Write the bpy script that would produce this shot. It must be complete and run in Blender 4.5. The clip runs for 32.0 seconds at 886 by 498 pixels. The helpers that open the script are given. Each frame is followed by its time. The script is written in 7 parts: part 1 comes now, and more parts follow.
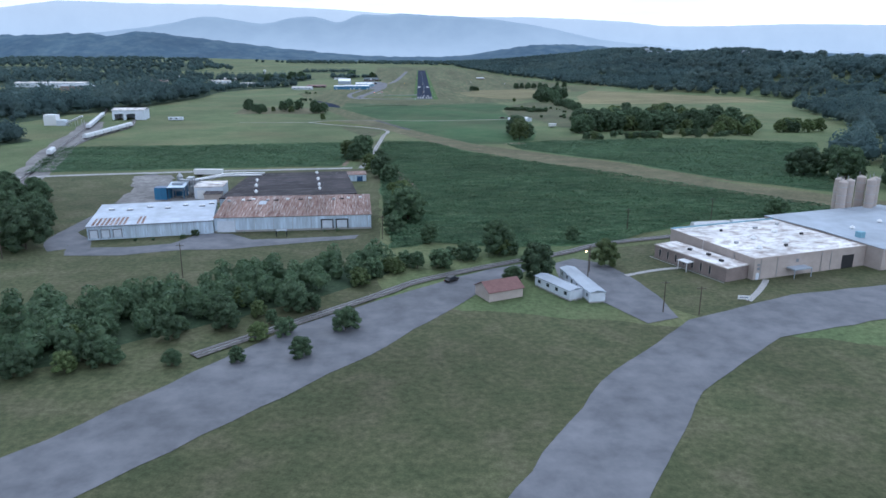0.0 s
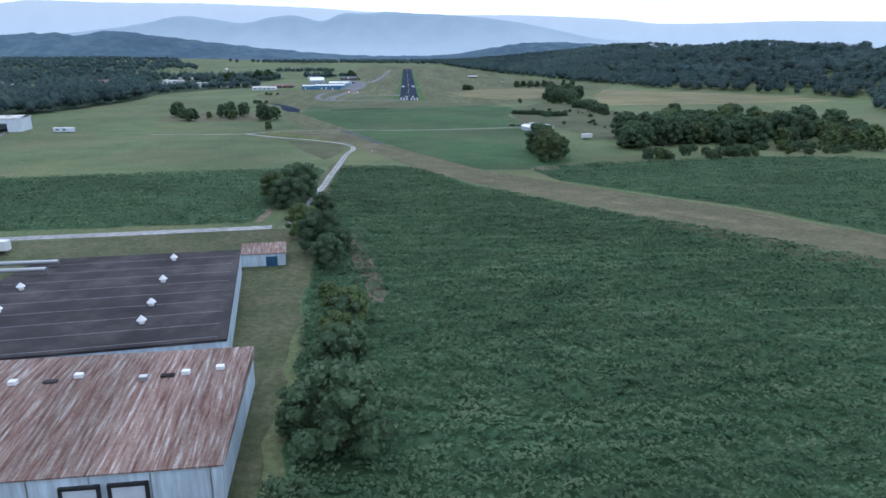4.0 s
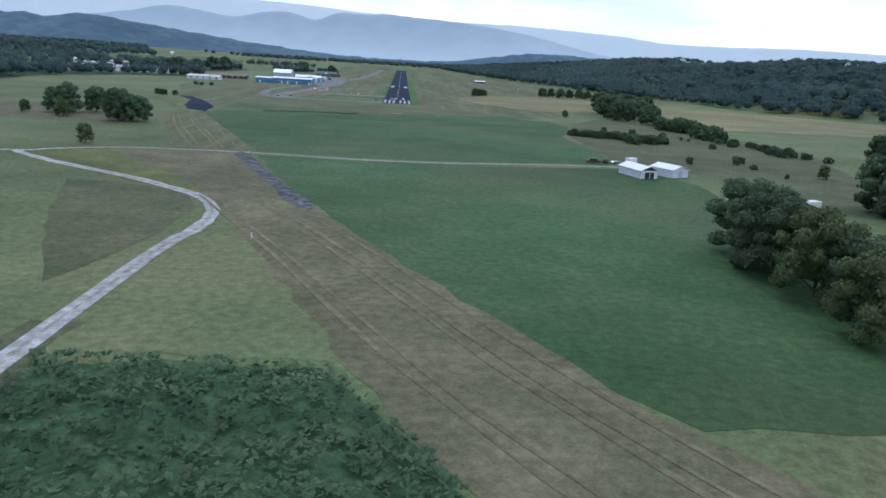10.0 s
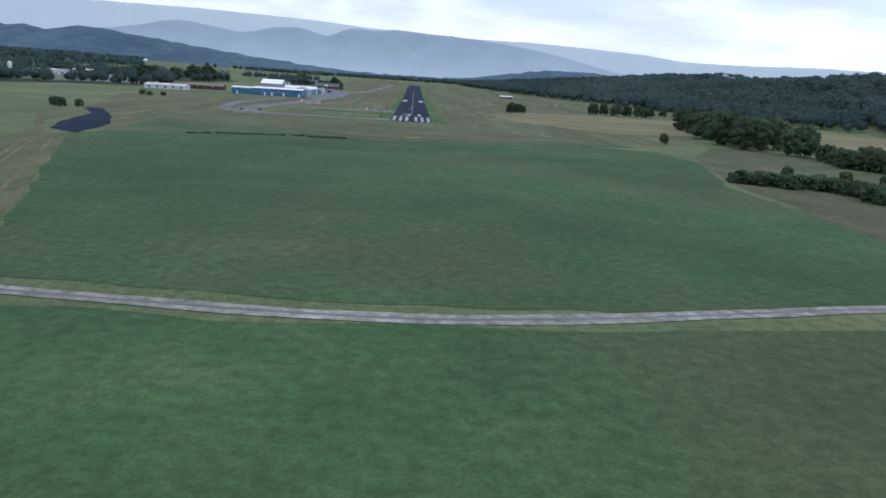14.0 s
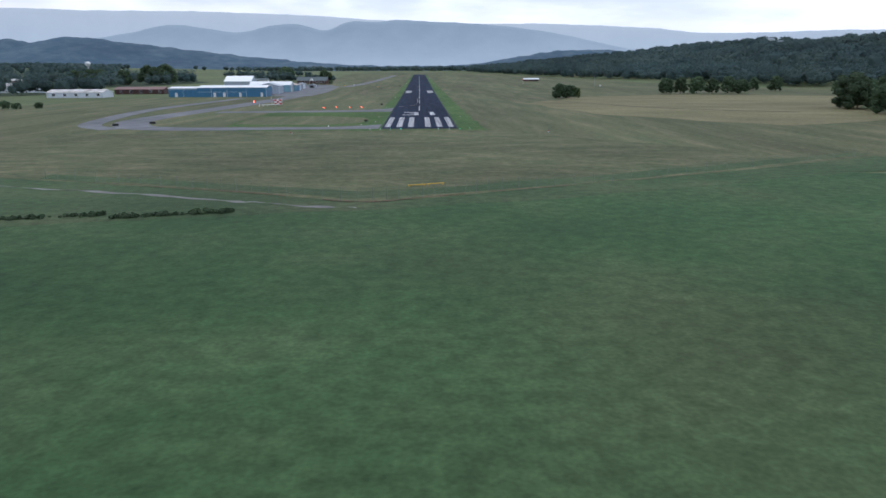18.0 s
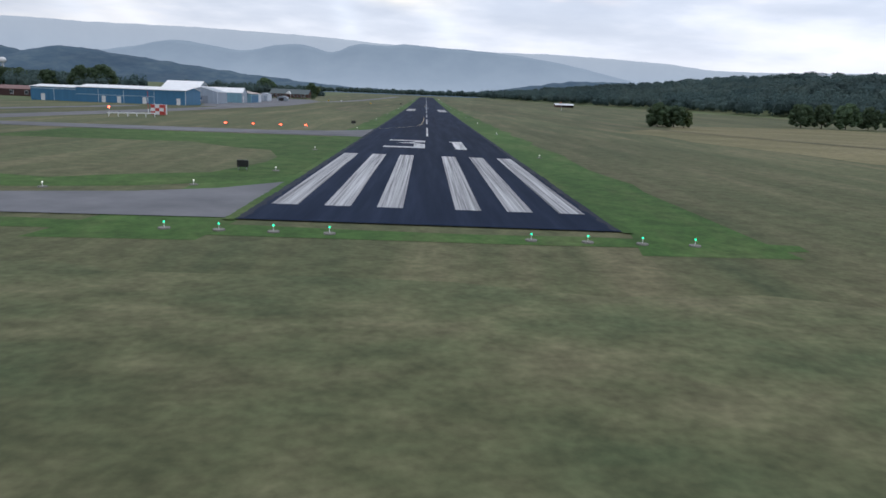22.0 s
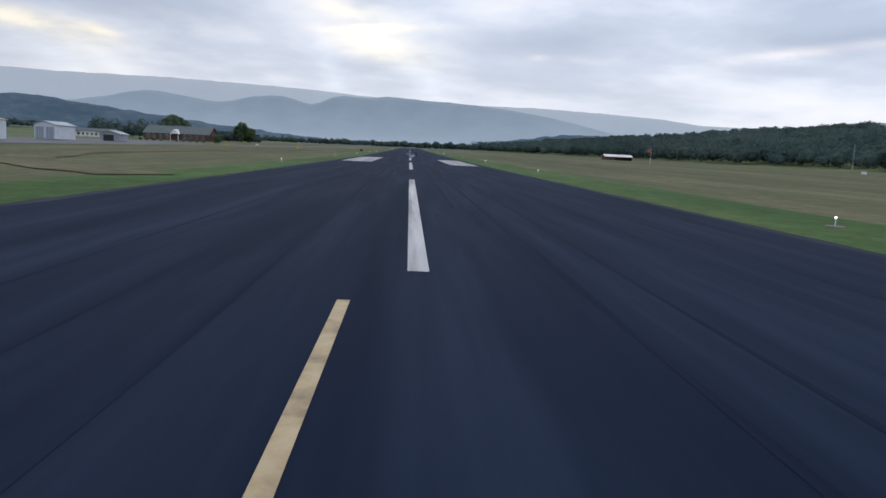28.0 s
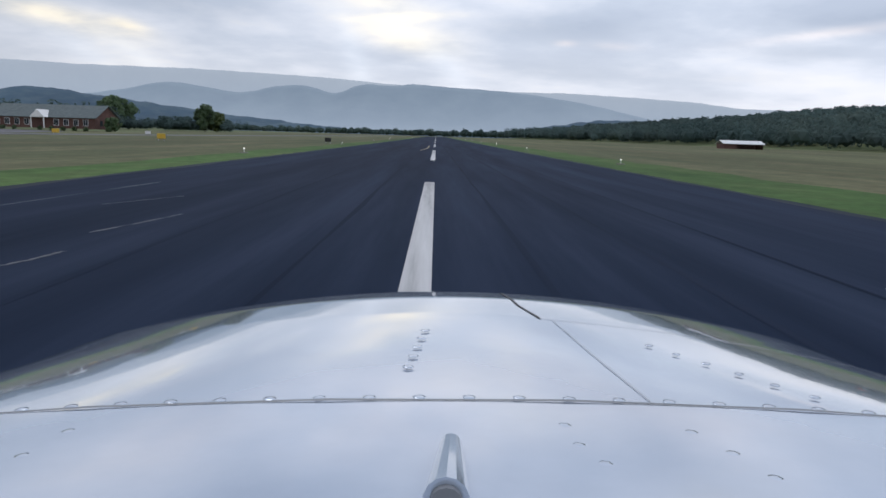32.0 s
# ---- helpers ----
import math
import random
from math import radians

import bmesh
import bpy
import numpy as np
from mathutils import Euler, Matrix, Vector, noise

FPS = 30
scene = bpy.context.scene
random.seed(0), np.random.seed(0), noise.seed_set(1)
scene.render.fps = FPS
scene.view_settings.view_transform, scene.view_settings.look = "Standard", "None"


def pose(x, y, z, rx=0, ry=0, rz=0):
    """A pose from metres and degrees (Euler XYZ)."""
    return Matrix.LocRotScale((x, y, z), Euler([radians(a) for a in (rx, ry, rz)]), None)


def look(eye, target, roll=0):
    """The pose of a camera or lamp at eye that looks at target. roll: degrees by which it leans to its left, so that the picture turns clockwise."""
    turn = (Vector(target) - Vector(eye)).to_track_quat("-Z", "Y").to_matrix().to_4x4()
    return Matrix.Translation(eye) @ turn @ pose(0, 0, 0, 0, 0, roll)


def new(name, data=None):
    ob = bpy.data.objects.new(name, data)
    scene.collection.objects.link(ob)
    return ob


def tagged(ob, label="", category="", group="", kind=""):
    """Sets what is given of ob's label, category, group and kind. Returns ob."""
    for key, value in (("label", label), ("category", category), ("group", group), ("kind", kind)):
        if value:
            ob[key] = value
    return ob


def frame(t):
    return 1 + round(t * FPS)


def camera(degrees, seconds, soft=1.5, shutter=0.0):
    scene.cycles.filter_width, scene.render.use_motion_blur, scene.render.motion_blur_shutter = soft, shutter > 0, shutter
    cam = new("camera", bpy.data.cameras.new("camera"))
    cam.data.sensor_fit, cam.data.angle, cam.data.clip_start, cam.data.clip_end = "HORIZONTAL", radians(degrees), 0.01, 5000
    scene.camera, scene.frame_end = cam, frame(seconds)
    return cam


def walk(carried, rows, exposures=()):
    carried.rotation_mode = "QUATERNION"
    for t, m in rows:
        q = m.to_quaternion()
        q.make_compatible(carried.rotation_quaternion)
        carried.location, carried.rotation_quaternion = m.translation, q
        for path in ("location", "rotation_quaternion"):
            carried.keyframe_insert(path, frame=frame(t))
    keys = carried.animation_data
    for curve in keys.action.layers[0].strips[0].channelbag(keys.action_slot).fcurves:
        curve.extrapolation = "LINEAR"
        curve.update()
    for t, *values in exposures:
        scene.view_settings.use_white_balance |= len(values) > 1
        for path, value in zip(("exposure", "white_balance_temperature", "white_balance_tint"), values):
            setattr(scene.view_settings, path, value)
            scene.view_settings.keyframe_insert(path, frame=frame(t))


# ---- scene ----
# ---- camera ----
cam = camera(63.84, 32.0, soft=1.6)
# seconds, place, heading to the left of the runway's line, pitch, lean
ROWS = [
    (0, -6.69, -840.60, 55.061, -1.93, -15.65, 0.22), (0.5, -6.47, -820.80, 53.790, -2.17, -15.51, 0.16),
    (1, -6.21, -801.02, 52.527, -2.37, -15.39, 0.08), (1.5, -5.88, -781.29, 51.280, -2.55, -15.27, 0.09),
    (2, -5.44, -761.62, 50.074, -2.73, -15.18, 0.00), (2.5, -4.88, -742.03, 48.892, -2.89, -15.18, 0.11),
    (3, -4.22, -722.55, 47.702, -2.92, -15.33, -0.13), (3.5, -3.54, -703.19, 46.455, -2.84, -15.45, -0.26),
    (5.5, -1.02, -627.04, 40.440, -3.66, -15.85, 1.97), (6, -0.37, -608.25, 38.908, -4.16, -15.73, 2.97),
    (6.5, 0.33, -589.53, 37.498, -4.41, -15.55, 3.64), (7, 1.04, -570.83, 36.170, -4.34, -15.46, 3.70),
    (7.5, 1.70, -552.09, 34.874, -3.99, -15.43, 3.54), (8, 2.22, -533.29, 33.554, -3.59, -15.41, 3.33),
    (8.5, 2.58, -514.40, 32.168, -3.39, -15.35, 3.30), (9, 2.77, -495.52, 30.701, -3.42, -15.23, 3.28),
    (9.5, 2.81, -476.77, 29.153, -3.70, -15.00, 3.19), (10, 2.72, -458.27, 27.514, -3.98, -14.76, 3.42),
    (10.5, 2.53, -440.10, 25.803, -4.01, -14.41, 3.39), (11, 2.29, -422.19, 24.140, -3.89, -14.10, 3.53),
    (11.5, 2.08, -404.40, 22.665, -3.59, -13.82, 3.73), (12, 1.96, -386.63, 21.516, -3.19, -13.67, 3.56),
    (12.5, 1.97, -368.76, 20.774, -2.83, -13.63, 3.41), (13, 1.85, -350.78, 20.380, -2.66, -13.64, 3.52),
    (13.5, 1.40, -333.20, 19.780, -2.78, -13.55, 3.68), (14, 0.75, -315.60, 18.950, -3.05, -13.40, 3.74),
    (14.5, 0.15, -297.30, 18.430, -3.31, -13.46, 3.32), (16.5, 0.29, -223.33, 15.925, -2.86, -13.85, 0.16),
    (17, 0.23, -205.86, 15.281, -2.55, -13.96, -0.12), (17.5, 0.20, -188.62, 14.613, -2.15, -14.11, -0.19),
    (18, 0.11, -171.54, 13.855, -1.81, -14.24, -0.15), (18.5, -0.12, -154.57, 12.942, -1.73, -14.39, -0.18),
    (19, -0.42, -137.62, 11.915, -1.92, -14.46, -0.30), (19.5, -0.70, -120.60, 10.823, -2.35, -14.22, 0.10),
    (20, -0.88, -103.44, 9.739, -2.57, -13.88, 0.30), (20.5, -0.91, -86.06, 8.696, -2.59, -13.34, 0.89),
    (21, -0.81, -68.55, 7.718, -2.32, -12.86, 1.45), (21.5, -0.61, -51.00, 6.822, -2.07, -12.42, 2.10),
    (22, -0.37, -33.51, 6.015, -1.81, -12.06, 2.29), (22.5, -0.14, -16.17, 5.314, -1.46, -11.62, 2.35),
    (23, 0.00, 1.07, 4.694, -1.12, -11.11, 2.40), (23.5, 0.00, 18.24, 4.132, -0.94, -10.73, 2.37),
    (24, -0.07, 35.36, 3.643, -1.42, -10.14, 2.54), (24.5, -0.12, 52.43, 3.244, -1.85, -9.97, 2.19),
    (25, -0.15, 69.39, 2.918, -2.35, -9.57, 2.40), (25.5, -0.19, 86.15, 2.632, -2.50, -9.24, 2.62),
    (27.5, -0.25, 151.08, 1.728, -2.93, -7.76, 2.78), (28, -0.18, 166.99, 1.638, -3.02, -7.74, 2.63),
    (28.5, -0.18, 182.65, 1.597, -2.73, -7.87, 2.44), (29, -0.18, 197.91, 1.589, -2.29, -8.12, 2.17),
    (29.5, -0.16, 212.66, 1.597, -1.78, -8.40, 2.06), (30, -0.08, 227.03, 1.606, -1.43, -8.51, 1.97),
    (30.5, -0.02, 241.26, 1.614, -1.13, -8.57, 1.97), (31, 0.05, 255.50, 1.614, -1.00, -8.53, 1.95),
    (31.5, 0.10, 269.78, 1.606, -0.93, -8.56, 1.95), (32, 0.15, 284.08, 1.606, -0.83, -8.72, 1.77),
]


def eye_pose(x, y, z, yaw, pitch, roll):
    a, b = radians(yaw), radians(pitch)
    way = Vector((-math.sin(a) * math.cos(b), math.cos(a) * math.cos(b), math.sin(b)))
    eye = Vector((x, y, z))
    return look(eye, eye + way * 50, roll)


EXPOSURES = [(0, 0.45, 4980, 10), (6, 0.45, 5020, 10), (9, 0.38, 5080, 10), (13, 0.12, 5250, 11), (18, 0.12, 5400, 12), (22, -0.02, 5650, 12), (28, -0.15, 5700, 12), (32, -0.15, 5700, 12)]
walk(cam, [(r[0], eye_pose(*r[1:])) for r in ROWS], exposures=EXPOSURES)

# ---- sky and sun ----
world = bpy.data.worlds.new("evening_sky")
scene.world = world
world.use_nodes = True
wt = world.node_tree
wt.nodes.clear()


def wnode(kind, **vals):
    n = wt.nodes.new(kind)
    for k, v in vals.items():
        n.inputs[k].default_value = v
    return n


def wmath(op, a, b=None):
    n = wt.nodes.new("ShaderNodeMath")
    n.operation = op
    for i, v in enumerate((a, b)):
        if v is None:
            continue
        if isinstance(v, (int, float)):
            n.inputs[i].default_value = v
        else:
            wt.links.new(v, n.inputs[i])
    return n.outputs[0]


def wramp(fac, stops):
    n = wt.nodes.new("ShaderNodeValToRGB")
    wt.links.new(fac, n.inputs[0])
    while len(n.color_ramp.elements) < len(stops):
        n.color_ramp.elements.new(0.5)
    for e, (p, c) in zip(n.color_ramp.elements, stops):
        e.position, e.color = p, (*c, 1)
    return n.outputs[0]


SUN_EL, SUN_AZ = 46.0, -18.0
sky = wt.nodes.new("ShaderNodeTexSky")
sky.sky_type, sky.sun_disc = "NISHITA", False
sky.sun_elevation, sky.sun_rotation = radians(SUN_EL), radians(SUN_AZ)
coord = wt.nodes.new("ShaderNodeTexCoord")
sep = wt.nodes.new("ShaderNodeSeparateXYZ")
wt.links.new(coord.outputs["Generated"], sep.inputs[0])
up = wmath("MAXIMUM", sep.outputs[2], 0.0)
den = wmath("ADD", up, 0.16)
comb = wt.nodes.new("ShaderNodeCombineXYZ")
wt.links.new(wmath("DIVIDE", sep.outputs[0], den), comb.inputs[0])
wt.links.new(wmath("DIVIDE", sep.outputs[1], den), comb.inputs[1])
big = wnode("ShaderNodeTexNoise", Scale=0.62, Detail=6.0, Roughness=0.5, Distortion=0.25)
wt.links.new(comb.outputs[0], big.inputs["Vector"])
fine = wnode("ShaderNodeTexNoise", Scale=2.1, Detail=6.0, Roughness=0.55)
wt.links.new(comb.outputs[0], fine.inputs["Vector"])
mixed = wmath("ADD", wmath("MULTIPLY", big.outputs[0], 0.7), wmath("MULTIPLY", fine.outputs[0], 0.3))
layer = wramp(mixed, [(0.38, (0.58, 0.61, 0.65)), (0.46, (0.71, 0.73, 0.75)), (0.53, (0.92, 0.905, 0.885)), (0.60, (1.10, 1.03, 0.92))])
low = wramp(wmath("MULTIPLY", up, 1.0), [(0.0, (1, 1, 1)), (0.07, (0.35, 0.35, 0.35)), (0.20, (0, 0, 0))])
hmix = wt.nodes.new("ShaderNodeMix")
hmix.data_type = "RGBA"
wt.links.new(low, hmix.inputs[0])
wt.links.new(layer, hmix.inputs[6])
hmix.inputs[7].default_value = (1.0, 0.925, 0.865, 1)
# the cloud glows round the hidden sun
dot = wt.nodes.new("ShaderNodeVectorMath")
dot.operation = "DOT_PRODUCT"
wt.links.new(coord.outputs["Generated"], dot.inputs[0])
dot.inputs[1].default_value = (math.sin(radians(SUN_AZ + 10)) * math.cos(radians(30)), math.cos(radians(SUN_AZ + 10)) * math.cos(radians(30)), math.sin(radians(30)))
halo = wmath("ADD", wmath("MULTIPLY", wmath("POWER", wmath("MAXIMUM", dot.outputs["Value"], 0.0), 10.0), 0.20), wmath("ADD", wmath("MULTIPLY", sep.outputs[0], 0.30), 0.95))
lit = wt.nodes.new("ShaderNodeVectorMath")
lit.operation = "SCALE"
wt.links.new(hmix.outputs[2], lit.inputs[0])
wt.links.new(halo, lit.inputs["Scale"])
rays = lit.outputs[0]
front = wmath("GREATER_THAN", sep.outputs[1], 0.0)


def sky_patch(x0, z0, a, b, tilt, tone, ragged):
    """A long soft cloud shape in the northern sky; ragged: how far the cloud's grain tears its edge."""
    global rays
    c_, s_ = math.cos(radians(tilt)), math.sin(radians(tilt))
    dx, dz = wmath("SUBTRACT", sep.outputs[0], x0), wmath("SUBTRACT", sep.outputs[2], z0)
    u = wmath("DIVIDE", wmath("ADD", wmath("MULTIPLY", dx, c_), wmath("MULTIPLY", dz, s_)), a)
    v = wmath("DIVIDE", wmath("SUBTRACT", wmath("MULTIPLY", dz, c_), wmath("MULTIPLY", dx, s_)), b)
    shape = wmath("EXPONENT", wmath("MULTIPLY", wmath("ADD", wmath("MULTIPLY", u, u), wmath("MULTIPLY", v, v)), -1.0))
    grain = wmath("ADD", wmath("MULTIPLY", wmath("MAXIMUM", wmath("SUBTRACT", fine.outputs[0], 0.36), 0.0), 6.0 * ragged), 1.0 - ragged)
    gap = wt.nodes.new("ShaderNodeVectorMath")
    gap.operation = "MULTIPLY_ADD"
    gap.inputs[1].default_value = tone
    wt.links.new(wmath("MULTIPLY", wmath("MULTIPLY", shape, grain), front), gap.inputs[0])
    wt.links.new(rays, gap.inputs[2])
    rays = gap.outputs[0]


# torn gaps in the cloud, lit from behind
WARM, PINK = (0.40, 0.26, 0.02), (0.20, 0.12, 0.05)
for x0, z0, a, b, tilt, tone in ((-0.455, 0.132, 0.075, 0.013, -12, WARM), (-0.385, 0.127, 0.022, 0.008, -12, WARM), (-0.040, 0.135, 0.060, 0.018, -6, WARM), (-0.055, 0.160, 0.060, 0.006, 4, WARM),
                                 (-0.095, 0.185, 0.060, 0.016, -10, WARM), (0.232, 0.128, 0.026, 0.005, -3, PINK), (0.170, 0.132, 0.014, 0.004, 0, PINK), (0.470, 0.140, 0.090, 0.006, 6, PINK),
                                 (-0.06, 0.30, 0.16, 0.05, 0, PINK), (0.30, 0.26, 0.22, 0.04, 5, PINK), (-0.36, 0.27, 0.15, 0.04, -8, PINK)):
    sky_patch(x0, z0, a, b, tilt, tone, 0.6)
# grey-blue undersides of the cloud
for x0, z0, a, b, tilt, k in ((0.150, 0.152, 0.110, 0.022, 0, 0.17), (0.448, 0.118, 0.060, 0.009, -2, 0.15), (0.505, 0.158, 0.085, 0.011, 5, 0.16), (0.176, 0.100, 0.110, 0.018, 0, 0.12), (-0.30, 0.165, 0.14, 0.030, -4, 0.14),
                              (0.348, 0.088, 0.070, 0.008, 0, 0.08), (0.05, 0.235, 0.25, 0.030, 3, 0.22), (-0.22, 0.40, 0.30, 0.06, 0, 0.20), (0.40, 0.36, 0.22, 0.05, 6, 0.20)):
    sky_patch(x0, z0, a, b, tilt, (-k, -0.92 * k, -0.82 * k), 0.5)
# sunbeams falling through the gaps
for x0, z0, a, b, tilt in ((-0.42, 0.085, 0.065, 0.016, -38), (-0.36, 0.080, 0.060, 0.012, -36), (0.015, 0.098, 0.055, 0.014, -42), (-0.11, 0.100, 0.06, 0.016, -70)):
    sky_patch(x0, z0, a, b, tilt, (0.10, 0.10, 0.09), 0.1)
clear = wnode("ShaderNodeBackground", Strength=0.1)
wt.links.new(sky.outputs[0], clear.inputs[0])
cloud = wnode("ShaderNodeBackground", Strength=1.0)
wt.links.new(rays, cloud.inputs[0])
both = wnode("ShaderNodeMixShader", Fac=0.92)
wt.links.new(clear.outputs[0], both.inputs[1])
wt.links.new(cloud.outputs[0], both.inputs[2])
wout = wt.nodes.new("ShaderNodeOutputWorld")
wt.links.new(both.outputs[0], wout.inputs[0])

sun = new("sun", bpy.data.lights.new("sun", "SUN"))
sun.data.energy, sun.data.angle, sun.data.color = 0.7, radians(20), (1.0, 0.93, 0.84)
sun.matrix_world = look((0, 0, 300), (math.sin(radians(-SUN_AZ)) * 300, -math.cos(radians(SUN_AZ)) * 300, 300 - 300 * math.tan(radians(SUN_EL))))

# ---- materials ----
def material(name, colours, scale=1.0, rough=0.85, metal=0.0, bump=0.0, bump_scale=None, detail=6.0, stretch=(1, 1, 1), second=None,
             per_thing=0.0, patch=None, grain=None, glow=None, glow_strength=0.0, world_space=False, through_leaf=0.0, leaf_vary=0.5):
    """Noise at two scales between the colours; second = (scale, amount of a darkening or lightening at a larger size)."""
    m = bpy.data.materials.new(name)
    m.use_nodes = True
    nt = m.node_tree
    bsdf = nt.nodes["Principled BSDF"]
    out = nt.nodes["Material Output"]
    tc = nt.nodes.new("ShaderNodeNewGeometry" if world_space else "ShaderNodeTexCoord")
    mp = nt.nodes.new("ShaderNodeMapping")
    mp.inputs["Scale"].default_value = stretch
    nt.links.new(tc.outputs["Position" if world_space else "Object"], mp.inputs[0])
    nz = nt.nodes.new("ShaderNodeTexNoise")
    nz.inputs["Scale"].default_value, nz.inputs["Detail"].default_value, nz.inputs["Roughness"].default_value = scale, detail, 0.62
    nt.links.new(mp.outputs[0], nz.inputs["Vector"])
    ramp = nt.nodes.new("ShaderNodeValToRGB")
    while len(ramp.color_ramp.elements) < len(colours):
        ramp.color_ramp.elements.new(0.5)
    for k, (e, c) in enumerate(zip(ramp.color_ramp.elements, colours)):
        e.position, e.color = 0.32 + 0.36 * k / max(1, len(colours) - 1), (*c, 1)
    nt.links.new(nz.outputs[0], ramp.inputs[0])
    col = ramp.outputs[0]
    vary = []
    if patch:
        np_ = nt.nodes.new("ShaderNodeTexNoise")
        np_.inputs["Scale"].default_value, np_.inputs["Detail"].default_value = patch[1], 5.0
        nt.links.new(mp.outputs[0], np_.inputs["Vector"])
        pr = nt.nodes.new("ShaderNodeMapRange")
        pr.inputs[1].default_value, pr.inputs[2].default_value, pr.inputs[4].default_value = 0.46, 0.64, patch[2]
        nt.links.new(np_.outputs[0], pr.inputs[0])
        pm = nt.nodes.new("ShaderNodeMix")
        pm.data_type = "RGBA"
        nt.links.new(pr.outputs[0], pm.inputs[0])
        nt.links.new(col, pm.inputs[6])
        pm.inputs[7].default_value = (*patch[0], 1)
        col = pm.outputs[2]
    if grain is None and world_space and rough == 0.95:
        grain = ((0.8, 0.45), (3.5, 0.35))
    for g_scale, g_amount in grain or ():
        ng = nt.nodes.new("ShaderNodeTexNoise")
        ng.inputs["Scale"].default_value, ng.inputs["Detail"].default_value = g_scale, 5.0
        nt.links.new(tc.outputs["Position" if world_space else "Object"], ng.inputs["Vector"])
        vary.append((ng.outputs[0], g_amount))
    if second:
        n2 = nt.nodes.new("ShaderNodeTexNoise")
        n2.inputs["Scale"].default_value, n2.inputs["Detail"].default_value = second[0], 4.0
        nt.links.new(mp.outputs[0], n2.inputs["Vector"])
        vary.append((n2.outputs[0], second[1]))
    if per_thing:
        info = nt.nodes.new("ShaderNodeObjectInfo")
        vary.append((info.outputs["Random"], per_thing))
    if through_leaf:
        geo = nt.nodes.new("ShaderNodeNewGeometry")
        vary.append((geo.outputs["Random Per Island"], leaf_vary))
    for src, amount in vary:
        mr = nt.nodes.new("ShaderNodeMapRange")
        mr.inputs[1].default_value, mr.inputs[2].default_value = (0.3, 0.7) if src.name == "Fac" else (0.0, 1.0)
        mr.inputs[3].default_value, mr.inputs[4].default_value = 1 - amount / 2, 1 + amount / 2
        nt.links.new(src, mr.inputs[0])
        mul = nt.nodes.new("ShaderNodeVectorMath")
        mul.operation = "SCALE"
        nt.links.new(col, mul.inputs[0])
        nt.links.new(mr.outputs[0], mul.inputs["Scale"])
        col = mul.outputs[0]
    nt.links.new(col, bsdf.inputs["Base Color"])
    bsdf.inputs["Roughness"].default_value, bsdf.inputs["Metallic"].default_value = rough, metal
    if name == "glossy_aircraft_white":
        bsdf.inputs["Coat Weight"].default_value, bsdf.inputs["Coat Roughness"].default_value = 1.0, 0.03
    if rough > 0.75:
        bsdf.inputs["Specular IOR Level"].default_value = 0.05 if name in ("runway_asphalt", "tyre_rubber") else 0.15
    if bump:
        nb = nt.nodes.new("ShaderNodeTexNoise")
        nb.inputs["Scale"].default_value, nb.inputs["Detail"].default_value = bump_scale or scale * 3, 5.0
        nt.links.new(mp.outputs[0], nb.inputs["Vector"])
        bp = nt.nodes.new("ShaderNodeBump")
        bp.inputs["Strength"].default_value, bp.inputs["Distance"].default_value = min(1.0, bump), bump
        nt.links.new(nb.outputs[0], bp.inputs["Height"])
        nt.links.new(bp.outputs[0], bsdf.inputs["Normal"])
    if through_leaf:
        tr = nt.nodes.new("ShaderNodeBsdfTranslucent")
        nt.links.new(col, tr.inputs[0])
        mx = nt.nodes.new("ShaderNodeMixShader")
        mx.inputs[0].default_value = through_leaf
        nt.links.new(bsdf.outputs[0], mx.inputs[1])
        nt.links.new(tr.outputs[0], mx.inputs[2])
        nt.links.new(mx.outputs[0], out.inputs[0])
    if glow:
        bsdf.inputs["Emission Color"].default_value = (*glow, 1)
        bsdf.inputs["Emission Strength"].default_value = glow_strength
    return m


def plain(name, c, rough=0.6, metal=0.0, wear=0.12, scale=2.0, **kw):
    dark = tuple(v * (1 - wear) for v in c)
    return material(name, [dark, c, tuple(min(1, v * (1 + wear)) for v in c)], scale=scale, rough=rough, metal=metal, **kw)


M = {}
M["meadow"] = material("meadow", [(0.084, 0.114, 0.050), (0.106, 0.136, 0.060), (0.134, 0.156, 0.074)], 0.05, 0.95, second=(0.008, 0.5), patch=((0.150, 0.148, 0.074), 0.018, 0.65), bump=0.15, bump_scale=1.2, world_space=True)
M["hay_green"] = material("hay_green", [(0.040, 0.082, 0.032), (0.052, 0.098, 0.038), (0.072, 0.112, 0.048)], 0.06, 0.95, second=(0.012, 0.45), patch=((0.082, 0.092, 0.046), 0.014, 0.6), bump=0.15, bump_scale=1.5, world_space=True)
M["mown"] = material("mown_grass", [(0.072, 0.088, 0.042), (0.102, 0.108, 0.053), (0.152, 0.140, 0.077)], 0.20, 0.95, second=(0.035, 0.5), bump=0.1, bump_scale=2.0, stretch=(1.0, 0.12, 1.0), world_space=True)
M["mown_dry"] = material("mown_dry_grass", [(0.070, 0.088, 0.042), (0.102, 0.108, 0.054), (0.150, 0.140, 0.078)], 0.22, 0.95, second=(0.035, 0.5), bump=0.1, bump_scale=2.0, stretch=(0.6, 1.0, 1.0), world_space=True)
M["dry"] = material("dry_grass", [(0.145, 0.138, 0.066), (0.185, 0.165, 0.084), (0.225, 0.195, 0.108)], 0.06, 0.95, second=(0.015, 0.35), bump=0.1, bump_scale=2.0, stretch=(0.5, 1, 1), world_space=True)
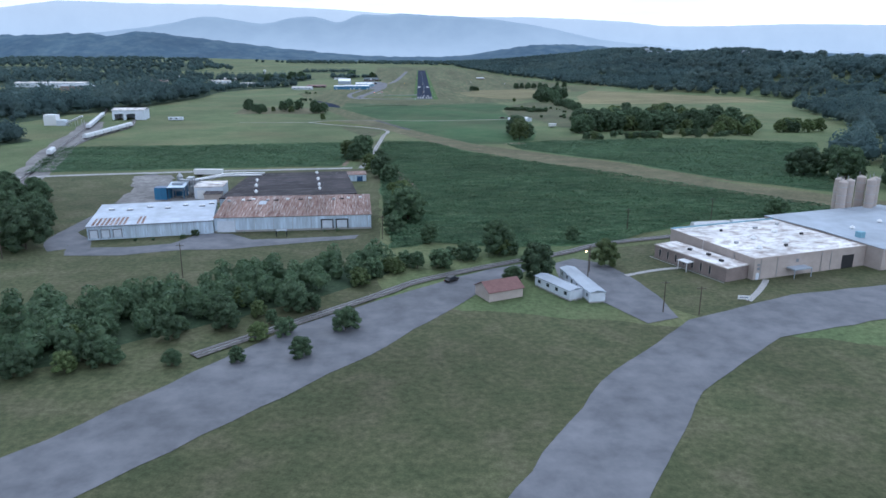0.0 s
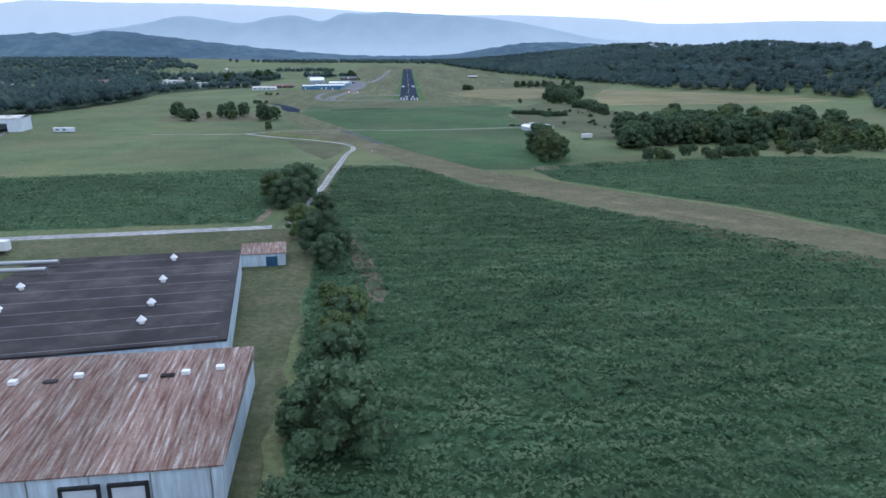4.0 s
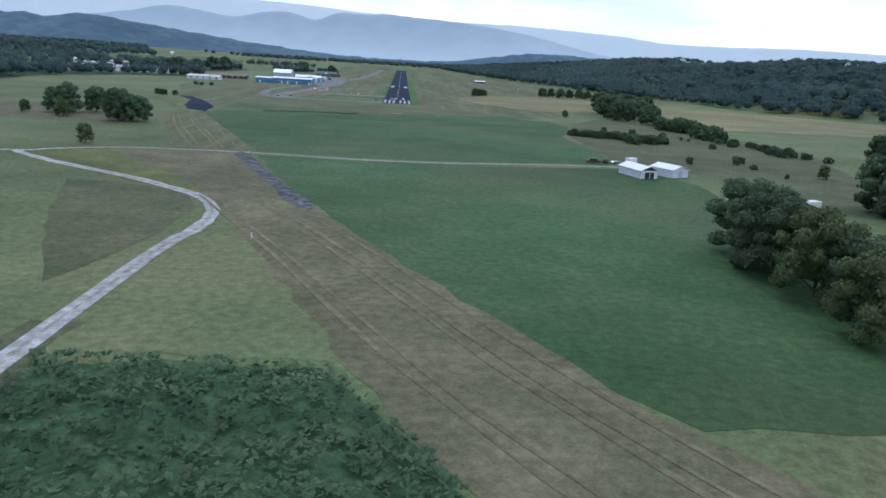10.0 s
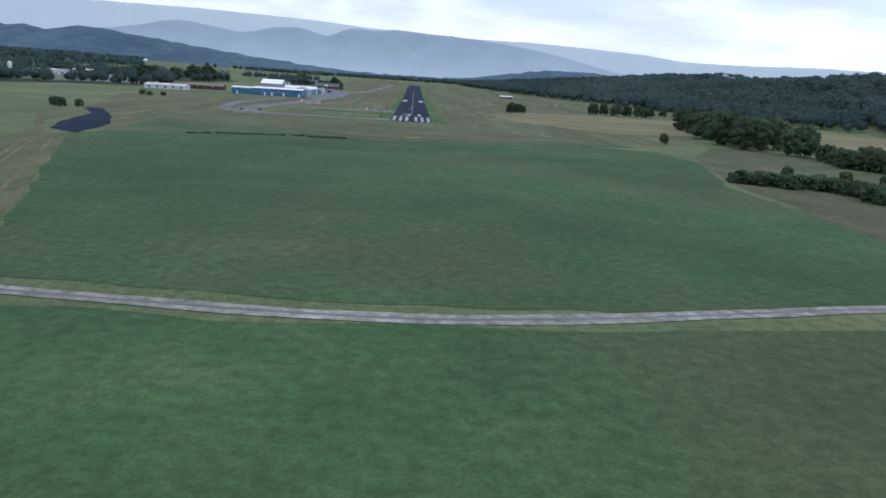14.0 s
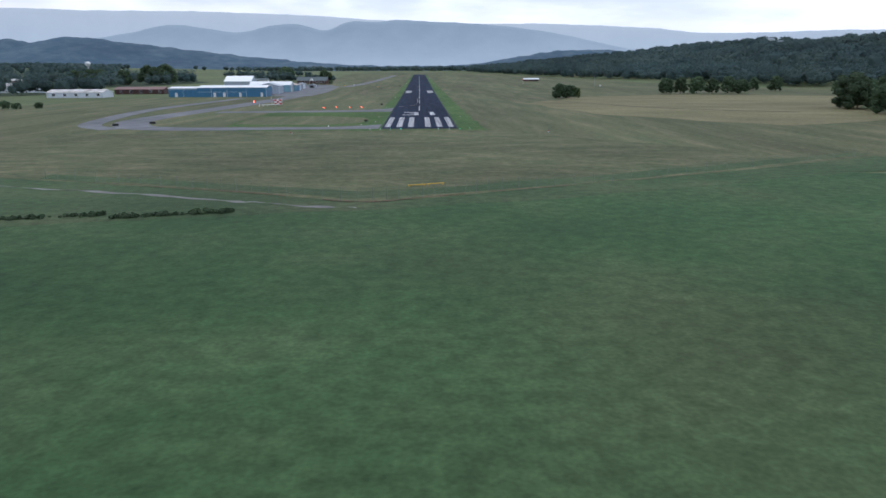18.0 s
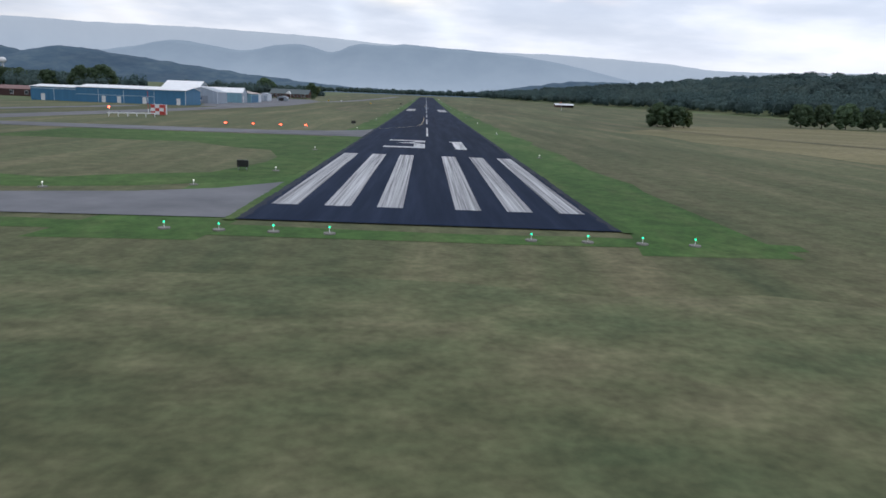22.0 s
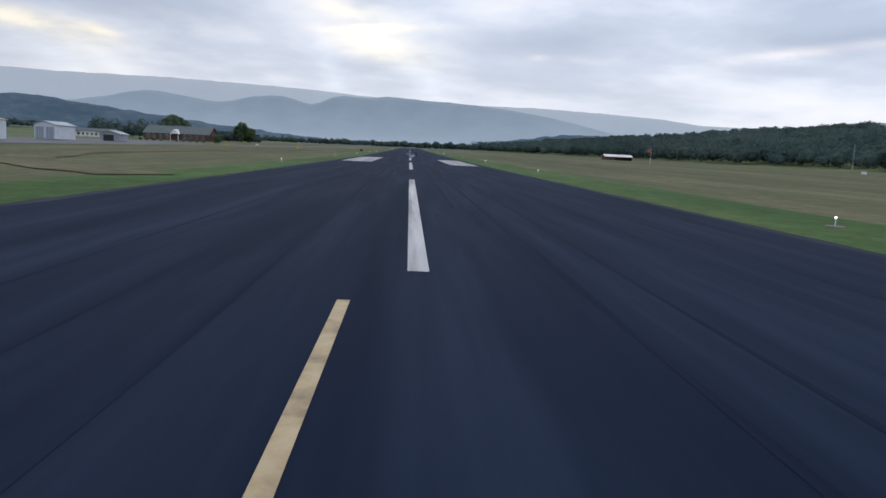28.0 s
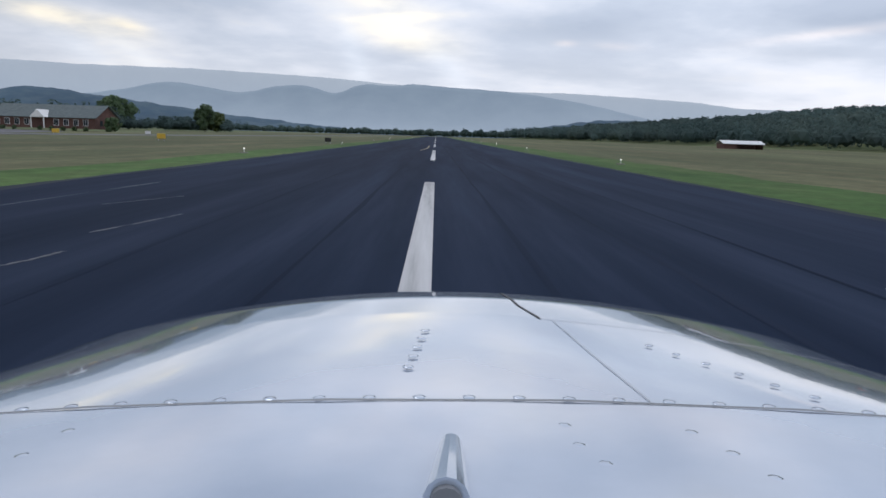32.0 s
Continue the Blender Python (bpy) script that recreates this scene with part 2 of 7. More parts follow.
M["stubble"] = material("mown_strip", [(0.092, 0.094, 0.052), (0.120, 0.113, 0.064), (0.158, 0.140, 0.084)], 0.12, 0.95, second=(0.025, 0.5), bump=0.1, bump_scale=2.0, world_space=True)
M["verge"] = material("green_verge", [(0.044, 0.094, 0.022), (0.060, 0.116, 0.028), (0.090, 0.130, 0.042)], 0.25, 0.95, second=(0.04, 0.5), bump=0.08, bump_scale=4.0, stretch=(1, 0.3, 1), world_space=True)
M["weeds_floor"] = material("weedy_soil", [(0.040, 0.078, 0.038), (0.055, 0.100, 0.046), (0.070, 0.115, 0.054)], 0.3, 0.95, second=(0.02, 0.4), bump=0.3, bump_scale=1.5, world_space=True)
M["yard"] = material("rough_yard_grass", [(0.060, 0.072, 0.034), (0.082, 0.088, 0.044), (0.110, 0.105, 0.062)], 0.10, 0.95, second=(0.02, 0.4), bump=0.12, bump_scale=2.0, world_space=True)
M["scrub_floor"] = material("scrub_ground", [(0.064, 0.082, 0.040), (0.090, 0.096, 0.050), (0.125, 0.116, 0.068)], 0.09, 0.95, second=(0.02, 0.4), bump=0.2, bump_scale=1.5, world_space=True)
M["soil_red"] = material("red_clay_soil", [(0.120, 0.090, 0.060), (0.150, 0.098, 0.066), (0.195, 0.125, 0.088)], 0.9, 0.95, bump=0.1, world_space=True)
M["soil"] = material("bare_soil", [(0.140, 0.108, 0.080), (0.185, 0.145, 0.108), (0.235, 0.188, 0.142)], 0.3, 0.95, bump=0.1, world_space=True)
M["gravel"] = material("pale_gravel", [(0.230, 0.225, 0.225), (0.330, 0.322, 0.320), (0.420, 0.412, 0.410)], 0.5, 0.95, second=(0.06, 0.4), bump=0.05, bump_scale=6.0, world_space=True)
M["old_asphalt"] = material("old_grey_asphalt", [(0.120, 0.122, 0.132), (0.155, 0.157, 0.168), (0.190, 0.190, 0.200)], 0.2, 0.9, second=(0.03, 0.4), bump=0.03, bump_scale=8.0, world_space=True)
M["rubble"] = material("broken_black_asphalt", [(0.035, 0.036, 0.044), (0.075, 0.075, 0.085), (0.180, 0.175, 0.180)], 0.55, 0.95, second=(0.1, 0.4), bump=0.25, bump_scale=1.2, world_space=True)
M["asphalt"] = material("runway_asphalt", [(0.0088, 0.0160, 0.036), (0.0145, 0.0235, 0.048), (0.0235, 0.0345, 0.065)], 0.9, 0.9, second=(0.06, 0.5), bump=0.012, bump_scale=30.0, stretch=(1.0, 0.05, 1.0), world_space=True)
M["ballast"] = material("railway_ballast", [(0.10, 0.09, 0.085), (0.15, 0.14, 0.135), (0.20, 0.19, 0.18)], 2.0, 0.95, bump=0.1, world_space=True)
M["foliage"] = material("tree_leaves", [(0.066, 0.110, 0.058), (0.092, 0.142, 0.070), (0.122, 0.172, 0.084)], 0.5, 0.75, per_thing=0.5, through_leaf=0.4)
M["foliage_light"] = material("yellowish_leaves", [(0.084, 0.122, 0.042), (0.112, 0.154, 0.052), (0.146, 0.180, 0.064)], 0.5, 0.75, per_thing=0.4, through_leaf=0.3)
# leaf colour of the woods with distance haze put in as a paler blue
M["woods"] = material("woodland_leaves_hazed", [(0.070, 0.110, 0.110), (0.092, 0.134, 0.128), (0.116, 0.154, 0.136)], 0.02, 0.9, second=(0.006, 0.5), through_leaf=0.4, world_space=True, leaf_vary=0.35)
M["crop"] = material("weed_leaves", [(0.056, 0.104, 0.056), (0.098, 0.156, 0.082), (0.160, 0.210, 0.118)], 0.32, 0.8, second=(0.05, 0.6), stretch=(0.35, 1, 1), through_leaf=0.35, world_space=True, leaf_vary=0.4)
M["bark"] = material("bark", [(0.06, 0.05, 0.04), (0.10, 0.085, 0.07)], 3.0, 0.95, bump=0.05, stretch=(1, 1, 0.2))
M["wood_pole"] = material("weathered_pole", [(0.07, 0.055, 0.045), (0.12, 0.10, 0.08)], 2.0, 0.9, stretch=(1, 1, 0.15))
M["paint_white"] = material("worn_white_marking", [(0.20, 0.20, 0.21), (0.46, 0.46, 0.47), (0.60, 0.60, 0.61)], 1.6, 0.75, second=(0.4, 0.3), stretch=(1.6, 0.06, 1), world_space=True)
M["paint_yellow"] = material("worn_yellow_marking", [(0.26, 0.20, 0.12), (0.44, 0.34, 0.19), (0.52, 0.42, 0.26)], 3.0, 0.75, world_space=True)
M["tin_blue"] = plain("pale_blue_sheet", (0.50, 0.58, 0.66), 0.55, 0.0, 0.2, 0.5, stretch=(3, 3, 0.3), second=(0.15, 0.35))
M["tin_white"] = plain("white_sheet", (0.62, 0.66, 0.72), 0.5, 0.0, 0.10, 0.4)
M["roof_grey"] = plain("pale_grey_roof", (0.31, 0.345, 0.39), 0.55, 0.0, 0.14, 0.15, second=(0.05, 0.3))
M["roof_dark"] = material("tarred_roof", [(0.030, 0.027, 0.030), (0.045, 0.040, 0.043), (0.075, 0.066, 0.066)], 0.12, 0.9, second=(0.03, 0.5), bump=0.02)
M["roof_rust"] = material("rusted_corrugated_roof", [(0.085, 0.042, 0.034), (0.185, 0.112, 0.090), (0.250, 0.190, 0.165), (0.430, 0.390, 0.365)], 0.8, 0.8, second=(0.07, 0.5), stretch=(2.6, 0.16, 1), bump=0.05, detail=9.0, grain=((2.5, 0.4),))
M["roof_white"] = material("white_roof_membrane", [(0.24, 0.20, 0.175), (0.50, 0.46, 0.43), (0.70, 0.68, 0.66), (0.76, 0.75, 0.74)], 0.30, 0.8, second=(0.06, 0.4), stretch=(0.7, 1, 1), detail=8.0)
M["hangar_blue"] = plain("blue_hangar_sheet", (0.050, 0.165, 0.300), 0.5, 0.0, 0.12, 0.5, stretch=(3, 3, 0.2))
M["hangar_grey"] = plain("grey_blue_sheet", (0.33, 0.38, 0.45), 0.5, 0.0, 0.10, 0.5, stretch=(3, 3, 0.2))
M["hangar_teal"] = plain("light_teal_sheet", (0.20, 0.36, 0.44), 0.5, 0.0, 0.10, 0.5, stretch=(3, 3, 0.2))
M["cream"] = plain("cream_wall", (0.44, 0.38, 0.34), 0.8, 0.0, 0.08, 0.4)
M["brown_brick"] = plain("greyish_brown_brick", (0.25, 0.205, 0.185), 0.85, 0.0, 0.25, 6.0, second=(0.4, 0.2))
M["red_brick"] = plain("dull_red_brick", (0.135, 0.078, 0.068), 0.85, 0.0, 0.25, 3.0, second=(0.5, 0.3))
M["shingle"] = plain("grey_green_shingles", (0.13, 0.155, 0.16), 0.85, 0.0, 0.2, 1.2)
M["red_roof"] = plain("dark_red_roof", (0.17, 0.085, 0.075), 0.7, 0.0, 0.15, 1.0)
M["concrete"] = plain("concrete", (0.34, 0.33, 0.32), 0.9, 0.0, 0.15, 0.7)
M["steel"] = plain("galvanised_steel", (0.40, 0.41, 0.42), 0.4, 0.7, 0.1, 3.0)
M["dark"] = plain("dark_opening", (0.02, 0.02, 0.022), 0.6, 0.0, 0.2, 2.0)
M["black"] = plain("black_paint", (0.012, 0.012, 0.013), 0.45, 0.0, 0.2, 3.0)
M["white"] = plain("white_paint", (0.74, 0.74, 0.74), 0.5, 0.0, 0.06, 2.0)
M["red"] = plain("red_paint", (0.45, 0.05, 0.04), 0.55, 0.0, 0.1, 2.0)
M["orange"] = plain("orange_cloth", (0.62, 0.15, 0.05), 0.8, 0.0, 0.1, 2.0)
M["yellow"] = plain("yellow_paint", (0.62, 0.40, 0.04), 0.6, 0.0, 0.1, 2.0)
M["navy"] = plain("blue_metal", (0.035, 0.090, 0.190), 0.45, 0.2, 0.2, 1.0)
M["railcar"] = plain("dusty_white_steel", (0.66, 0.67, 0.69), 0.6, 0.0, 0.18, 0.6, second=(0.2, 0.25))
M["glass"] = plain("dark_window_glass", (0.03, 0.04, 0.05), 0.08, 0.0, 0.1, 1.0)


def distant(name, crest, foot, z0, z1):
    """Far hills seen through miles of evening air: that haze is put into their emission, more so towards the valley."""
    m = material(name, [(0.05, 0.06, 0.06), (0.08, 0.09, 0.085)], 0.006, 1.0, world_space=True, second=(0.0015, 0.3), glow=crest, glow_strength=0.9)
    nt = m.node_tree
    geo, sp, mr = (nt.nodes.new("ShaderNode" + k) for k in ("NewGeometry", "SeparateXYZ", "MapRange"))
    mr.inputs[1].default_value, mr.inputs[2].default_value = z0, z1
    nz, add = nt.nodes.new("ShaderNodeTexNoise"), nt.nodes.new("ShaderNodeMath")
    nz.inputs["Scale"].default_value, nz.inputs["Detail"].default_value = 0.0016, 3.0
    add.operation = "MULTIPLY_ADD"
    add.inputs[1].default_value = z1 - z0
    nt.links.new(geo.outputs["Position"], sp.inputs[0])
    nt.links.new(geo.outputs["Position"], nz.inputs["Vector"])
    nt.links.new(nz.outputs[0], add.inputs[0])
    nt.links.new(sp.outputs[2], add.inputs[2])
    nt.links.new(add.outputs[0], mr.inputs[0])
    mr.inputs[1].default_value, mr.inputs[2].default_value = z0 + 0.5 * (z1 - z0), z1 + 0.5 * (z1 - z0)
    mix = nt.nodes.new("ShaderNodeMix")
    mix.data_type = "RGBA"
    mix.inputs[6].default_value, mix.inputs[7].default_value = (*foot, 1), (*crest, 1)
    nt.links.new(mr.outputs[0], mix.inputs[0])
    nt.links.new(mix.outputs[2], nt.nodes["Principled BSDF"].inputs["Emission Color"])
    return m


# crest and foot tones of the haze that these hills emit
M["hill_far"] = distant("far_ridge_haze_glow", (0.455, 0.485, 0.515), (0.43, 0.475, 0.52), 100, 320)
M["hill_mid"] = distant("haze_glow_hills", (0.228, 0.276, 0.330), (0.345, 0.394, 0.448), 30, 260)
# wooded slope; the blue of the air before it is added as emission
M["hill_near"] = material("wooded_hill_haze_glow", [(0.020, 0.034, 0.040), (0.036, 0.052, 0.054), (0.068, 0.086, 0.076)], 0.02, 1.0, world_space=True, second=(0.004, 0.7), glow=(0.055, 0.092, 0.145), glow_strength=0.62)


def lamp_glow(name, c, strength):
    m = bpy.data.materials.new(name)
    m.use_nodes = True
    b = m.node_tree.nodes["Principled BSDF"]
    b.inputs["Base Color"].default_value = (*c, 1)
    b.inputs["Emission Color"].default_value = (*c, 1)
    b.inputs["Emission Strength"].default_value = strength
    return m


# green ground under trees, their shade put into the dark colour
M["wood_floor"] = material("painted_shade_ground", [(0.030, 0.050, 0.028), (0.042, 0.064, 0.034), (0.055, 0.075, 0.042)], 0.1, 0.95, second=(0.02, 0.4), bump=0.3, world_space=True)
M["dark_red"] = plain("dark_maroon_paint", (0.055, 0.022, 0.020), 0.5, 0.0, 0.1, 2.0)
M["pad"] = plain("stained_concrete", (0.22, 0.21, 0.19), 0.9, 0.0, 0.2, 2.0)
M["lamp_red"] = lamp_glow("lit_red_lens", (1.0, 0.12, 0.05), 7.0)
M["lamp_green"] = lamp_glow("lit_green_lens", (0.05, 0.75, 0.32), 2.2)
M["lamp_white"] = lamp_glow("lit_white_lens", (1.0, 0.93, 0.8), 1.5)
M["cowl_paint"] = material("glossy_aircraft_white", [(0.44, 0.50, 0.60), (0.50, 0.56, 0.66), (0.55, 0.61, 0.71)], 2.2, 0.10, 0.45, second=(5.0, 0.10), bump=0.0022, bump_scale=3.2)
M["seam"] = plain("grey_panel_gap", (0.20, 0.21, 0.23), 0.5, 0.0, 0.1, 2.0)
M["dirt_gravel"] = material("grey_brown_gravel", [(0.150, 0.142, 0.135), (0.200, 0.192, 0.184), (0.260, 0.250, 0.240)], 0.25, 0.95, second=(0.05, 0.4), bump=0.06, bump_scale=5.0, world_space=True)
M["lane"] = material("trodden_gravel", [(0.190, 0.180, 0.150), (0.270, 0.258, 0.225), (0.350, 0.335, 0.300)], 0.4, 0.95, second=(0.06, 0.4), bump=0.05, bump_scale=6.0, world_space=True)
M["olive"] = material("olive_grass", [(0.078, 0.092, 0.034), (0.105, 0.118, 0.042), (0.145, 0.155, 0.056)], 0.07, 0.95, second=(0.02, 0.5), bump=0.12, bump_scale=1.5, world_space=True)
M["rubber"] = material("tyre_rubber", [(0.0066, 0.0120, 0.029), (0.0100, 0.0170, 0.037), (0.0150, 0.0235, 0.047)], 1.0, 0.9, stretch=(2, 0.05, 1), world_space=True)
M["crack"] = material("pale_crack_filler", [(0.10, 0.105, 0.12), (0.17, 0.175, 0.19)], 2.0, 0.9, world_space=True)
M["shoulder"] = material("bleached_asphalt_edge", [(0.014, 0.020, 0.034), (0.022, 0.028, 0.042), (0.036, 0.042, 0.056)], 0.8, 0.9, second=(0.1, 0.4), stretch=(1, 0.2, 1), world_space=True)
M["paint_streaked"] = material("rubber_streaked_marking", [(0.035, 0.038, 0.045), (0.30, 0.30, 0.31), (0.52, 0.52, 0.53)], 4.2, 0.75, second=(1.6, 0.8), stretch=(1.8, 0.010, 1), world_space=True)
M["mesh_wire"] = plain("dull_fence_wire", (0.20, 0.21, 0.19), 0.6, 0.3, 0.1, 3.0)
M["wing_roof"] = plain("weathered_blue_grey_sheet", (0.36, 0.40, 0.46), 0.55, 0.0, 0.16, 0.25, second=(0.06, 0.25))
M["stubble_pale"] = material("pale_stubble", [(0.115, 0.106, 0.062), (0.142, 0.126, 0.076), (0.175, 0.150, 0.095)], 0.2, 0.95, second=(0.03, 0.4), world_space=True)
M["lamp_warm"] = lamp_glow("lit_warm_lamp", (1.0, 0.55, 0.22), 8.0)
M["roof_bright"] = plain("bright_white_roof_sheet", (0.74, 0.75, 0.76), 0.5, 0.0, 0.06, 0.3)
M["faint_gap"] = plain("faint_panel_gap", (0.36, 0.38, 0.42), 0.4, 0.0, 0.1, 2.0)
M["hangar_door_grey"] = plain("grey_hangar_door", (0.24, 0.27, 0.31), 0.6, 0.0, 0.1, 0.5)
M["meadow_dark"] = material("dull_dark_grass", [(0.052, 0.088, 0.037), (0.064, 0.098, 0.043), (0.088, 0.106, 0.052)], 0.06, 0.95, second=(0.015, 0.5), bump=0.15, bump_scale=1.2, world_space=True)
M["infield"] = material("lush_infield_grass", [(0.042, 0.086, 0.020), (0.056, 0.104, 0.025), (0.080, 0.118, 0.036)], 0.25, 0.95, second=(0.04, 0.5), bump=0.08, bump_scale=4.0, world_space=True)

from mathutils.geometry import delaunay_2d_cdt


# ---- building helpers ----
PLAN = Matrix.Scale(0.815, 4)  # metres in one unit of the plan, in which all below is laid out


def part(name, geo, mat, parent=None, label=""):
    """Links a bmesh or a mesh as one object, under a thing or a part."""
    if isinstance(geo, bmesh.types.BMesh):
        me = bpy.data.meshes.new(name)
        geo.to_mesh(me)
        geo.free()
    else:
        me = geo
    if mat is not None and not me.materials:
        me.materials.append(mat)
    ob = new(name, me)
    ob.parent = parent
    if parent is None:
        ob.matrix_world = PLAN
    if label:
        ob["label"] = label
    return ob


def thing(name, m, label, category, group=""):
    ob = new(name)
    ob.matrix_world = PLAN @ m
    return tagged(ob, label, category, group)


def at(x, y, z=None, turn=0.0, s=1.0):
    return pose(x, y, gz(x, y) if z is None else z, 0, 0, turn) @ Matrix.Scale(s, 4)


def box(bm, x0, y0, z0, x1, y1, z1, bevel=0.0):
    r = bmesh.ops.create_cube(bm, size=1, matrix=Matrix.LocRotScale(((x0 + x1) / 2, (y0 + y1) / 2, (z0 + z1) / 2), None, (x1 - x0, y1 - y0, z1 - z0)))
    if bevel:
        es = {e for v in r["verts"] for e in v.link_edges}
        bmesh.ops.bevel(bm, geom=list(es), offset=bevel, segments=1, affect="EDGES")
    return bm


def boxes(*rows, bevel=0.0):
    bm = bmesh.new()
    for r in rows:
        box(bm, *r, bevel=bevel)
    return bm


def tube(bm, a, b, ra, rb=None, n=10, caps=True):
    a, b = Vector(a), Vector(b)
    d = b - a
    m = Matrix.Translation((a + b) / 2) @ d.to_track_quat("Z", "Y").to_matrix().to_4x4()
    bmesh.ops.create_cone(bm, cap_ends=caps, segments=n, radius1=ra, radius2=ra if rb is None else rb, depth=d.length, matrix=m)
    return bm


def prism(points, y0, y1):
    """A profile in x and z, drawn out along y."""
    bm = bmesh.new()
    a = [bm.verts.new((x, y0, z)) for x, z in points]
    b = [bm.verts.new((x, y1, z)) for x, z in points]
    n = len(points)
    bm.faces.new(a)
    bm.faces.new(b[::-1])
    for i in range(n):
        bm.faces.new((a[i], b[i], b[(i + 1) % n], a[(i + 1) % n]))
    bmesh.ops.recalc_face_normals(bm, faces=bm.faces)
    return bm


def prism_x(points, x0, x1):
    """A profile in y and z, drawn out along x."""
    bm = prism(points, x0, x1)
    bmesh.ops.transform(bm, matrix=Matrix(((0, 1, 0, 0), (1, 0, 0, 0), (0, 0, 1, 0), (0, 0, 0, 1))), verts=bm.verts)
    bmesh.ops.recalc_face_normals(bm, faces=bm.faces)
    return bm


# ---- the ground ----
EDGE_Y = (-700, -100, 60, 240, 355, 460, 900, 1300, 1700)
EDGE_X = (640, 560, 490, 345, 335, 300, 205, 155, 115)


def smooth(a, b, v):
    t = min(1.0, max(0.0, (v - a) / (b - a)))
    return t * t * (3 - 2 * t)


def wood_edge(y):
    return float(np.interp(y, EDGE_Y, EDGE_X))


def rise(y):
    t = (min(y, 1700) - 330) / 60
    return 0.0 if y <= 180 else 0.36 * (math.log1p(math.exp(t)) if t < 30 else t)


def gz(x, y):
    """The height of the ground: level fields, a gentle rise along the runway, a wooded ridge to the east."""
    k = math.floor(y / 30) * 30
    z = rise(k) + (rise(k + 30) - rise(k)) * (y - k) / 30 - 0.11
    e = wood_edge(y)
    if x > e:
        up_ = min(1.0, (x - e) / (700 - e)) ** 1.25
        z += (48 + 5 * math.sin(y * 0.008 + x * 0.004) + 3 * math.sin(y * 0.021)) * up_ * smooth(-450, 150, y) * (1 - smooth(1900, 2500, y)) * (1 - smooth(760, 1100, x))
    if x < -420:
        z += 14 * smooth(420, 1200, -x) * smooth(-400, 900, y)
    return z


def axis(a, b, dense_a, dense_b, step, far):
    v = list(np.arange(dense_a, dense_b + 1, step))
    k = dense_a
    while k > a:
        k -= far
        v.insert(0, max(a, k))
    k = dense_b
    while k < b:
        k += far
        v.append(min(b, k))
    return v


gx, gy = axis(-5400, 5400, -520, 760, 40, 170), axis(-1500, 5350, -900, 1500, 30, 130)
verts = [(x, y, gz(x, y) - 0.02) for y in gy for x in gx]
w = len(gx)
faces = [(j * w + i, j * w + i + 1, (j + 1) * w + i + 1, (j + 1) * w + i) for j in range(len(gy) - 1) for i in range(w - 1)]
me = bpy.data.meshes.new("ground")
me.from_pydata(verts, [], faces)
tagged(part("ground", me, M["meadow"]), "wide green valley floor of meadows", "ground", kind="structure")


def drape(bm, lift):
    """Cuts a flat sheet where the ground bends and lays it on the ground."""
    ys = [v.co.y for v in bm.verts]
    for y in np.arange(180, 1700, 30):
        if min(ys) < y < max(ys):
            bmesh.ops.bisect_plane(bm, geom=bm.verts[:] + bm.edges[:] + bm.faces[:], plane_co=(0, y, 0), plane_no=(0, 1, 0))
    for v in bm.verts:
        v.co.z = gz(v.co.x, v.co.y) + lift
    return bm


LIFT = [0.0]


def sheet(name, corners, mat, label, category, lift=None, soften=0.0):
    """A patch of ground with the given corners, its outline broken up by soften metres."""
    if lift is None:
        LIFT[0] += 0.0015
        lift = LIFT[0]
    pts = []
    rnd = random.Random(name + str(len(corners)) + str(corners[0]))
    n = len(corners)
    for i in range(n):
        a, b = Vector(corners[i]), Vector(corners[(i + 1) % n])
        k = max(1, int((b - a).length / max(6, soften * 4))) if soften else 1
        for j in range(k):
            p = a.lerp(b, j / k)
            pts.append((p.x + rnd.uniform(-soften, soften), p.y + rnd.uniform(-soften, soften)))
    got = delaunay_2d_cdt([Vector(p) for p in pts], [], [list(range(len(pts)))], 1, 1e-4)
    bm = bmesh.new()
    vs = [bm.verts.new((p.x, p.y, 0)) for p in got[0]]
    for f in got[2]:
        bm.faces.new([vs[i] for i in f])
    drape(bm, lift)
    bm.normal_update()
    for f in bm.faces:
        if f.normal.z < 0:
            f.normal_flip()
    return tagged(part(name, bm, mat), label, category, kind="structure")


def smooth_line(pts, k=5):
    out = []
    for i in range(len(pts) - 1):
        p = [Vector(pts[max(0, min(len(pts) - 1, i + j))]) for j in (-1, 0, 1, 2)]
        for s in range(k):
            t = s / k
            out.append(0.5 * ((2 * p[1]) + (p[2] - p[0]) * t + (2 * p[0] - 5 * p[1] + 4 * p[2] - p[3]) * t * t + (3 * p[1] - p[0] - 3 * p[2] + p[3]) * t ** 3))
    out.append(Vector(pts[-1]))
    return out


def ribbon_mesh(pts, width, lift, wobble=0.0, k=5):
    rnd = random.Random(str(pts[0]))
    line = smooth_line(pts, k)
    bm = bmesh.new()
    rows = []
    for i, p in enumerate(line):
        d = (line[min(i + 1, len(line) - 1)] - line[max(i - 1, 0)]).normalized()
        nrm = Vector((-d.y, d.x))
        w0, w1 = (width / 2 + rnd.uniform(-wobble, wobble) for _ in range(2))
        rows.append([bm.verts.new((*(p + nrm * o), 0)) for o in (w0, -w1)])
    for a, b in zip(rows, rows[1:]):
        bm.faces.new((a[0], a[1], b[1], b[0]))
    drape(bm, lift)
    bmesh.ops.recalc_face_normals(bm, faces=bm.faces)
    if bm.faces[:][0].normal.z < 0:
        bmesh.ops.reverse_faces(bm, faces=bm.faces)
    return bm


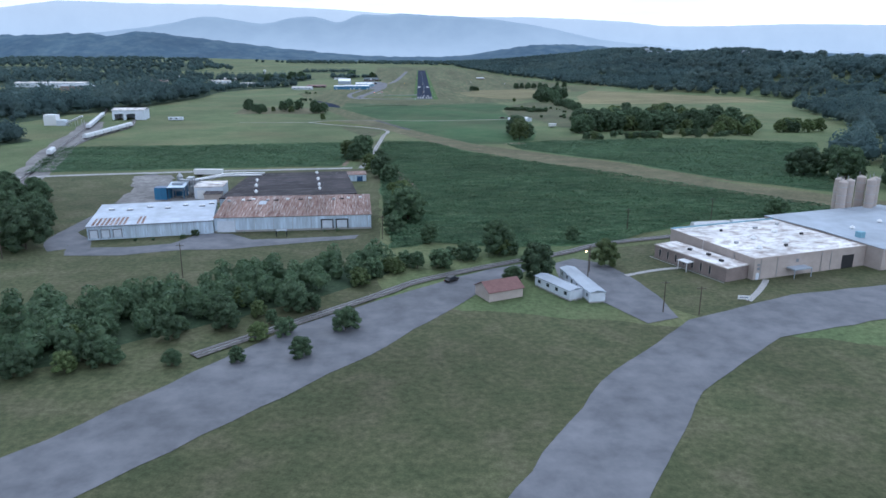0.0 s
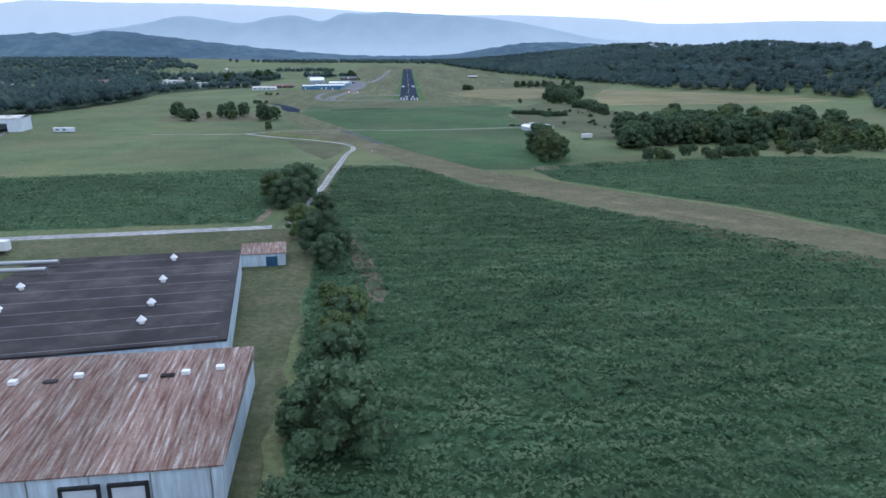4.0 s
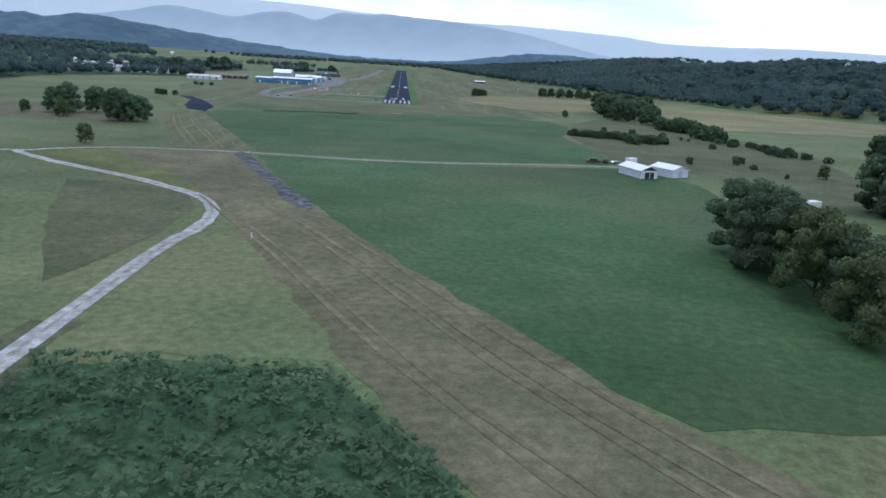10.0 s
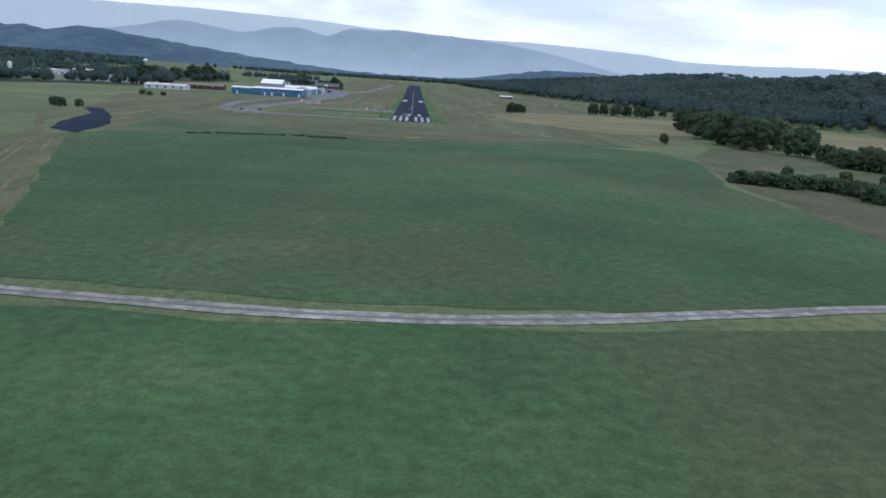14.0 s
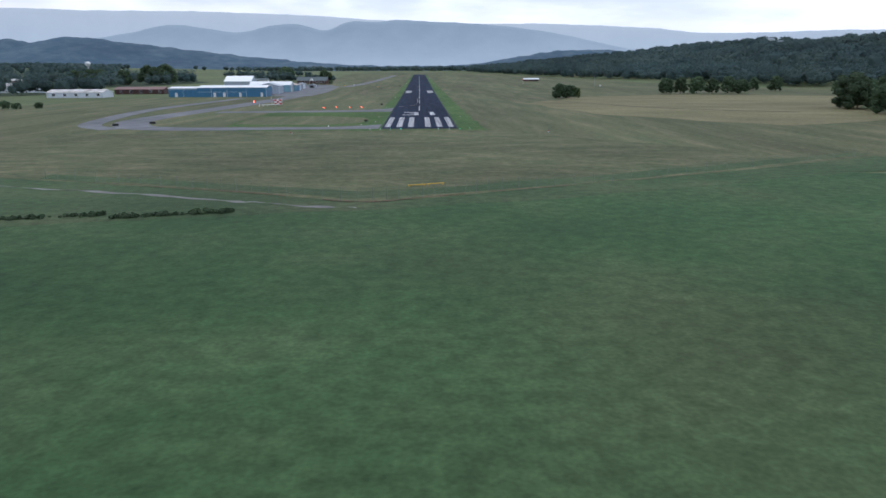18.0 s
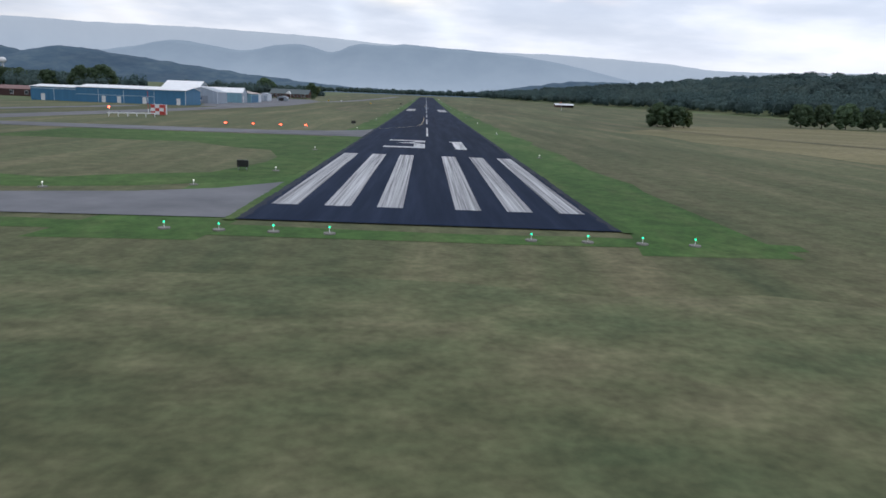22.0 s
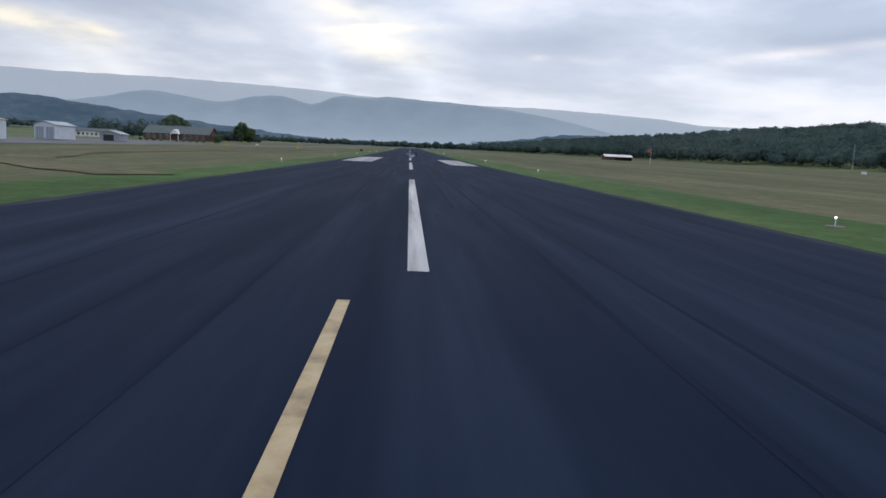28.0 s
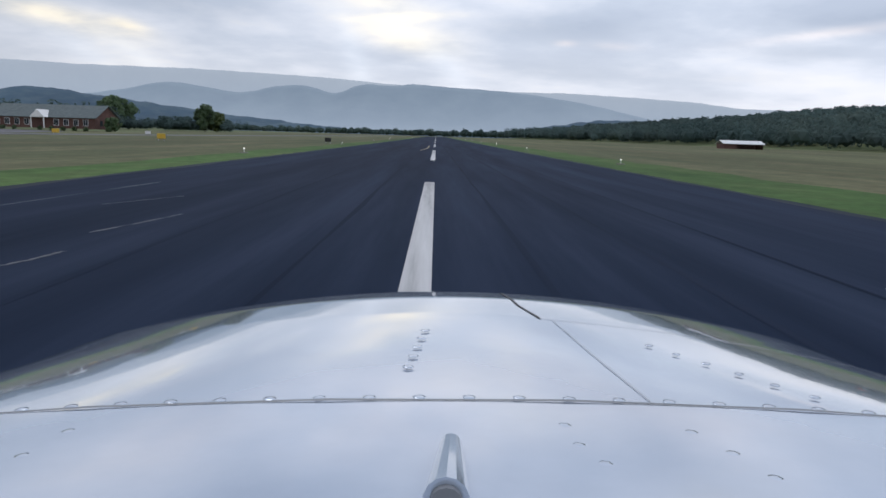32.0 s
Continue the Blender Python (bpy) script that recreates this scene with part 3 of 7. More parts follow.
def road(name, pts, width, mat, label, category="road", wobble=0.25):
    LIFT[0] += 0.0015
    return tagged(part(name, ribbon_mesh(pts, width, LIFT[0], wobble), mat), label, category, kind="structure")


BEND = [(-80, -379), (-60, -384), (-46, -393), (-40, -407), (-40.5, -430), (-43, -446), (-47, -462), (-54, -447), (-67, -417)]
# fields, from the south to the north
sheet("yard_grass", [(-250, -642), (-165, -632), (-42, -613), (-30, -640), (-22, -800), (-20, -840), (-60, -1000), (-260, -1000)], M["yard"], "rough mown grass round an old warehouse", "ground", soften=1.0)
sheet("pasture_south", [(-270, -900), (-150, -860), (-20, -845), (80, -870), (260, -930), (260, -1300), (-270, -1300)], M["yard"], "rough pasture with worn patches", "ground", soften=1.0)
sheet("factory_lawn", [(58, -790), (140, -765), (165, -790), (150, -838), (100, -842), (66, -860), (54, -840), (54, -810)], M["yard"], "mown lawn round a low factory", "ground", soften=0.6)
# the thicket's ground takes the colour that has tree shade painted in
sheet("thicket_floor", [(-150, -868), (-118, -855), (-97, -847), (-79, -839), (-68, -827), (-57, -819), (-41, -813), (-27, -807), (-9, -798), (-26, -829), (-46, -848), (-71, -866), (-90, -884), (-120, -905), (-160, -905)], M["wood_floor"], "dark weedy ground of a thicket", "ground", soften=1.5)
WEEDS = [("west", [(-132, -503), (-84, -494), (-47, -491), (-43, -500), (-42, -560), (-53, -585), (-57, -605), (-140, -612), (-230, -628), (-262, -520)]),
         ("middle", [(-36, -488), (-4, -488), (8, -508), (22, -538), (58, -584), (95, -624), (150, -690), (180, -727), (150, -742), (108, -748), (62, -782), (24, -790), (-4, -782), (-18, -790), (-20, -760), (-26, -700), (-30, -640), (-36, -600), (-36, -540)]),
         ("east", [(56, -503), (70, -490), (100, -483), (135, -476), (210, -466), (294, -498), (232, -618), (200, -690), (160, -655), (120, -590), (92, -562), (64, -532)])]
for _, poly in WEEDS:
    sheet("weed_field", poly, M["weeds_floor"], "field of tall dark green weeds", "field", soften=1.5)
sheet("hay_meadow", [(-47, -490), (-45, -430), (-60, -380), (-115, -340), (-300, -340), (-330, -420), (-262, -515), (-132, -502)], M["meadow"], "pale green hay meadow", "field", soften=1.0)
sheet("brown_corner", [(-40, -400), (-110, -341), (-104, -331), (-88, -322), (-66, -319), (-60, -335), (-48, -350), (-36, -395)], M["olive"], "triangle of rough olive grass between lanes", "ground", soften=1.0)
sheet("brown_corner", BEND, M["scrub_floor"], "brownish rough grass inside a lane's bend", "ground", soften=0.45)
sheet("hay_meadow", [(-36, -486), (-34, -420), (-24, -424), (-8, -455), (4, -486)], M["meadow"], "small green meadow beside a gravel lane", "field", soften=1.0)
sheet("hay_meadow", [(-44, -321), (-10, -323), (30, -320), (88, -310), (100, -340), (92, -420), (80, -480), (56, -500), (34, -500), (18, -478), (0, -440), (-18, -400)], M["hay_green"], "smooth deep green hay meadow", "field", soften=0.8)
sheet("hay_meadow", [(-46, -312), (-8, -316), (30, -314), (82, -303), (88, -270), (86, -200), (104, -140), (100, -100), (60, -92), (20, -112), (-8, -121), (-40, -127), (-100, -150), (-108, -165), (-70, -250)], M["hay_green"], "smooth deep green hay meadow before the runway", "field", soften=0.8)
sheet("mown_strip", [(-90, -325), (-64, -310), (-51, -304), (-30, -368), (2, -440), (30, -497), (62, -535), (116, -592), (158, -664), (210, -710), (230, -740), (180, -728), (147, -691), (102, -652), (60, -582), (24, -534), (4, -500), (-22, -439), (-37, -403), (-55, -370)], M["stubble"], "broad mown strip of brown stubble", "ground", soften=0.8)
sheet("mown_strip", [(-64, -310), (-47, -311), (-64, -267), (-103, -165), (-112, -162), (-132, -120), (-140, -72), (-165, -60), (-121, -149), (-111, -207), (-90, -268), (-78, -308)], M["mown"], "mown strip of pale grass leading to the airfield", "ground", soften=0.6)
sheet("tree_yard", [(-210, -245), (-115, -245), (-110, -190), (-150, -150), (-215, -165)], M["stubble"], "brown bare ground under a clump of trees", "ground", soften=2.0)
sheet("scrub_field", [(84, -300), (108, -300), (120, -380), (150, -390), (215, -300), (200, -190), (175, -70), (140, -60), (112, -110), (92, -190)], M["scrub_floor"], "rough scrub with brown grass", "ground", soften=1.5)
sheet("green_field", [(150, -380), (300, -330), (470, -60), (300, -90), (205, -100), (215, -190)], M["meadow"], "long green field", "field", soften=1.0)
sheet("corn_field", [(203, -92), (300, -86), (480, -48), (480, 50), (345, 170), (290, 225), (230, 60)], M["dry"], "tan stubble field before a wood", "field", soften=1.0)
# the airfield
sheet("airfield_grass", [(-40, -124), (-8, -119), (20, -110), (60, -90), (120, -60), (170, 20), (200, 120), (300, 240), (330, 330), (280, 470), (195, 900), (140, 1400), (60, 1600), (-80, 1600), (-150, 1500), (-120, 700), (-92, 540), (-92, 260), (-170, 236), (-200, 120), (-150, -50), (-108, -140)], M["mown"], "mown airfield grass in pale stripes", "ground", soften=0.8)
sheet("dry_grass", [(-110, -76), (-60, -93), (-24, -107), (-8, -114), (12, -107), (52, -89), (74, -70), (50, -40), (26, -14), (-60, -10), (-100, -12)], M["mown_dry"], "dry mown grass before the threshold", "ground", soften=1.5)
sheet("dry_grass", [(52, 150), (72, 60), (112, 5), (165, 30), (205, 120), (255, 230), (165, 262), (95, 225)], M["dry"], "dry straw-coloured grass", "ground", soften=3.0)
sheet("ditch_grass", [(-104, -79), (-60, -96.5), (-39, -104.5), (-24, -110.5), (-8.3, -118), (-8, -123), (-40, -129), (-100, -152)], M["meadow_dark"], "rank green grass between a fence and a ditch", "ground", soften=0.6)
sheet("fence_strip", [(-8.3, -118), (2, -114.5), (12, -110), (53, -91.5), (90, -71.5), (98, -86), (60, -99), (20, -116), (-8, -124)], M["meadow_dark"], "rank green grass outside a fence", "ground", soften=0.6)
sheet("fence_strip", [(-62, -94), (-39, -102), (-24, -108), (-8.3, -115.4), (2, -112), (30, -100.4), (53, -89), (90, -69), (90, -65), (52, -84), (30, -95), (2, -106), (-8, -109), (-24, -103), (-62, -89)], M["meadow_dark"], "band of darker green grass inside a fence", "ground", soften=0.8)
for side, far in ((-1, 16.5), (1, 18.5)):
    sheet("green_verge", [(side * 11.4, -6), (side * 20, -6), (side * far, 40), (side * far, 200), (side * (far - 1.5), 700), (side * 14, 1250), (side * 11.4, 1250)], M["verge"], "green grass verge along the runway", "ground", soften=0.8)
sheet("infield_grass", [(-60, 12), (-30, 10.5), (-22, 13), (-16, 17), (-12, 25), (-11.6, 84), (-60, 82)], M["infield"], "lush green grass between taxiways", "ground", soften=0.5)
sheet("worn_infield", [(-60, 22), (-44, 17), (-30, 17), (-20, 24), (-17, 34), (-19, 50), (-34, 60), (-60, 58)], M["mown"], "drier brownish patch in the infield grass", "ground", soften=1.2)
sheet("verge_strip", [(-60, -4.2), (-14, -4.4), (11, -4.4), (16, -5), (21, -4), (21, -2.0), (-60, -1.5)], M["verge"], "green grass strip before the threshold", "ground", soften=0.4)

# lanes, tracks and pavements
road("lane_verge", [(-43, -606), (-41, -580), (-39.8, -545), (-39.2, -508), (-38.4, -477)], 7.5, M["scrub_floor"], "brownish grass beside a gravel lane", "ground", 0.9)
road("gravel_lane", [(-43, -612), (-41, -580), (-39.5, -545), (-38.8, -508), (-38, -477), (-37, -440), (-35.2, -428), (-35.2, -416), (-37.6, -405), (-43.7, -394), (-53, -385), (-66, -374), (-92, -356), (-108, -343), (-114, -337)], 2.9, M["gravel"], "pale winding gravel lane between fields")
road("gravel_lane", [(-180, -337), (-140, -338), (-114, -336), (-106, -329), (-90, -319), (-70, -316), (-50, -316), (-9, -320), (18, -318), (60, -308), (86, -306)], 2.9, M["lane"], "pale gravel lane running to white sheds")
road("lane_crown", [(-41, -580), (-39.5, -545), (-38.8, -508), (-38, -477), (-37, -440), (-35.2, -428), (-35.2, -416), (-37.6, -405), (-43.7, -394), (-53, -385), (-66, -374), (-92, -356)], 0.7, M["lane"], "grassy crown between a lane's ruts", "track", 0.25)
road("lane_crown", [(-90, -319), (-70, -316), (-50, -316), (-9, -320), (18, -318), (60, -308), (86, -306)], 0.6, M["old_asphalt"], "darker grey crown between a lane's ruts", "track", 0.15)
road("rail_yard", [(-205, -700), (-225, -634), (-234, -600), (-263, -515), (-290, -420), (-318, -335)], 20, M["dirt_gravel"], "pale gravel beside railway sidings", "ground", 1.5)
road("farm_road", [(-330, -668), (-234, -643), (-190, -633), (-167, -629), (-119, -621), (-74, -615), (-48, -611)], 5.0, M["gravel"], "pale farm road behind the warehouse")
road("dirt_track", [(22, -534), (36, -531), (60, -545), (92, -573), (130, -617), (170, -672)], 2.2, M["stubble_pale"], "worn dirt track on the mown strip", "track", 0.5)
road("dirt_track", [(-95, -92), (-60, -103), (-40, -110), (-26, -116), (-20, -117.5), (-13, -120.5), (-8, -121.5)], 0.75, M["dirt_gravel"], "rutted pale dirt track beside a ditch", "track", 0.6)
for a in (-8.0, -5.0, 1.0, 3.2, 9.0):
    road("wheel_track", [(-60 + a, -312), (-72 + a, -280), (-90 + a, -232), (-108 + a * 0.8, -180)], 0.8, M["stubble_pale"], "pale wheel track in mown grass", "track", 0.2)
for a in (-8, -5.5, 4, 6.5, 11):
    road("wheel_track", [(-36 + a, -392), (-10 + a, -442), (18 + a, -498), (58 + a, -556), (122 + a, -630)], 0.7, M["stubble_pale"], "faint wheel track along a mown strip", "track", 0.3)
sheet("broken_pavement", [(-52.6, -318.4), (-50.2, -315.1), (-43.7, -328.3), (-27.7, -371.5), (-17.2, -395.0), (-15.4, -404.8), (-18.0, -402.2), (-23.2, -394.5), (-34.3, -364.2), (-44.6, -338.5)], M["rubble"], "broken black remnant of an old pavement", "pavement", soften=0.35)
sheet("old_taxiway", [(-103, -160), (-108, -122), (-126, -78), (-144, -42), (-154, -40), (-134, -78), (-126, -120), (-116, -150)], M["asphalt"], "dark stub of an old taxiway", "pavement", soften=0.5)
sheet("taxiway", [(-60, -2), (-11.4, 0.5), (-11.4, 19), (-13, 17), (-16, 13), (-21, 10), (-30, 7.5), (-60, 7)], M["old_asphalt"], "grey asphalt taxiway joining the runway", "pavement")
road("taxiway", [(-52, 2.6), (-75, 4), (-88, 14), (-96, 40), (-92, 90), (-86, 150), (-80, 230), (-78, 330)], 11, M["old_asphalt"], "grey asphalt taxiway curving to the hangars", "pavement", 0.1)
road("taxiway", [(-90, 3), (-104, 20), (-112, 60), (-116, 110), (-112, 170), (-106, 225)], 7, M["old_asphalt"], "grey asphalt taxiway to the blue hangar", "pavement", 0.1)
sheet("taxiway", [(-82, 82), (-40, 84), (-11.4, 86), (-11.4, 118), (-13, 110), (-20, 102), (-30, 97), (-82, 93)], M["old_asphalt"], "grey asphalt taxiway crossing to the runway", "pavement")
sheet("apron", [(-92, 255), (-70, 260), (-68, 330), (-74, 470), (-92, 530), (-125, 548), (-125, 300), (-100, 290)], M["old_asphalt"], "grey asphalt apron before the hangars", "pavement")
road("taxiway", [(-70, 460), (-60, 560), (-52, 800), (-45, 1150)], 9, M["old_asphalt"], "grey parallel taxiway", "pavement", 0.1)
road("mown_line", [(64, 240), (72, 190), (84, 150), (110, 100), (150, 70)], 5, M["stubble"], "dark line of bare ground in the grass", "track", 0.8)
road("taxi_track", [(-15, 245), (-30, 262), (-40, 300), (-42, 380)], 5, M["stubble"], "darker line of cut grass", "track", 0.8)
sheet("loop_drive", [(-133, -784), (-129, -796), (-110, -796), (-90, -789), (-74, -789), (-58, -783), (-32, -775), (-31, -770), (-46, -773), (-70, -776), (-80, -767), (-92, -767), (-98, -781), (-112, -786), (-124, -786), (-128, -776), (-136, -768), (-142, -760), (-146, -765)], M["old_asphalt"], "grey drive looping before the warehouse", "road", soften=0.5)
road("loop_drive", [(-134, -789), (-141, -776), (-142, -755), (-141, -722), (-137, -700), (-135, -680), (-150, -650), (-158, -633)], 7, M["old_asphalt"], "grey drive round the end of the warehouse", "road")
sheet("gravel_yard", [(-166, -638), (-146, -634), (-133, -668), (-100, -690), (-100, -716), (-128, -712), (-147, -710), (-151, -679)], M["dirt_gravel"], "grey gravel yard behind the warehouse", "ground", soften=1.2)
sheet("access_road", [(-40, -862), (-12, -836), (2, -823), (15, -814), (25, -809), (30, -812), (16, -826), (4, -845), (-20, -880), (-60, -930), (-180, -1075), (-200, -1060), (-75, -915)], M["old_asphalt"], "grey access road beside the railway", "road", soften=0.4)
sheet("car_park", [(36, -808), (43, -803), (53, -810), (57, -822), (60, -840), (60, -858), (50, -862), (44, -848), (34, -835)], M["old_asphalt"], "grey asphalt car park", "pavement", soften=0.4)
sheet("works_road", [(62, -860), (99, -841), (131, -833), (200, -826), (200, -850), (115, -860), (80, -872), (50, -900), (0, -980), (-40, -1060), (-52, -1050), (-10, -960), (30, -895)], M["old_asphalt"], "broad grey works road", "road", soften=0.4)
road("footpath", [(56, -822), (66, -817), (76, -814)], 1.8, M["concrete"], "pale concrete footpath over a lawn", "path", 0.05)
road("footpath", [(84, -846), (92, -836), (98, -827)], 1.8, M["concrete"], "pale concrete footpath over a lawn", "path", 0.05)
sheet("soil_mound", [(56, -499), (60, -492), (68, -490), (72, -496), (66, -503)], M["soil"], "heap of bare reddish soil", "ground", soften=1.0)
road("bare_soil", [(-54.0, -604), (-53.9, -598), (-53.6, -590), (-53.8, -578)], 2.4, M["soil"], "bare reddish soil path beside trees", "track", 0.6)
sheet("bare_soil", [(-24, -622), (-20, -621), (-15, -645), (-10, -668), (-9, -686), (-12, -687), (-15, -668), (-20, -645)], M["soil"], "bare reddish soil by the weeds", "ground", soften=0.8)

# ---- the runway ----
FT = 0.3048
HALF = 37.5 * FT
bm = bmesh.new()
bm.faces.new([bm.verts.new(v) for v in ((-HALF, 0, 0), (HALF, 0, 0), (HALF, 1240, 0), (-HALF, 1240, 0))])
runway = tagged(part("runway", drape(bm, 0.11), M["asphalt"]), "dark asphalt runway with worn white markings", "runway", kind="structure")


def marking(name, rects, mat=None, label=""):
    bm = bmesh.new()
    for pts in rects:
        bm.faces.new([bm.verts.new((x, y, 0)) for x, y in pts])
    drape(bm, 0.115)
    bmesh.ops.recalc_face_normals(bm, faces=bm.faces)
    for f in bm.faces:
        if f.normal.z < 0:
            f.normal_flip()
    return part(name, bm, mat or M["paint_white"], runway, label)


def rect(x0, y0, x1, y1):
    return [(x0, y0), (x1, y0), (x1, y1), (x0, y1)]


STRIPE = 5.75 * FT
for k in range(6):
    x = -69 * FT / 2 + k * 2 * STRIPE + (STRIPE if k > 2 else 0)
    marking("threshold_stripe", [rect(x, 20 * FT, x + STRIPE, 49.6)], M["paint_streaked"], label="white threshold stripe streaked with tyre rubber")
N0, N1 = 62.8, 80.7
# the runway's number, 31
x0, x1 = -6.45, -0.36
marking("runway_numeral", [
    [(x0, N0), (x1, N0), (x1, N0 + 8.6), (-2.1, N0 + 9.6), (-2.1, N0 + 2.6), (x0, N0 + 2.6)],
    [(-2.1, N0 + 9.6), (x1, N0 + 8.6), (-2.4, N0 + 12.4), (-5.0, N0 + 10.9)],
    [(-2.4, N0 + 12.4), (x1, N0 + 13.6), (x1, N1), (x0 + 0.2, N1), (x0 + 0.2, N1 - 2.2), (-2.1, N1 - 2.2)]], label="white runway numeral 3")
marking("runway_numeral", [[(4.1, N0), (5.8, N0), (5.8, N1), (3.7, N1), (3.7, N1 - 1.9), (4.1, N1 - 1.9)]], label="white runway numeral 1")
k = 0
while 94.5 + 60.96 * k < 1180:
    y = 94.5 + 60.96 * k
    marking("centreline_stripe", [rect(-0.18, y, 0.18, y + 36.58)])
    k += 1
for s in (-1, 1):
    marking("aiming_mark", [rect(min(s * 5.7, s * 10.0), 308.6, max(s * 5.7, s * 10.0), 357)], M["paint_streaked"], label="broad white aiming mark streaked with tyre rubber")
for pts in ([(-1.0, 214), (-1.0, 180), (-1.35, 155), (-1.9, 146), (-3.2, 139.5), (-5.2, 131), (-7.2, 125), (-11.3, 117)], [(-1.6, 432), (-1.0, 446), (-0.9, 470)]):
    part("taxi_line", ribbon_mesh(pts, 0.17, 0.118), M["paint_yellow"], runway, "thin yellow taxi guide line")

for sd in (-1, 1):
    part("runway_shoulder", ribbon_mesh([(sd * (HALF - 0.30), y) for y in (0.3, 60, 140, 250, 380, 520, 800, 1239)], 0.55, 0.1125, 0.2, 40), M["shoulder"], runway, "bleached crumbling runway edge")
for sd in (-1, 1):
    for y0, y1 in ((-0.4, 84), (119, 420), (421, 1239)) if sd < 0 else ((-0.4, 420), (421, 1239)):
        tagged(part("grass_edge", ribbon_mesh([(sd * (HALF + 0.22), y0 + (y1 - y0) * k / 6) for k in range(7)], 0.62, 0.1145, 0.07, 40), M["verge"]), "ragged grass creeping over the runway's edge", "grass", kind="structure")
for x, y0, y1, wd in ((7.2, 60, 260, 0.14), (-7.4, 120, 330, 0.10), (2.3, 96, 300, 0.30), (-2.6, 110, 330, 0.28), (3.4, 150, 420, 0.22), (-3.9, 190, 420, 0.20), (1.4, 230, 520, 0.18), (-1.7, 240, 560, 0.22), (5.2, 240, 520, 0.12), (-5.6, 170, 300, 0.14)):
    part("tyre_mark", ribbon_mesh([(x, y0), (x + 0.15, (y0 + y1) / 2), (x - 0.1, y1)], wd * 0.55, 0.1135, wd * 0.2, 30), M["rubber"], runway, "dark streak of tyre rubber")
for pts in ([(-5.25, 359.8), (-5.0, 361.2), (-4.8, 362.6)], [(-5.0, 356.6), (-4.8, 357.4), (-4.75, 358.0)], [(-7.0, 364), (-6.1, 366.5)], [(-9.2, 352), (-8.4, 371)]):
    part("crack", ribbon_mesh(pts, 0.05, 0.114, 0.025, 8), M["crack"], runway, "pale filled crack")

# ---- hills ----
def ridge(name, crest, y, depth, mat, label, rough, seed, floor=-20):
    """A long hill: crest gives x and height; it falls away to both sides of the line at y."""
    xs = np.linspace(crest[0][0], crest[-1][0], 620)
    hs = np.interp(xs, [c[0] for c in crest], [c[1] for c in crest])
    ker = np.hanning(7)
    hs = np.convolve(np.pad(hs, 3, mode="edge"), ker / ker.sum(), mode="valid")
    rows = [(-1.0, 0.0), (-0.8, 0.10), (-0.6, 0.25), (-0.4, 0.48), (-0.25, 0.70), (-0.1, 0.93), (0.0, 1.0), (0.08, 0.93), (0.12, 0.0)]
    vs = []
    for r, k in rows:
        for x, h in zip(xs, hs):
            spur = noise.noise((x * 0.0016 + seed, r * 1.6, 3.1)) * 0.22 * (1 - abs(2 * k - 1)) * h
            small = (noise.noise((x * 0.012, r * 9 + seed, 7.7)) + 0.5 * noise.noise((x * 0.04, r * 30 + seed, 1.7))) * rough
            vs.append((x, y + r * depth, floor + (h - floor) * k + spur + small))
    n = len(xs)
    me = bpy.data.meshes.new(name)
    me.from_pydata(vs, [], [(j * n + i, j * n + i + 1, (j + 1) * n + i + 1, (j + 1) * n + i) for j in range(len(rows) - 1) for i in range(n - 1)])
    for p in me.polygons:
        p.use_smooth = True
    return tagged(part(name, me, mat), label, "hill", kind="structure")


ridge("ridge_far", [(-5300, 320), (-3440, 390), (-2980, 447), (-2640, 440), (-2450, 430), (-1650, 422), (-1156, 406), (-888, 396), (-630, 384), (-400, 366), (0, 346), (470, 334), (880, 336), (1325, 322), (1780, 302), (2040, 272), (2270, 268), (2680, 275), (3150, 292), (3660, 290), (5300, 280)], 5240, 160, M["hill_far"], "long pale ridge with haze painted as glow", 3, 0.3)
ridge("hills_middle", [(-5200, 60), (-3600, 110), (-2900, 165), (-2450, 208), (-2200, 236), (-1985, 270), (-1850, 304), (-1740, 318), (-1620, 312), (-1500, 294), (-1340, 268), (-1262, 264), (-1180, 278), (-1050, 309), (-930, 323), (-850, 324), (-760, 300), (-675, 277), (-600, 292), (-530, 330), (-455, 343), (-290, 335), (-165, 352), (-60, 348), (80, 337), (240, 333), (450, 321), (660, 303), (900, 272), (1060, 243), (1240, 204), (1500, 150), (2200, 80), (5200, 40)], 5050, 700, M["hill_mid"], "row of round blue hills with haze painted as glow", 3, 4.2)
ridge("hill_west", [(-4000, 90), (-2600, 130), (-1977, 148), (-1848, 147), (-1730, 137), (-1660, 150), (-1590, 163), (-1430, 153), (-1380, 138), (-1290, 128), (-1080, 105), (-870, 83), (-654, 62), (-381, 37), (-106, 27), (60, 27), (300, 42), (480, 74), (720, 101), (950, 95), (1150, 80), (1500, 64), (3800, 40)], 3200, 800, M["hill_near"], "dark wooded hill behind the town, tinged by painted haze glow", 9, 9.1)

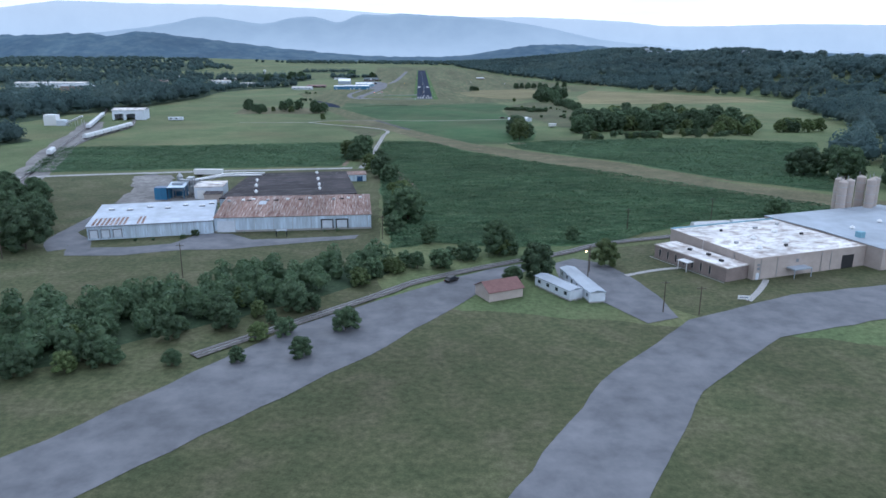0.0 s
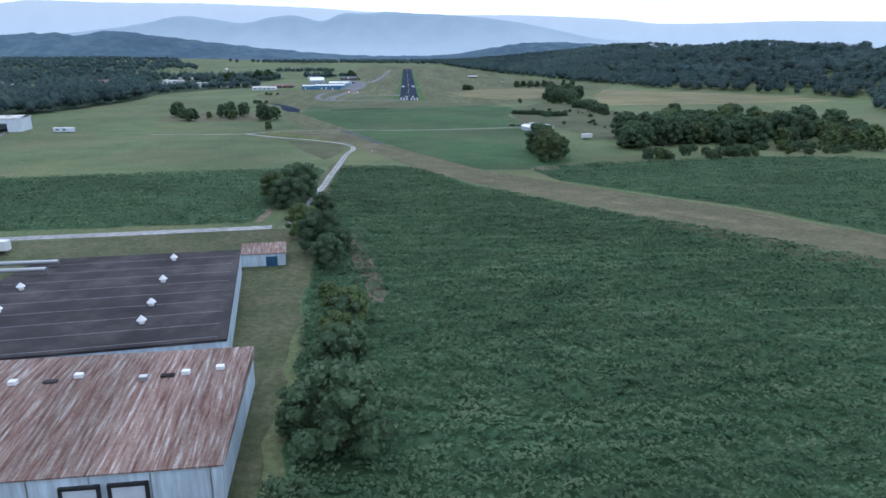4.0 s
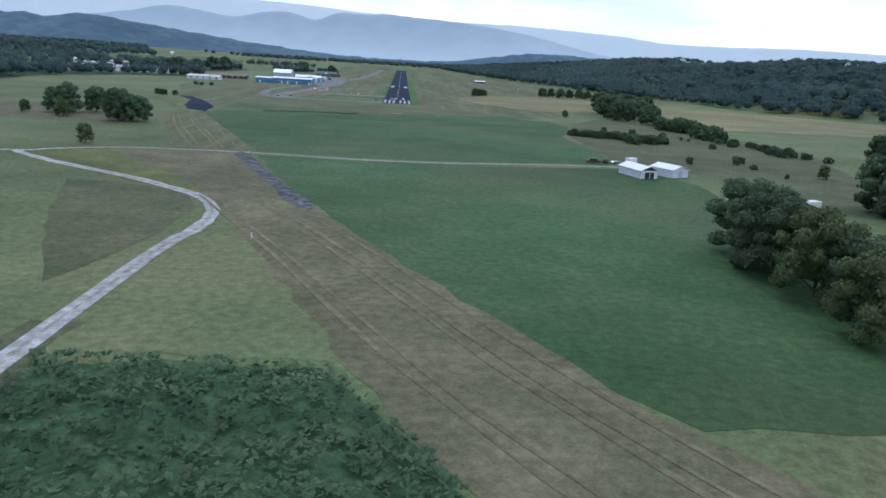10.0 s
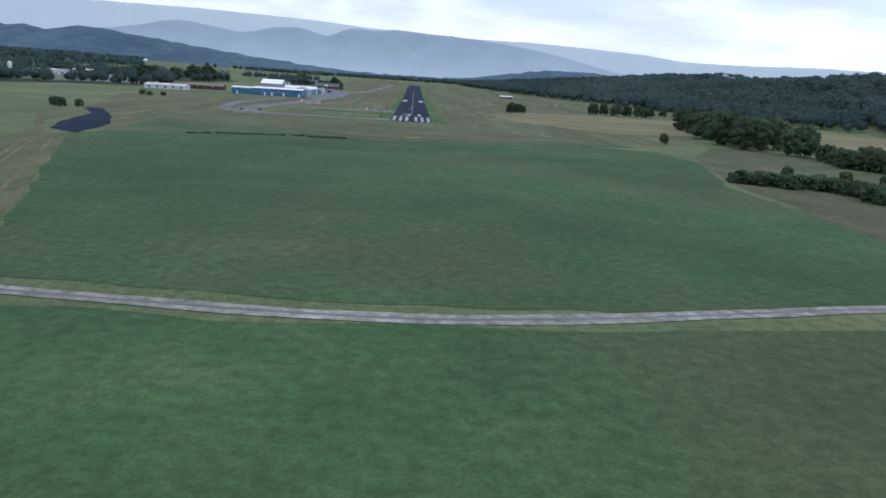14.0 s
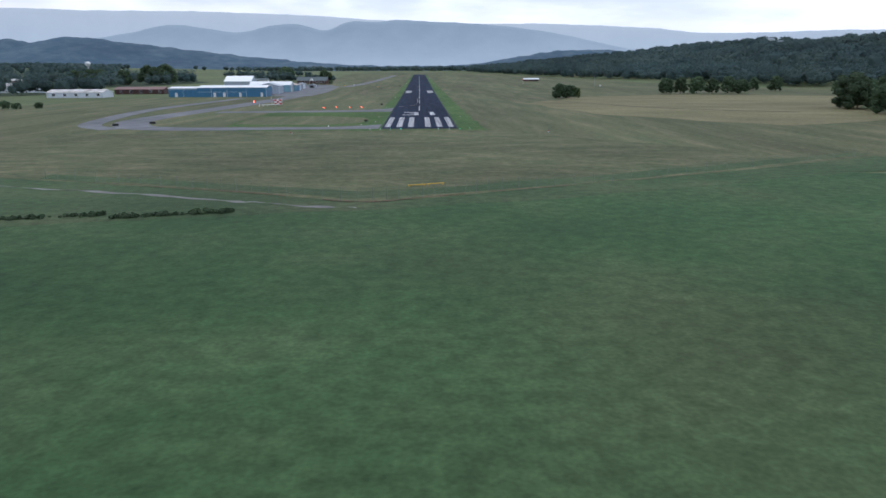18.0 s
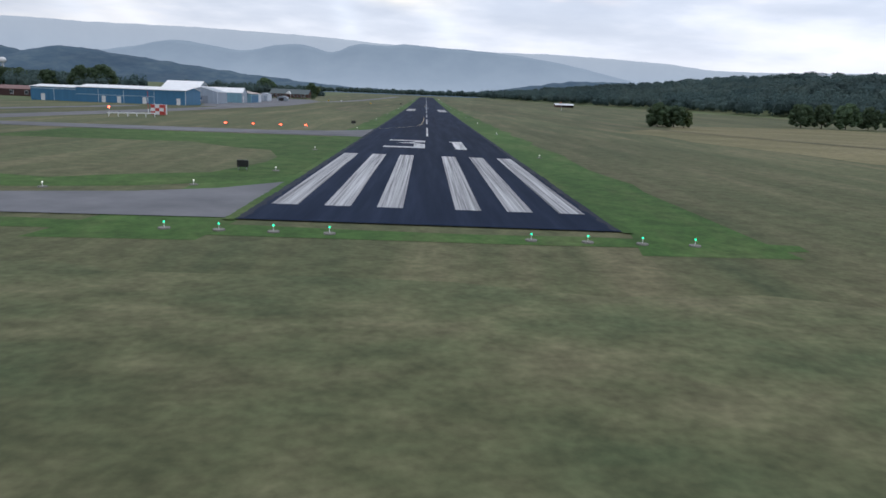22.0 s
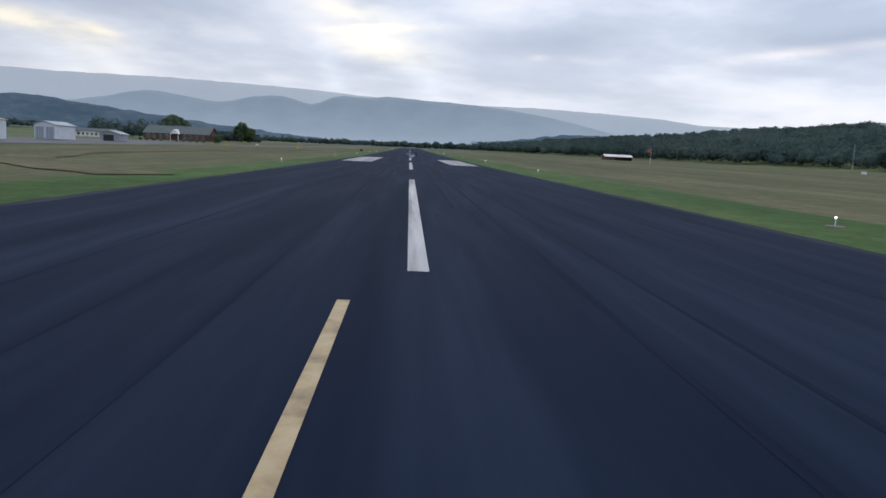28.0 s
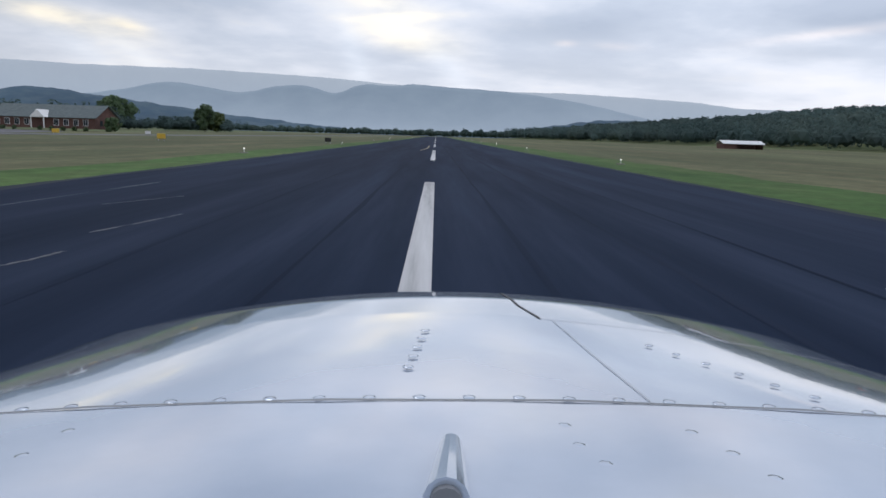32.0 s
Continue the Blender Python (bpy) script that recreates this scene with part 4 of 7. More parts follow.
# ---- trees ----
def leaf_cloud(rnd, centres, count, size, inner=0.70, jitter=0.5):
    """Small leaf clumps, each a bent pair of triangles, over the given round lobes (centre, radius)."""
    vs, fs = [], []
    wsum = sum(r * r for _, r in centres)
    for c, r in centres:
        n = max(6, int(count * r * r / wsum))
        d = rnd.normal(size=(n, 3))
        d /= np.linalg.norm(d, axis=1)[:, None]
        d[:, 2] = np.where(d[:, 2] < -0.45, -d[:, 2], d[:, 2])
        p = np.asarray(c) + d * (r * rnd.uniform(inner, 1.07, size=(n, 1))) * np.array([1, 1, 0.86])
        nrm = d + rnd.normal(scale=jitter, size=(n, 3))
        nrm /= np.linalg.norm(nrm, axis=1)[:, None]
        a = np.cross(nrm, rnd.normal(size=(n, 3)))
        a /= np.linalg.norm(a, axis=1)[:, None] + 1e-9
        b = np.cross(nrm, a)
        s = size * rnd.uniform(0.55, 1.25, size=(n, 1))
        quad = np.stack([p - a * s - b * s * 0.5, p + a * s * 0.2 - b * s * 0.7 - nrm * s * 0.25, p + a * s + b * s * 0.4, p - a * s * 0.3 + b * s * 0.8 + nrm * s * 0.1], 1)
        k = len(vs)
        vs.extend(quad.reshape(-1, 3).tolist())
        fs.extend([(k + 4 * i, k + 4 * i + 1, k + 4 * i + 2, k + 4 * i + 3) for i in range(n)])
    return vs, fs


def cores(lobes, shrink, seed, sub=2):
    """A lumpy solid inside each lobe, so that no light passes straight through a crown."""
    bm = bmesh.new()
    for k, (c, r) in enumerate(lobes):
        got = bmesh.ops.create_icosphere(bm, subdivisions=sub, radius=r * shrink)["verts"]
        for v in got:
            n = noise.noise(v.co * (2.2 / r) + Vector((k * 3.1, seed, 0)))
            v.co = Vector(c) + Vector((v.co.x, v.co.y, v.co.z * 0.86)) * (1 + 0.28 * n)
    bm.verts.ensure_lookup_table()
    vs = [tuple(v.co) for v in bm.verts]
    fs = [tuple(v.index for v in f.verts) for f in bm.faces]
    bm.free()
    return vs, fs


def tree_parts(seed, h, spread, leaves, size, low=0.22, lean=0.0):
    """Meshes of a trunk with limbs and of a crown, for a tree h metres high."""
    rnd = np.random.default_rng(seed)
    bm = bmesh.new()
    top = Vector((lean * h * 0.2, rnd.uniform(-0.03, 0.03) * h, h * 0.62))
    tube(bm, (0, 0, -0.3), (top.x * 0.3, 0, h * low), h * 0.026, h * 0.018, 8)
    tube(bm, (top.x * 0.3, 0, h * low), top, h * 0.018, h * 0.007, 7)
    lobes = [((top.x, top.y, h * 0.82), h * 0.17), ((0, 0, h * 0.58), h * 0.27 * (0.6 + 0.6 * spread)), ((0, 0, h * 0.34), h * 0.26 * (0.6 + 0.6 * spread))]
    n = 24
    for i in range(n):
        a = 2.4 * i + rnd.uniform(-0.4, 0.4)
        z = h * (low + 0.10 + (0.84 - low - 0.10) * (i + 0.5) / n)
        env = math.sqrt(max(0.08, 1 - ((z / h - 0.40) / 0.50) ** 2))
        rad = h * spread * 0.58 * env * rnd.uniform(0.78, 1.08)
        tip = Vector((math.cos(a) * rad, math.sin(a) * rad, z))
        root = Vector((top.x * 0.3, 0, h * rnd.uniform(max(0.02, low * 0.8), 0.5)))
        if i % 2:
            tube(bm, root, root.lerp(tip, 0.85), h * 0.009, h * 0.003, 5, caps=False)
        lobes.append((tuple(tip), h * rnd.uniform(0.09, 0.16) * (0.7 + 0.5 * spread)))
    trunk = bpy.data.meshes.new("trunk")
    bm.to_mesh(trunk)
    bm.free()
    vs, fs = leaf_cloud(rnd, lobes, leaves, size)
    cv, cf = cores(lobes, 0.84, seed, 1)
    k = len(vs)
    crown = bpy.data.meshes.new("crown")
    crown.from_pydata(vs + cv, [], fs + [tuple(i + k for i in f) for f in cf])
    return trunk, crown


TREE_KINDS = []
for seed, h, spread, leaves, size, low, mat in ((11, 16, 0.66, 3600, 0.42, 0.0, "foliage"), (12, 15, 0.76, 3600, 0.42, -0.02, "foliage"), (13, 17, 0.54, 3400, 0.42, 0.0, "foliage"),
                                                (14, 14, 0.68, 3000, 0.40, 0.0, "foliage_light"), (15, 8, 0.85, 1700, 0.30, -0.04, "foliage"), (16, 10, 0.58, 1800, 0.32, 0.0, "foliage_light"), (17, 5, 1.15, 1600, 0.26, -0.12, "foliage")):
    t, c = tree_parts(seed, h, spread, leaves, size, low)
    t.materials.append(M["bark"])
    c.materials.append(M[mat])
    TREE_KINDS.append((h, t, c))
for seed, mat in ((18, "foliage"), (19, "foliage_light")):
    t, c = tree_parts(seed, 16, 0.74, 8500, 0.27, 0.0)
    t.materials.append(M["bark"])
    c.materials.append(M[mat])
    TREE_KINDS.append((16, t, c))
TREE_LABELS = ["broad dark green leafy tree standing in grass", "round dark green leafy tree beside a field", "tall dark leafy tree in a clump",
               "yellowish green leafy tree", "low dense green bush", "young light green tree", "spreading low dark green scrub bush", "big spreading green leafy tree beside a lane", "big yellowish green leafy tree in rough grass"]


def tree(kind, x, y, h, turn=None, group=""):
    h0, t, c = TREE_KINDS[kind]
    rnd = random.Random(f"{x:.1f},{y:.1f}")
    s = h / h0
    ob = thing("bush" if kind in (4, 6) else "tree", at(x, y, None, rnd.uniform(0, 360) if turn is None else turn) @ Matrix.Diagonal((s * rnd.uniform(0.9, 1.15), s * rnd.uniform(0.9, 1.15), s, 1)), TREE_LABELS[kind], "bush" if kind in (4, 6) else "tree", group)
    part("trunk", t, None, ob)
    part("crown", c, None, ob)
    return ob


for row in ((7, -45.5, -566, 15), (8, -54, -570, 12), (7, -47, -580, 12), (2, -32, -606, 11), (8, -36, -624, 11), (7, -29, -642, 13), (0, -13, -748, 15), (2, -25, -658, 10), (3, -18, -697, 8), (0, 28, -823, 11.5), (3, 52, -811, 9.5),
            (0, 19, -797, 13), (2, -5, -782, 8), (4, 48, -779, 6), (0, 19, -831, 6.5), (1, 142, -744, 9), (4, 8, -804, 6.5), (1, -84, -854, 7), (0, -57, -863, 7.5), (1, -42, -851, 8), (3, -26, -830, 6),
            (2, -9, -813, 6), (3, -16, -818, 5.5), (4, -69, -821, 4), (1, -146, -787, 17), (0, -155, -775, 15), (1, -165, -790, 18), (2, -98, -876, 8), (0, -86, -882, 8), (1, -69, -870, 7), (1, -110, -868, 7), (0, -122, -880, 8),
            (1, 209, -639, 17), (0, 221, -660, 20), (2, 235, -682, 22), (1, 250, -665, 21), (0, 225, -640, 18),
            (7, 74, -429, 16), (7, 72, -442, 16), (8, 72, -455, 15.5), (8, 70, -475, 14.5), (7, 76, -463, 13),
            (1, -187, -231, 10.5), (0, -203, -200, 14), (0, -155, -208, 15), (2, -146, -198, 13), (2, -163, -205, 12), (3, -150, -225, 8), (0, -122, -235, 15), (2, -124, -222, 14), (1, -114, -232, 12), (5, -104, -311, 7), (5, -172, -214, 6), (1, -180, -238, 11),
            (4, -162, -45, 4.5), (4, -156, -40, 4.0), (4, -168, -38, 4.5),
            (7, 82, 213, 9.0), (7, 88, 214, 8.0), (8, 92, 215, 6.5), (7, 85, 217, 8.0), (0, 167, 277, 11), (2, 177, 278, 11.5), (1, 188, 278, 12), (0, 199, 279, 11), (2, 210, 279, 12), (1, 220, 281, 10), (2, 251, 330, 10.5), (0, 262, 318, 12),
            (5, 121, -49, 5.4), (4, 157, -31, 4.3), (5, 113, -180, 5), (4, 130, -211, 4.2), (4, 138, -200, 4.6), (5, 126, -188, 5.2), (4, 171, -207, 3.2),
            (5, 159, -311, 5.5), (0, 137, -388, 17), (1, 139, -377, 18), (0, 132, -418, 16), (1, 133, -428, 16), (2, 147, -392, 19), (3, 136, -406, 15), (1, 152, -410, 18), (0, 214, -262, 15), (1, 168, -398, 17), (0, 184, -392, 18), (1, 205, -386, 17)):
    tree(*row)
rt = random.Random(5)


def grove(corners, count, h0, h1, kinds=(0, 1, 2), group="", label=None):
    xs, ys = [c[0] for c in corners], [c[1] for c in corners]
    done = 0
    while done < count:
        x, y = rt.uniform(min(xs), max(xs)), rt.uniform(min(ys), max(ys))
        if inside(x, y, corners):
            tree(rt.choice(kinds), x, y, rt.uniform(h0, h1), group=group)
            done += 1


def inside(x, y, poly):
    hit = False
    for (x0, y0), (x1, y1) in zip(poly, poly[1:] + poly[:1]):
        if (y0 > y) != (y1 > y) and x < (x1 - x0) * (y - y0) / (y1 - y0) + x0:
            hit = not hit
    return hit


grove([(118, -420), (150, -372), (235, -300), (285, -340), (285, -385), (220, -420), (150, -440), (122, -445)], 78, 10, 19, (0, 1, 2, 0, 1, 3), "trees of the copse by the green field")
grove([(240, -438), (272, -450), (335, -430), (362, -382), (290, -368), (246, -398)], 30, 8, 13, (3, 1, 3, 5, 0), "willowy trees at the end of the copse")
grove([(120, -470), (150, -445), (230, -425), (240, -445), (150, -475)], 44, 3.0, 6.5, (4, 4, 5, 6), "bushes before the copse")
grove([(166, -80), (150, -60), (170, 40), (190, 130), (215, 110), (205, 20), (190, -80)], 34, 11, 17, (0, 1, 2), "trees of the hedge by the corn field")
grove([(-69, -821), (-26, -832), (-9, -815), (-5, -795), (-30, -798), (-60, -812)], 12, 2.4, 5.0, (4, 4, 0, 6, 5), "shrubs along the railway")
grove([(86, -180), (90, -191), (124, -209), (130, -196), (110, -188)], 34, 2.6, 4.4, (6, 6, 4), "low scrub belt on rough ground")
grove([(112, -222), (118, -208), (142, -196), (146, -206)], 16, 2.6, 4.6, (6, 4, 6), "scrub bushes on rough ground")
grove([(160, -92), (190, -88), (188, -140), (184, -190), (172, -192), (168, -140)], 46, 4.0, 9.0, (4, 4, 1, 6), "bushes at the end of the hedge")
grove([(168, -192), (184, -190), (190, -248), (178, -244)], 20, 2.4, 4.2, (6, 6, 4), "thinning bushes of the hedge")
grove([(120, -300), (112, -225), (150, -170), (200, -230), (205, -300), (160, -330)], 16, 1.4, 3.2, (6, 6, 4, 5), "scattered scrub bushes on rough ground")
grove([(120, -462), (150, -440), (240, -425), (285, -400), (285, -430), (240, -455), (150, -475)], 26, 3.0, 5.0, (6, 6, 5), "low scrub before the copse")
grove([(-20, -848), (-50, -838), (-80, -836), (-110, -850), (-150, -880), (-60, -900), (-30, -880)], 30, 3.5, 7, (0, 1, 4, 3), "trees along the stream")
grove([(-174, -755), (-163, -738), (-190, -672), (-222, -672), (-215, -750)], 22, 7, 13, (0, 1, 2), "trees west of the yard")
grove([(-30, -815), (20, -790), (26, -800), (0, -812), (-22, -830)], 14, 3.5, 7, (4, 5, 4), "bushes along the railway")
grove([(-150, -800), (-145, -770), (-175, -720), (-210, -740), (-210, -830)], 18, 10, 17, (0, 1, 2), "trees west of the warehouse")
grove([(-19, -770), (-10, -765), (-13, -700), (-22, -640), (-29, -628), (-27, -650), (-21, -700)], 14, 4, 10, (0, 3, 4), "trees between warehouse and weed field")


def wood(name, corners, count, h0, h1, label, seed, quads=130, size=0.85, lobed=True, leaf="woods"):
    """Many tree crowns of one wood, as one mass of leaf clumps."""
    rnd = np.random.default_rng(seed)
    xs, ys = [c[0] for c in corners], [c[1] for c in corners]
    vs, fs, done = [], [], 0
    while done < count:
        x, y = rnd.uniform(min(xs), max(xs)), rnd.uniform(min(ys), max(ys))
        if not inside(x, y, corners):
            continue
        h = rnd.uniform(h0, h1)
        z = gz(x, y)
        a_ = rnd.uniform(0, 6.28)
        if lobed:
            sp = h * rnd.uniform(0.16, 0.26)
            lobes = [((x, y, z + h * 0.74), h * 0.25), ((x + sp * math.cos(a_), y + sp * math.sin(a_), z + h * 0.50), h * 0.28), ((x - sp * math.cos(a_), y - sp * math.sin(a_), z + h * 0.40), h * 0.32), ((x, y, z + h * 0.22), h * 0.30)]
        else:
            lobes = [((x, y, z + h * 0.55), h * rnd.uniform(0.38, 0.52))]
        for a, b in (leaf_cloud(rnd, lobes, quads, size * h / 15, 0.86, 0.35), cores([((x, y, z + h * 0.42), h * 0.36)] if lobed else lobes, 0.94, x + y, 1)):
            k = len(vs)
            vs.extend(a)
            fs.extend([tuple(i + k for i in f) for f in b])
        done += 1
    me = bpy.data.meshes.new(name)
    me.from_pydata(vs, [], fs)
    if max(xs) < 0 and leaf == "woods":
        sheet("wood_floor", corners, M["wood_floor"], "ground of a wood, darkened with painted shade", "ground", lift=0.098, soften=2.0)
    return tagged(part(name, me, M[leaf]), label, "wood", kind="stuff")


wood("thicket", [(-150, -868), (-118, -855), (-97, -847), (-79, -839), (-68, -827), (-57, -819), (-41, -813), (-27, -807), (-9, -798), (-26, -827), (-46, -846), (-71, -864), (-90, -882), (-118, -902), (-155, -902)], 230, 4.5, 9.0, "dense dark green thicket along the railway", 35, 420, 0.75, True, "foliage")
ridge_edge = [(x + 6, y) for x, y in zip(EDGE_X, EDGE_Y) if y >= -100]
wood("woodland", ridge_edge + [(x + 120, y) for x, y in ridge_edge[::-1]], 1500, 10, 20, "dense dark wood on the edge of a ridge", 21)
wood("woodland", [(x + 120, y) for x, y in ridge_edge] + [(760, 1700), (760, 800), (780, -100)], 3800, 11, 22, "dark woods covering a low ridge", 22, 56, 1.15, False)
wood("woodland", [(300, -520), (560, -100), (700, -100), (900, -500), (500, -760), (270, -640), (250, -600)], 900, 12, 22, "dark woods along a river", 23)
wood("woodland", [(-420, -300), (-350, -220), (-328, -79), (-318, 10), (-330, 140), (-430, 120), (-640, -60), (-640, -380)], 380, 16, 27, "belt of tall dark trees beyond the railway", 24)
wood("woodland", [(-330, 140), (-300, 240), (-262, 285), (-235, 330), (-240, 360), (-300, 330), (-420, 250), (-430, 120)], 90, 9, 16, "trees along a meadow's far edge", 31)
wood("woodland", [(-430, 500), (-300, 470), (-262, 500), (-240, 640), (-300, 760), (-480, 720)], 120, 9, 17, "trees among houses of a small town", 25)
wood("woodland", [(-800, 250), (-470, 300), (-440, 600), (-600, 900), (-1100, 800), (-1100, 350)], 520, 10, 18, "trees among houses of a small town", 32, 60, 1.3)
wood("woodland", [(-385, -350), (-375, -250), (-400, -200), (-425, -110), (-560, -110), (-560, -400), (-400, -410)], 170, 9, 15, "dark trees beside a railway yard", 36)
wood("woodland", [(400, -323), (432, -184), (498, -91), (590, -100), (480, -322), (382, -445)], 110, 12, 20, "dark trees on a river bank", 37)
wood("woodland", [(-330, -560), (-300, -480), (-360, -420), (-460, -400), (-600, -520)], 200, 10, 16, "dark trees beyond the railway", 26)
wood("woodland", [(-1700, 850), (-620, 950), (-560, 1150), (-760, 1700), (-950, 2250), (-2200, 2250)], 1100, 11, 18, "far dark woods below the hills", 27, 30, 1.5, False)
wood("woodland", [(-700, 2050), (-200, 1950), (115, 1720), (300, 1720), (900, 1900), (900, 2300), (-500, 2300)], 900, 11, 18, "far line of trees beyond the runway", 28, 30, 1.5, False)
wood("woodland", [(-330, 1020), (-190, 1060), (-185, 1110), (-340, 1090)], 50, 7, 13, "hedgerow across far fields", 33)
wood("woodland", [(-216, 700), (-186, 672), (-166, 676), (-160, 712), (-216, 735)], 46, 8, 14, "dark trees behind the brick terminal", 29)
wood("woodland", [(-144, 722), (-110, 730), (-108, 744), (-144, 742)], 60, 5.5, 8.5, "dark clipped shrubs beyond the apron", 30, 120, 0.9)
wood("woodland", [(-166, 722), (-150, 724), (-150, 738), (-166, 738)], 16, 5, 7.5, "dark shrubs beside the terminal", 34, 120, 0.9)

# ---- weeds ----
for key, poly in WEEDS:
    rnd = np.random.default_rng(40 + len(poly))
    xs, ys = [c[0] for c in poly], [c[1] for c in poly]
    area = (max(xs) - min(xs)) * (max(ys) - min(ys))
    n = int(area * (1.35 if key == "middle" else 0.75))
    px_, py_ = rnd.uniform(min(xs), max(xs), n), rnd.uniform(min(ys), max(ys), n)
    keep = np.array([inside(a, b, poly) for a, b in zip(px_, py_)])
    px_, py_ = px_[keep], py_[keep]
    n = len(px_)
    tall = np.array([0.80 + 0.3 * noise.noise((a * 0.06, b * 0.06, 2.0)) + 0.55 * noise.noise((a * 0.12, b * 0.32, 5.0)) for a, b in zip(px_, py_)]).clip(0.25)
    vs, fs = [], []
    for rep in range(3):
        ang = rnd.uniform(0, 2 * np.pi, n)
        r, zt = rnd.uniform(0.28, 0.62, n), tall * rnd.uniform(0.75, 1.15, n)
        dx, dy = np.cos(ang), np.sin(ang)
        ox, oy = px_ + rnd.uniform(-0.4, 0.4, n), py_ + rnd.uniform(-0.4, 0.4, n)
        quad = np.stack([np.stack([ox - dy * r * 0.3, oy + dx * r * 0.3, zt * 0.62], 1), np.stack([ox + dy * r * 0.3, oy - dx * r * 0.3, zt * 0.58], 1),
                         np.stack([ox + dx * r + dy * r * 0.6, oy + dy * r - dx * r * 0.6, zt], 1), np.stack([ox + dx * r - dy * r * 0.6, oy + dy * r + dx * r * 0.6, zt * 0.9], 1)], 1)
        k = len(vs)
        vs.extend(quad.reshape(-1, 3).tolist())
        fs.extend([(k + 4 * i, k + 4 * i + 1, k + 4 * i + 2, k + 4 * i + 3) for i in range(n)])
    me = bpy.data.meshes.new("weeds")
    me.from_pydata(vs, [], fs)
    tagged(part("weeds", me, M["crop"]), "dense tall dark green leafy weeds", "weeds", kind="stuff")

# ---- buildings ----
def gabled(name, m, w, d, h, rise, walls, roof, label, category="building", over=0.4, along="y", bays=(), group=""):
    """A house with a pitched roof, standing with its front at y = 0; the ridge runs along y or x. bays: (x0, x1, z0, z1, material, name) on the front."""
    ob = thing(name, m, label, category, group)
    if along == "y":
        part("wall", prism([(-w / 2, 0), (w / 2, 0), (w / 2, h), (0, h + rise), (-w / 2, h)], 0, d), walls, ob)
        for s in (-1, 1):
            e = h - rise * over / (w / 2)
            part("roof", prism([(0, h + rise + 0.02), (s * (w / 2 + over), e + 0.02), (s * (w / 2 + over), e + 0.17), (0, h + rise + 0.17)], -over, d + over), roof, ob)
    else:
        bm = prism([(0, 0), (d, 0), (d, h), (d / 2, h + rise), (0, h)], -w / 2, w / 2)
        bmesh.ops.transform(bm, matrix=Matrix(((0, 1, 0, 0), (1, 0, 0, 0), (0, 0, 1, 0), (0, 0, 0, 1))), verts=bm.verts)
        bmesh.ops.recalc_face_normals(bm, faces=bm.faces)
        part("wall", bm, walls, ob)
        for s in (0, 1):
            e = h - rise * over / (d / 2)
            ey = -over if s == 0 else d + over
            bm = prism([(d / 2, h + rise + 0.02), (ey, e + 0.02), (ey, e + 0.17), (d / 2, h + rise + 0.17)], -w / 2 - over, w / 2 + over)
            bmesh.ops.transform(bm, matrix=Matrix(((0, 1, 0, 0), (1, 0, 0, 0), (0, 0, 1, 0), (0, 0, 0, 1))), verts=bm.verts)
            bmesh.ops.recalc_face_normals(bm, faces=bm.faces)
            part("roof", bm, roof, ob)
    for x0, x1, z0, z1, mt, nm in bays:
        if nm == "window":
            win = part("window", boxes((x0 - 0.1, -0.08, z0 - 0.1, x1 + 0.1, 0.05, z1 + 0.1)), M["white"], ob, "white-framed window")
            part("pane", boxes((x0, -0.10, z0, (x0 + x1) / 2 - 0.04, -0.081, z1)), mt, win)
            part("pane", boxes(((x0 + x1) / 2 + 0.04, -0.10, z0, x1, -0.081, z1)), mt, win)
        else:
            leaf = part(nm, boxes((x0, -0.06, z0, x1, 0.05, z1)), mt, ob)
            if nm in ("hangar_door", "door") and mt is not M["dark"]:
                for k in range(1, 4):
                    xs = x0 + (x1 - x0) * k / 4
                    part("door_joint", boxes((xs - 0.04, -0.075, z0, xs + 0.04, -0.061, z1)), M["seam"], leaf)
    return ob


# the old warehouse: a rusty-roofed hall, a tarred hall behind it, a pale wing
wh = thing("warehouse", pose(-86.5, -765, -0.1, 0, 0, 5.2), "long pale blue sheet-metal warehouse with a rusted corrugated roof", "warehouse")
part("wall", boxes((0, 0, 0, 59.5, 34, 5.6)), M["tin_blue"], wh)
part("plinth", boxes((-0.05, -0.08, 0, 59.55, -0.003, 0.7)), M["concrete"], wh)
part("roof", prism_x([(-0.3, 5.6), (34.0, 5.6), (34, 7.1), (24.0, 7.3), (-0.3, 5.8)], -0.3, 59.8), M["roof_rust"], wh)
for x0, x1 in ((40.5, 44.5), (46.2, 50.2)):
    part("loading_door", boxes((x0, -0.22, 1.0, x1, -0.01, 3.9)), M["tin_white"], wh)
    part("dock_frame", boxes((x0 - 0.4, -0.5, 0.8, x0, 0, 4.3), (x1, -0.5, 0.8, x1 + 0.4, 0, 4.3), (x0 - 0.4, -0.5, 3.9, x1 + 0.4, 0, 4.3)), M["dark"], wh)
part("loading_door", boxes((1.0, -0.12, 0.02, 7.6, -0.01, 4.4)), M["tin_white"], wh, "wide white roller door")
for k in range(8):
    part("downpipe", boxes((7.6 + k * 7.2, -0.14, 0.1, 7.75 + k * 7.2, -0.01, 5.5)), M["steel"], wh)
for k, vx in enumerate((1.5, 7, 11, 17, 25, 34, 44, 50, 55)):
    vy = 22.5 + (k % 3) * 1.1
    part("roof_vent", boxes((vx, vy, 7.0, vx + 1.3, vy + 1.0, 7.9), bevel=0.08), M["white"] if k % 3 else M["steel"], wh)
part("roof_patch", prism_x([(17.5, 6.92), (23.0, 7.265), (23.0, 7.285), (17.5, 6.94)], 14.5, 17.5), M["roof_grey"], wh, "newer pale roof sheet")
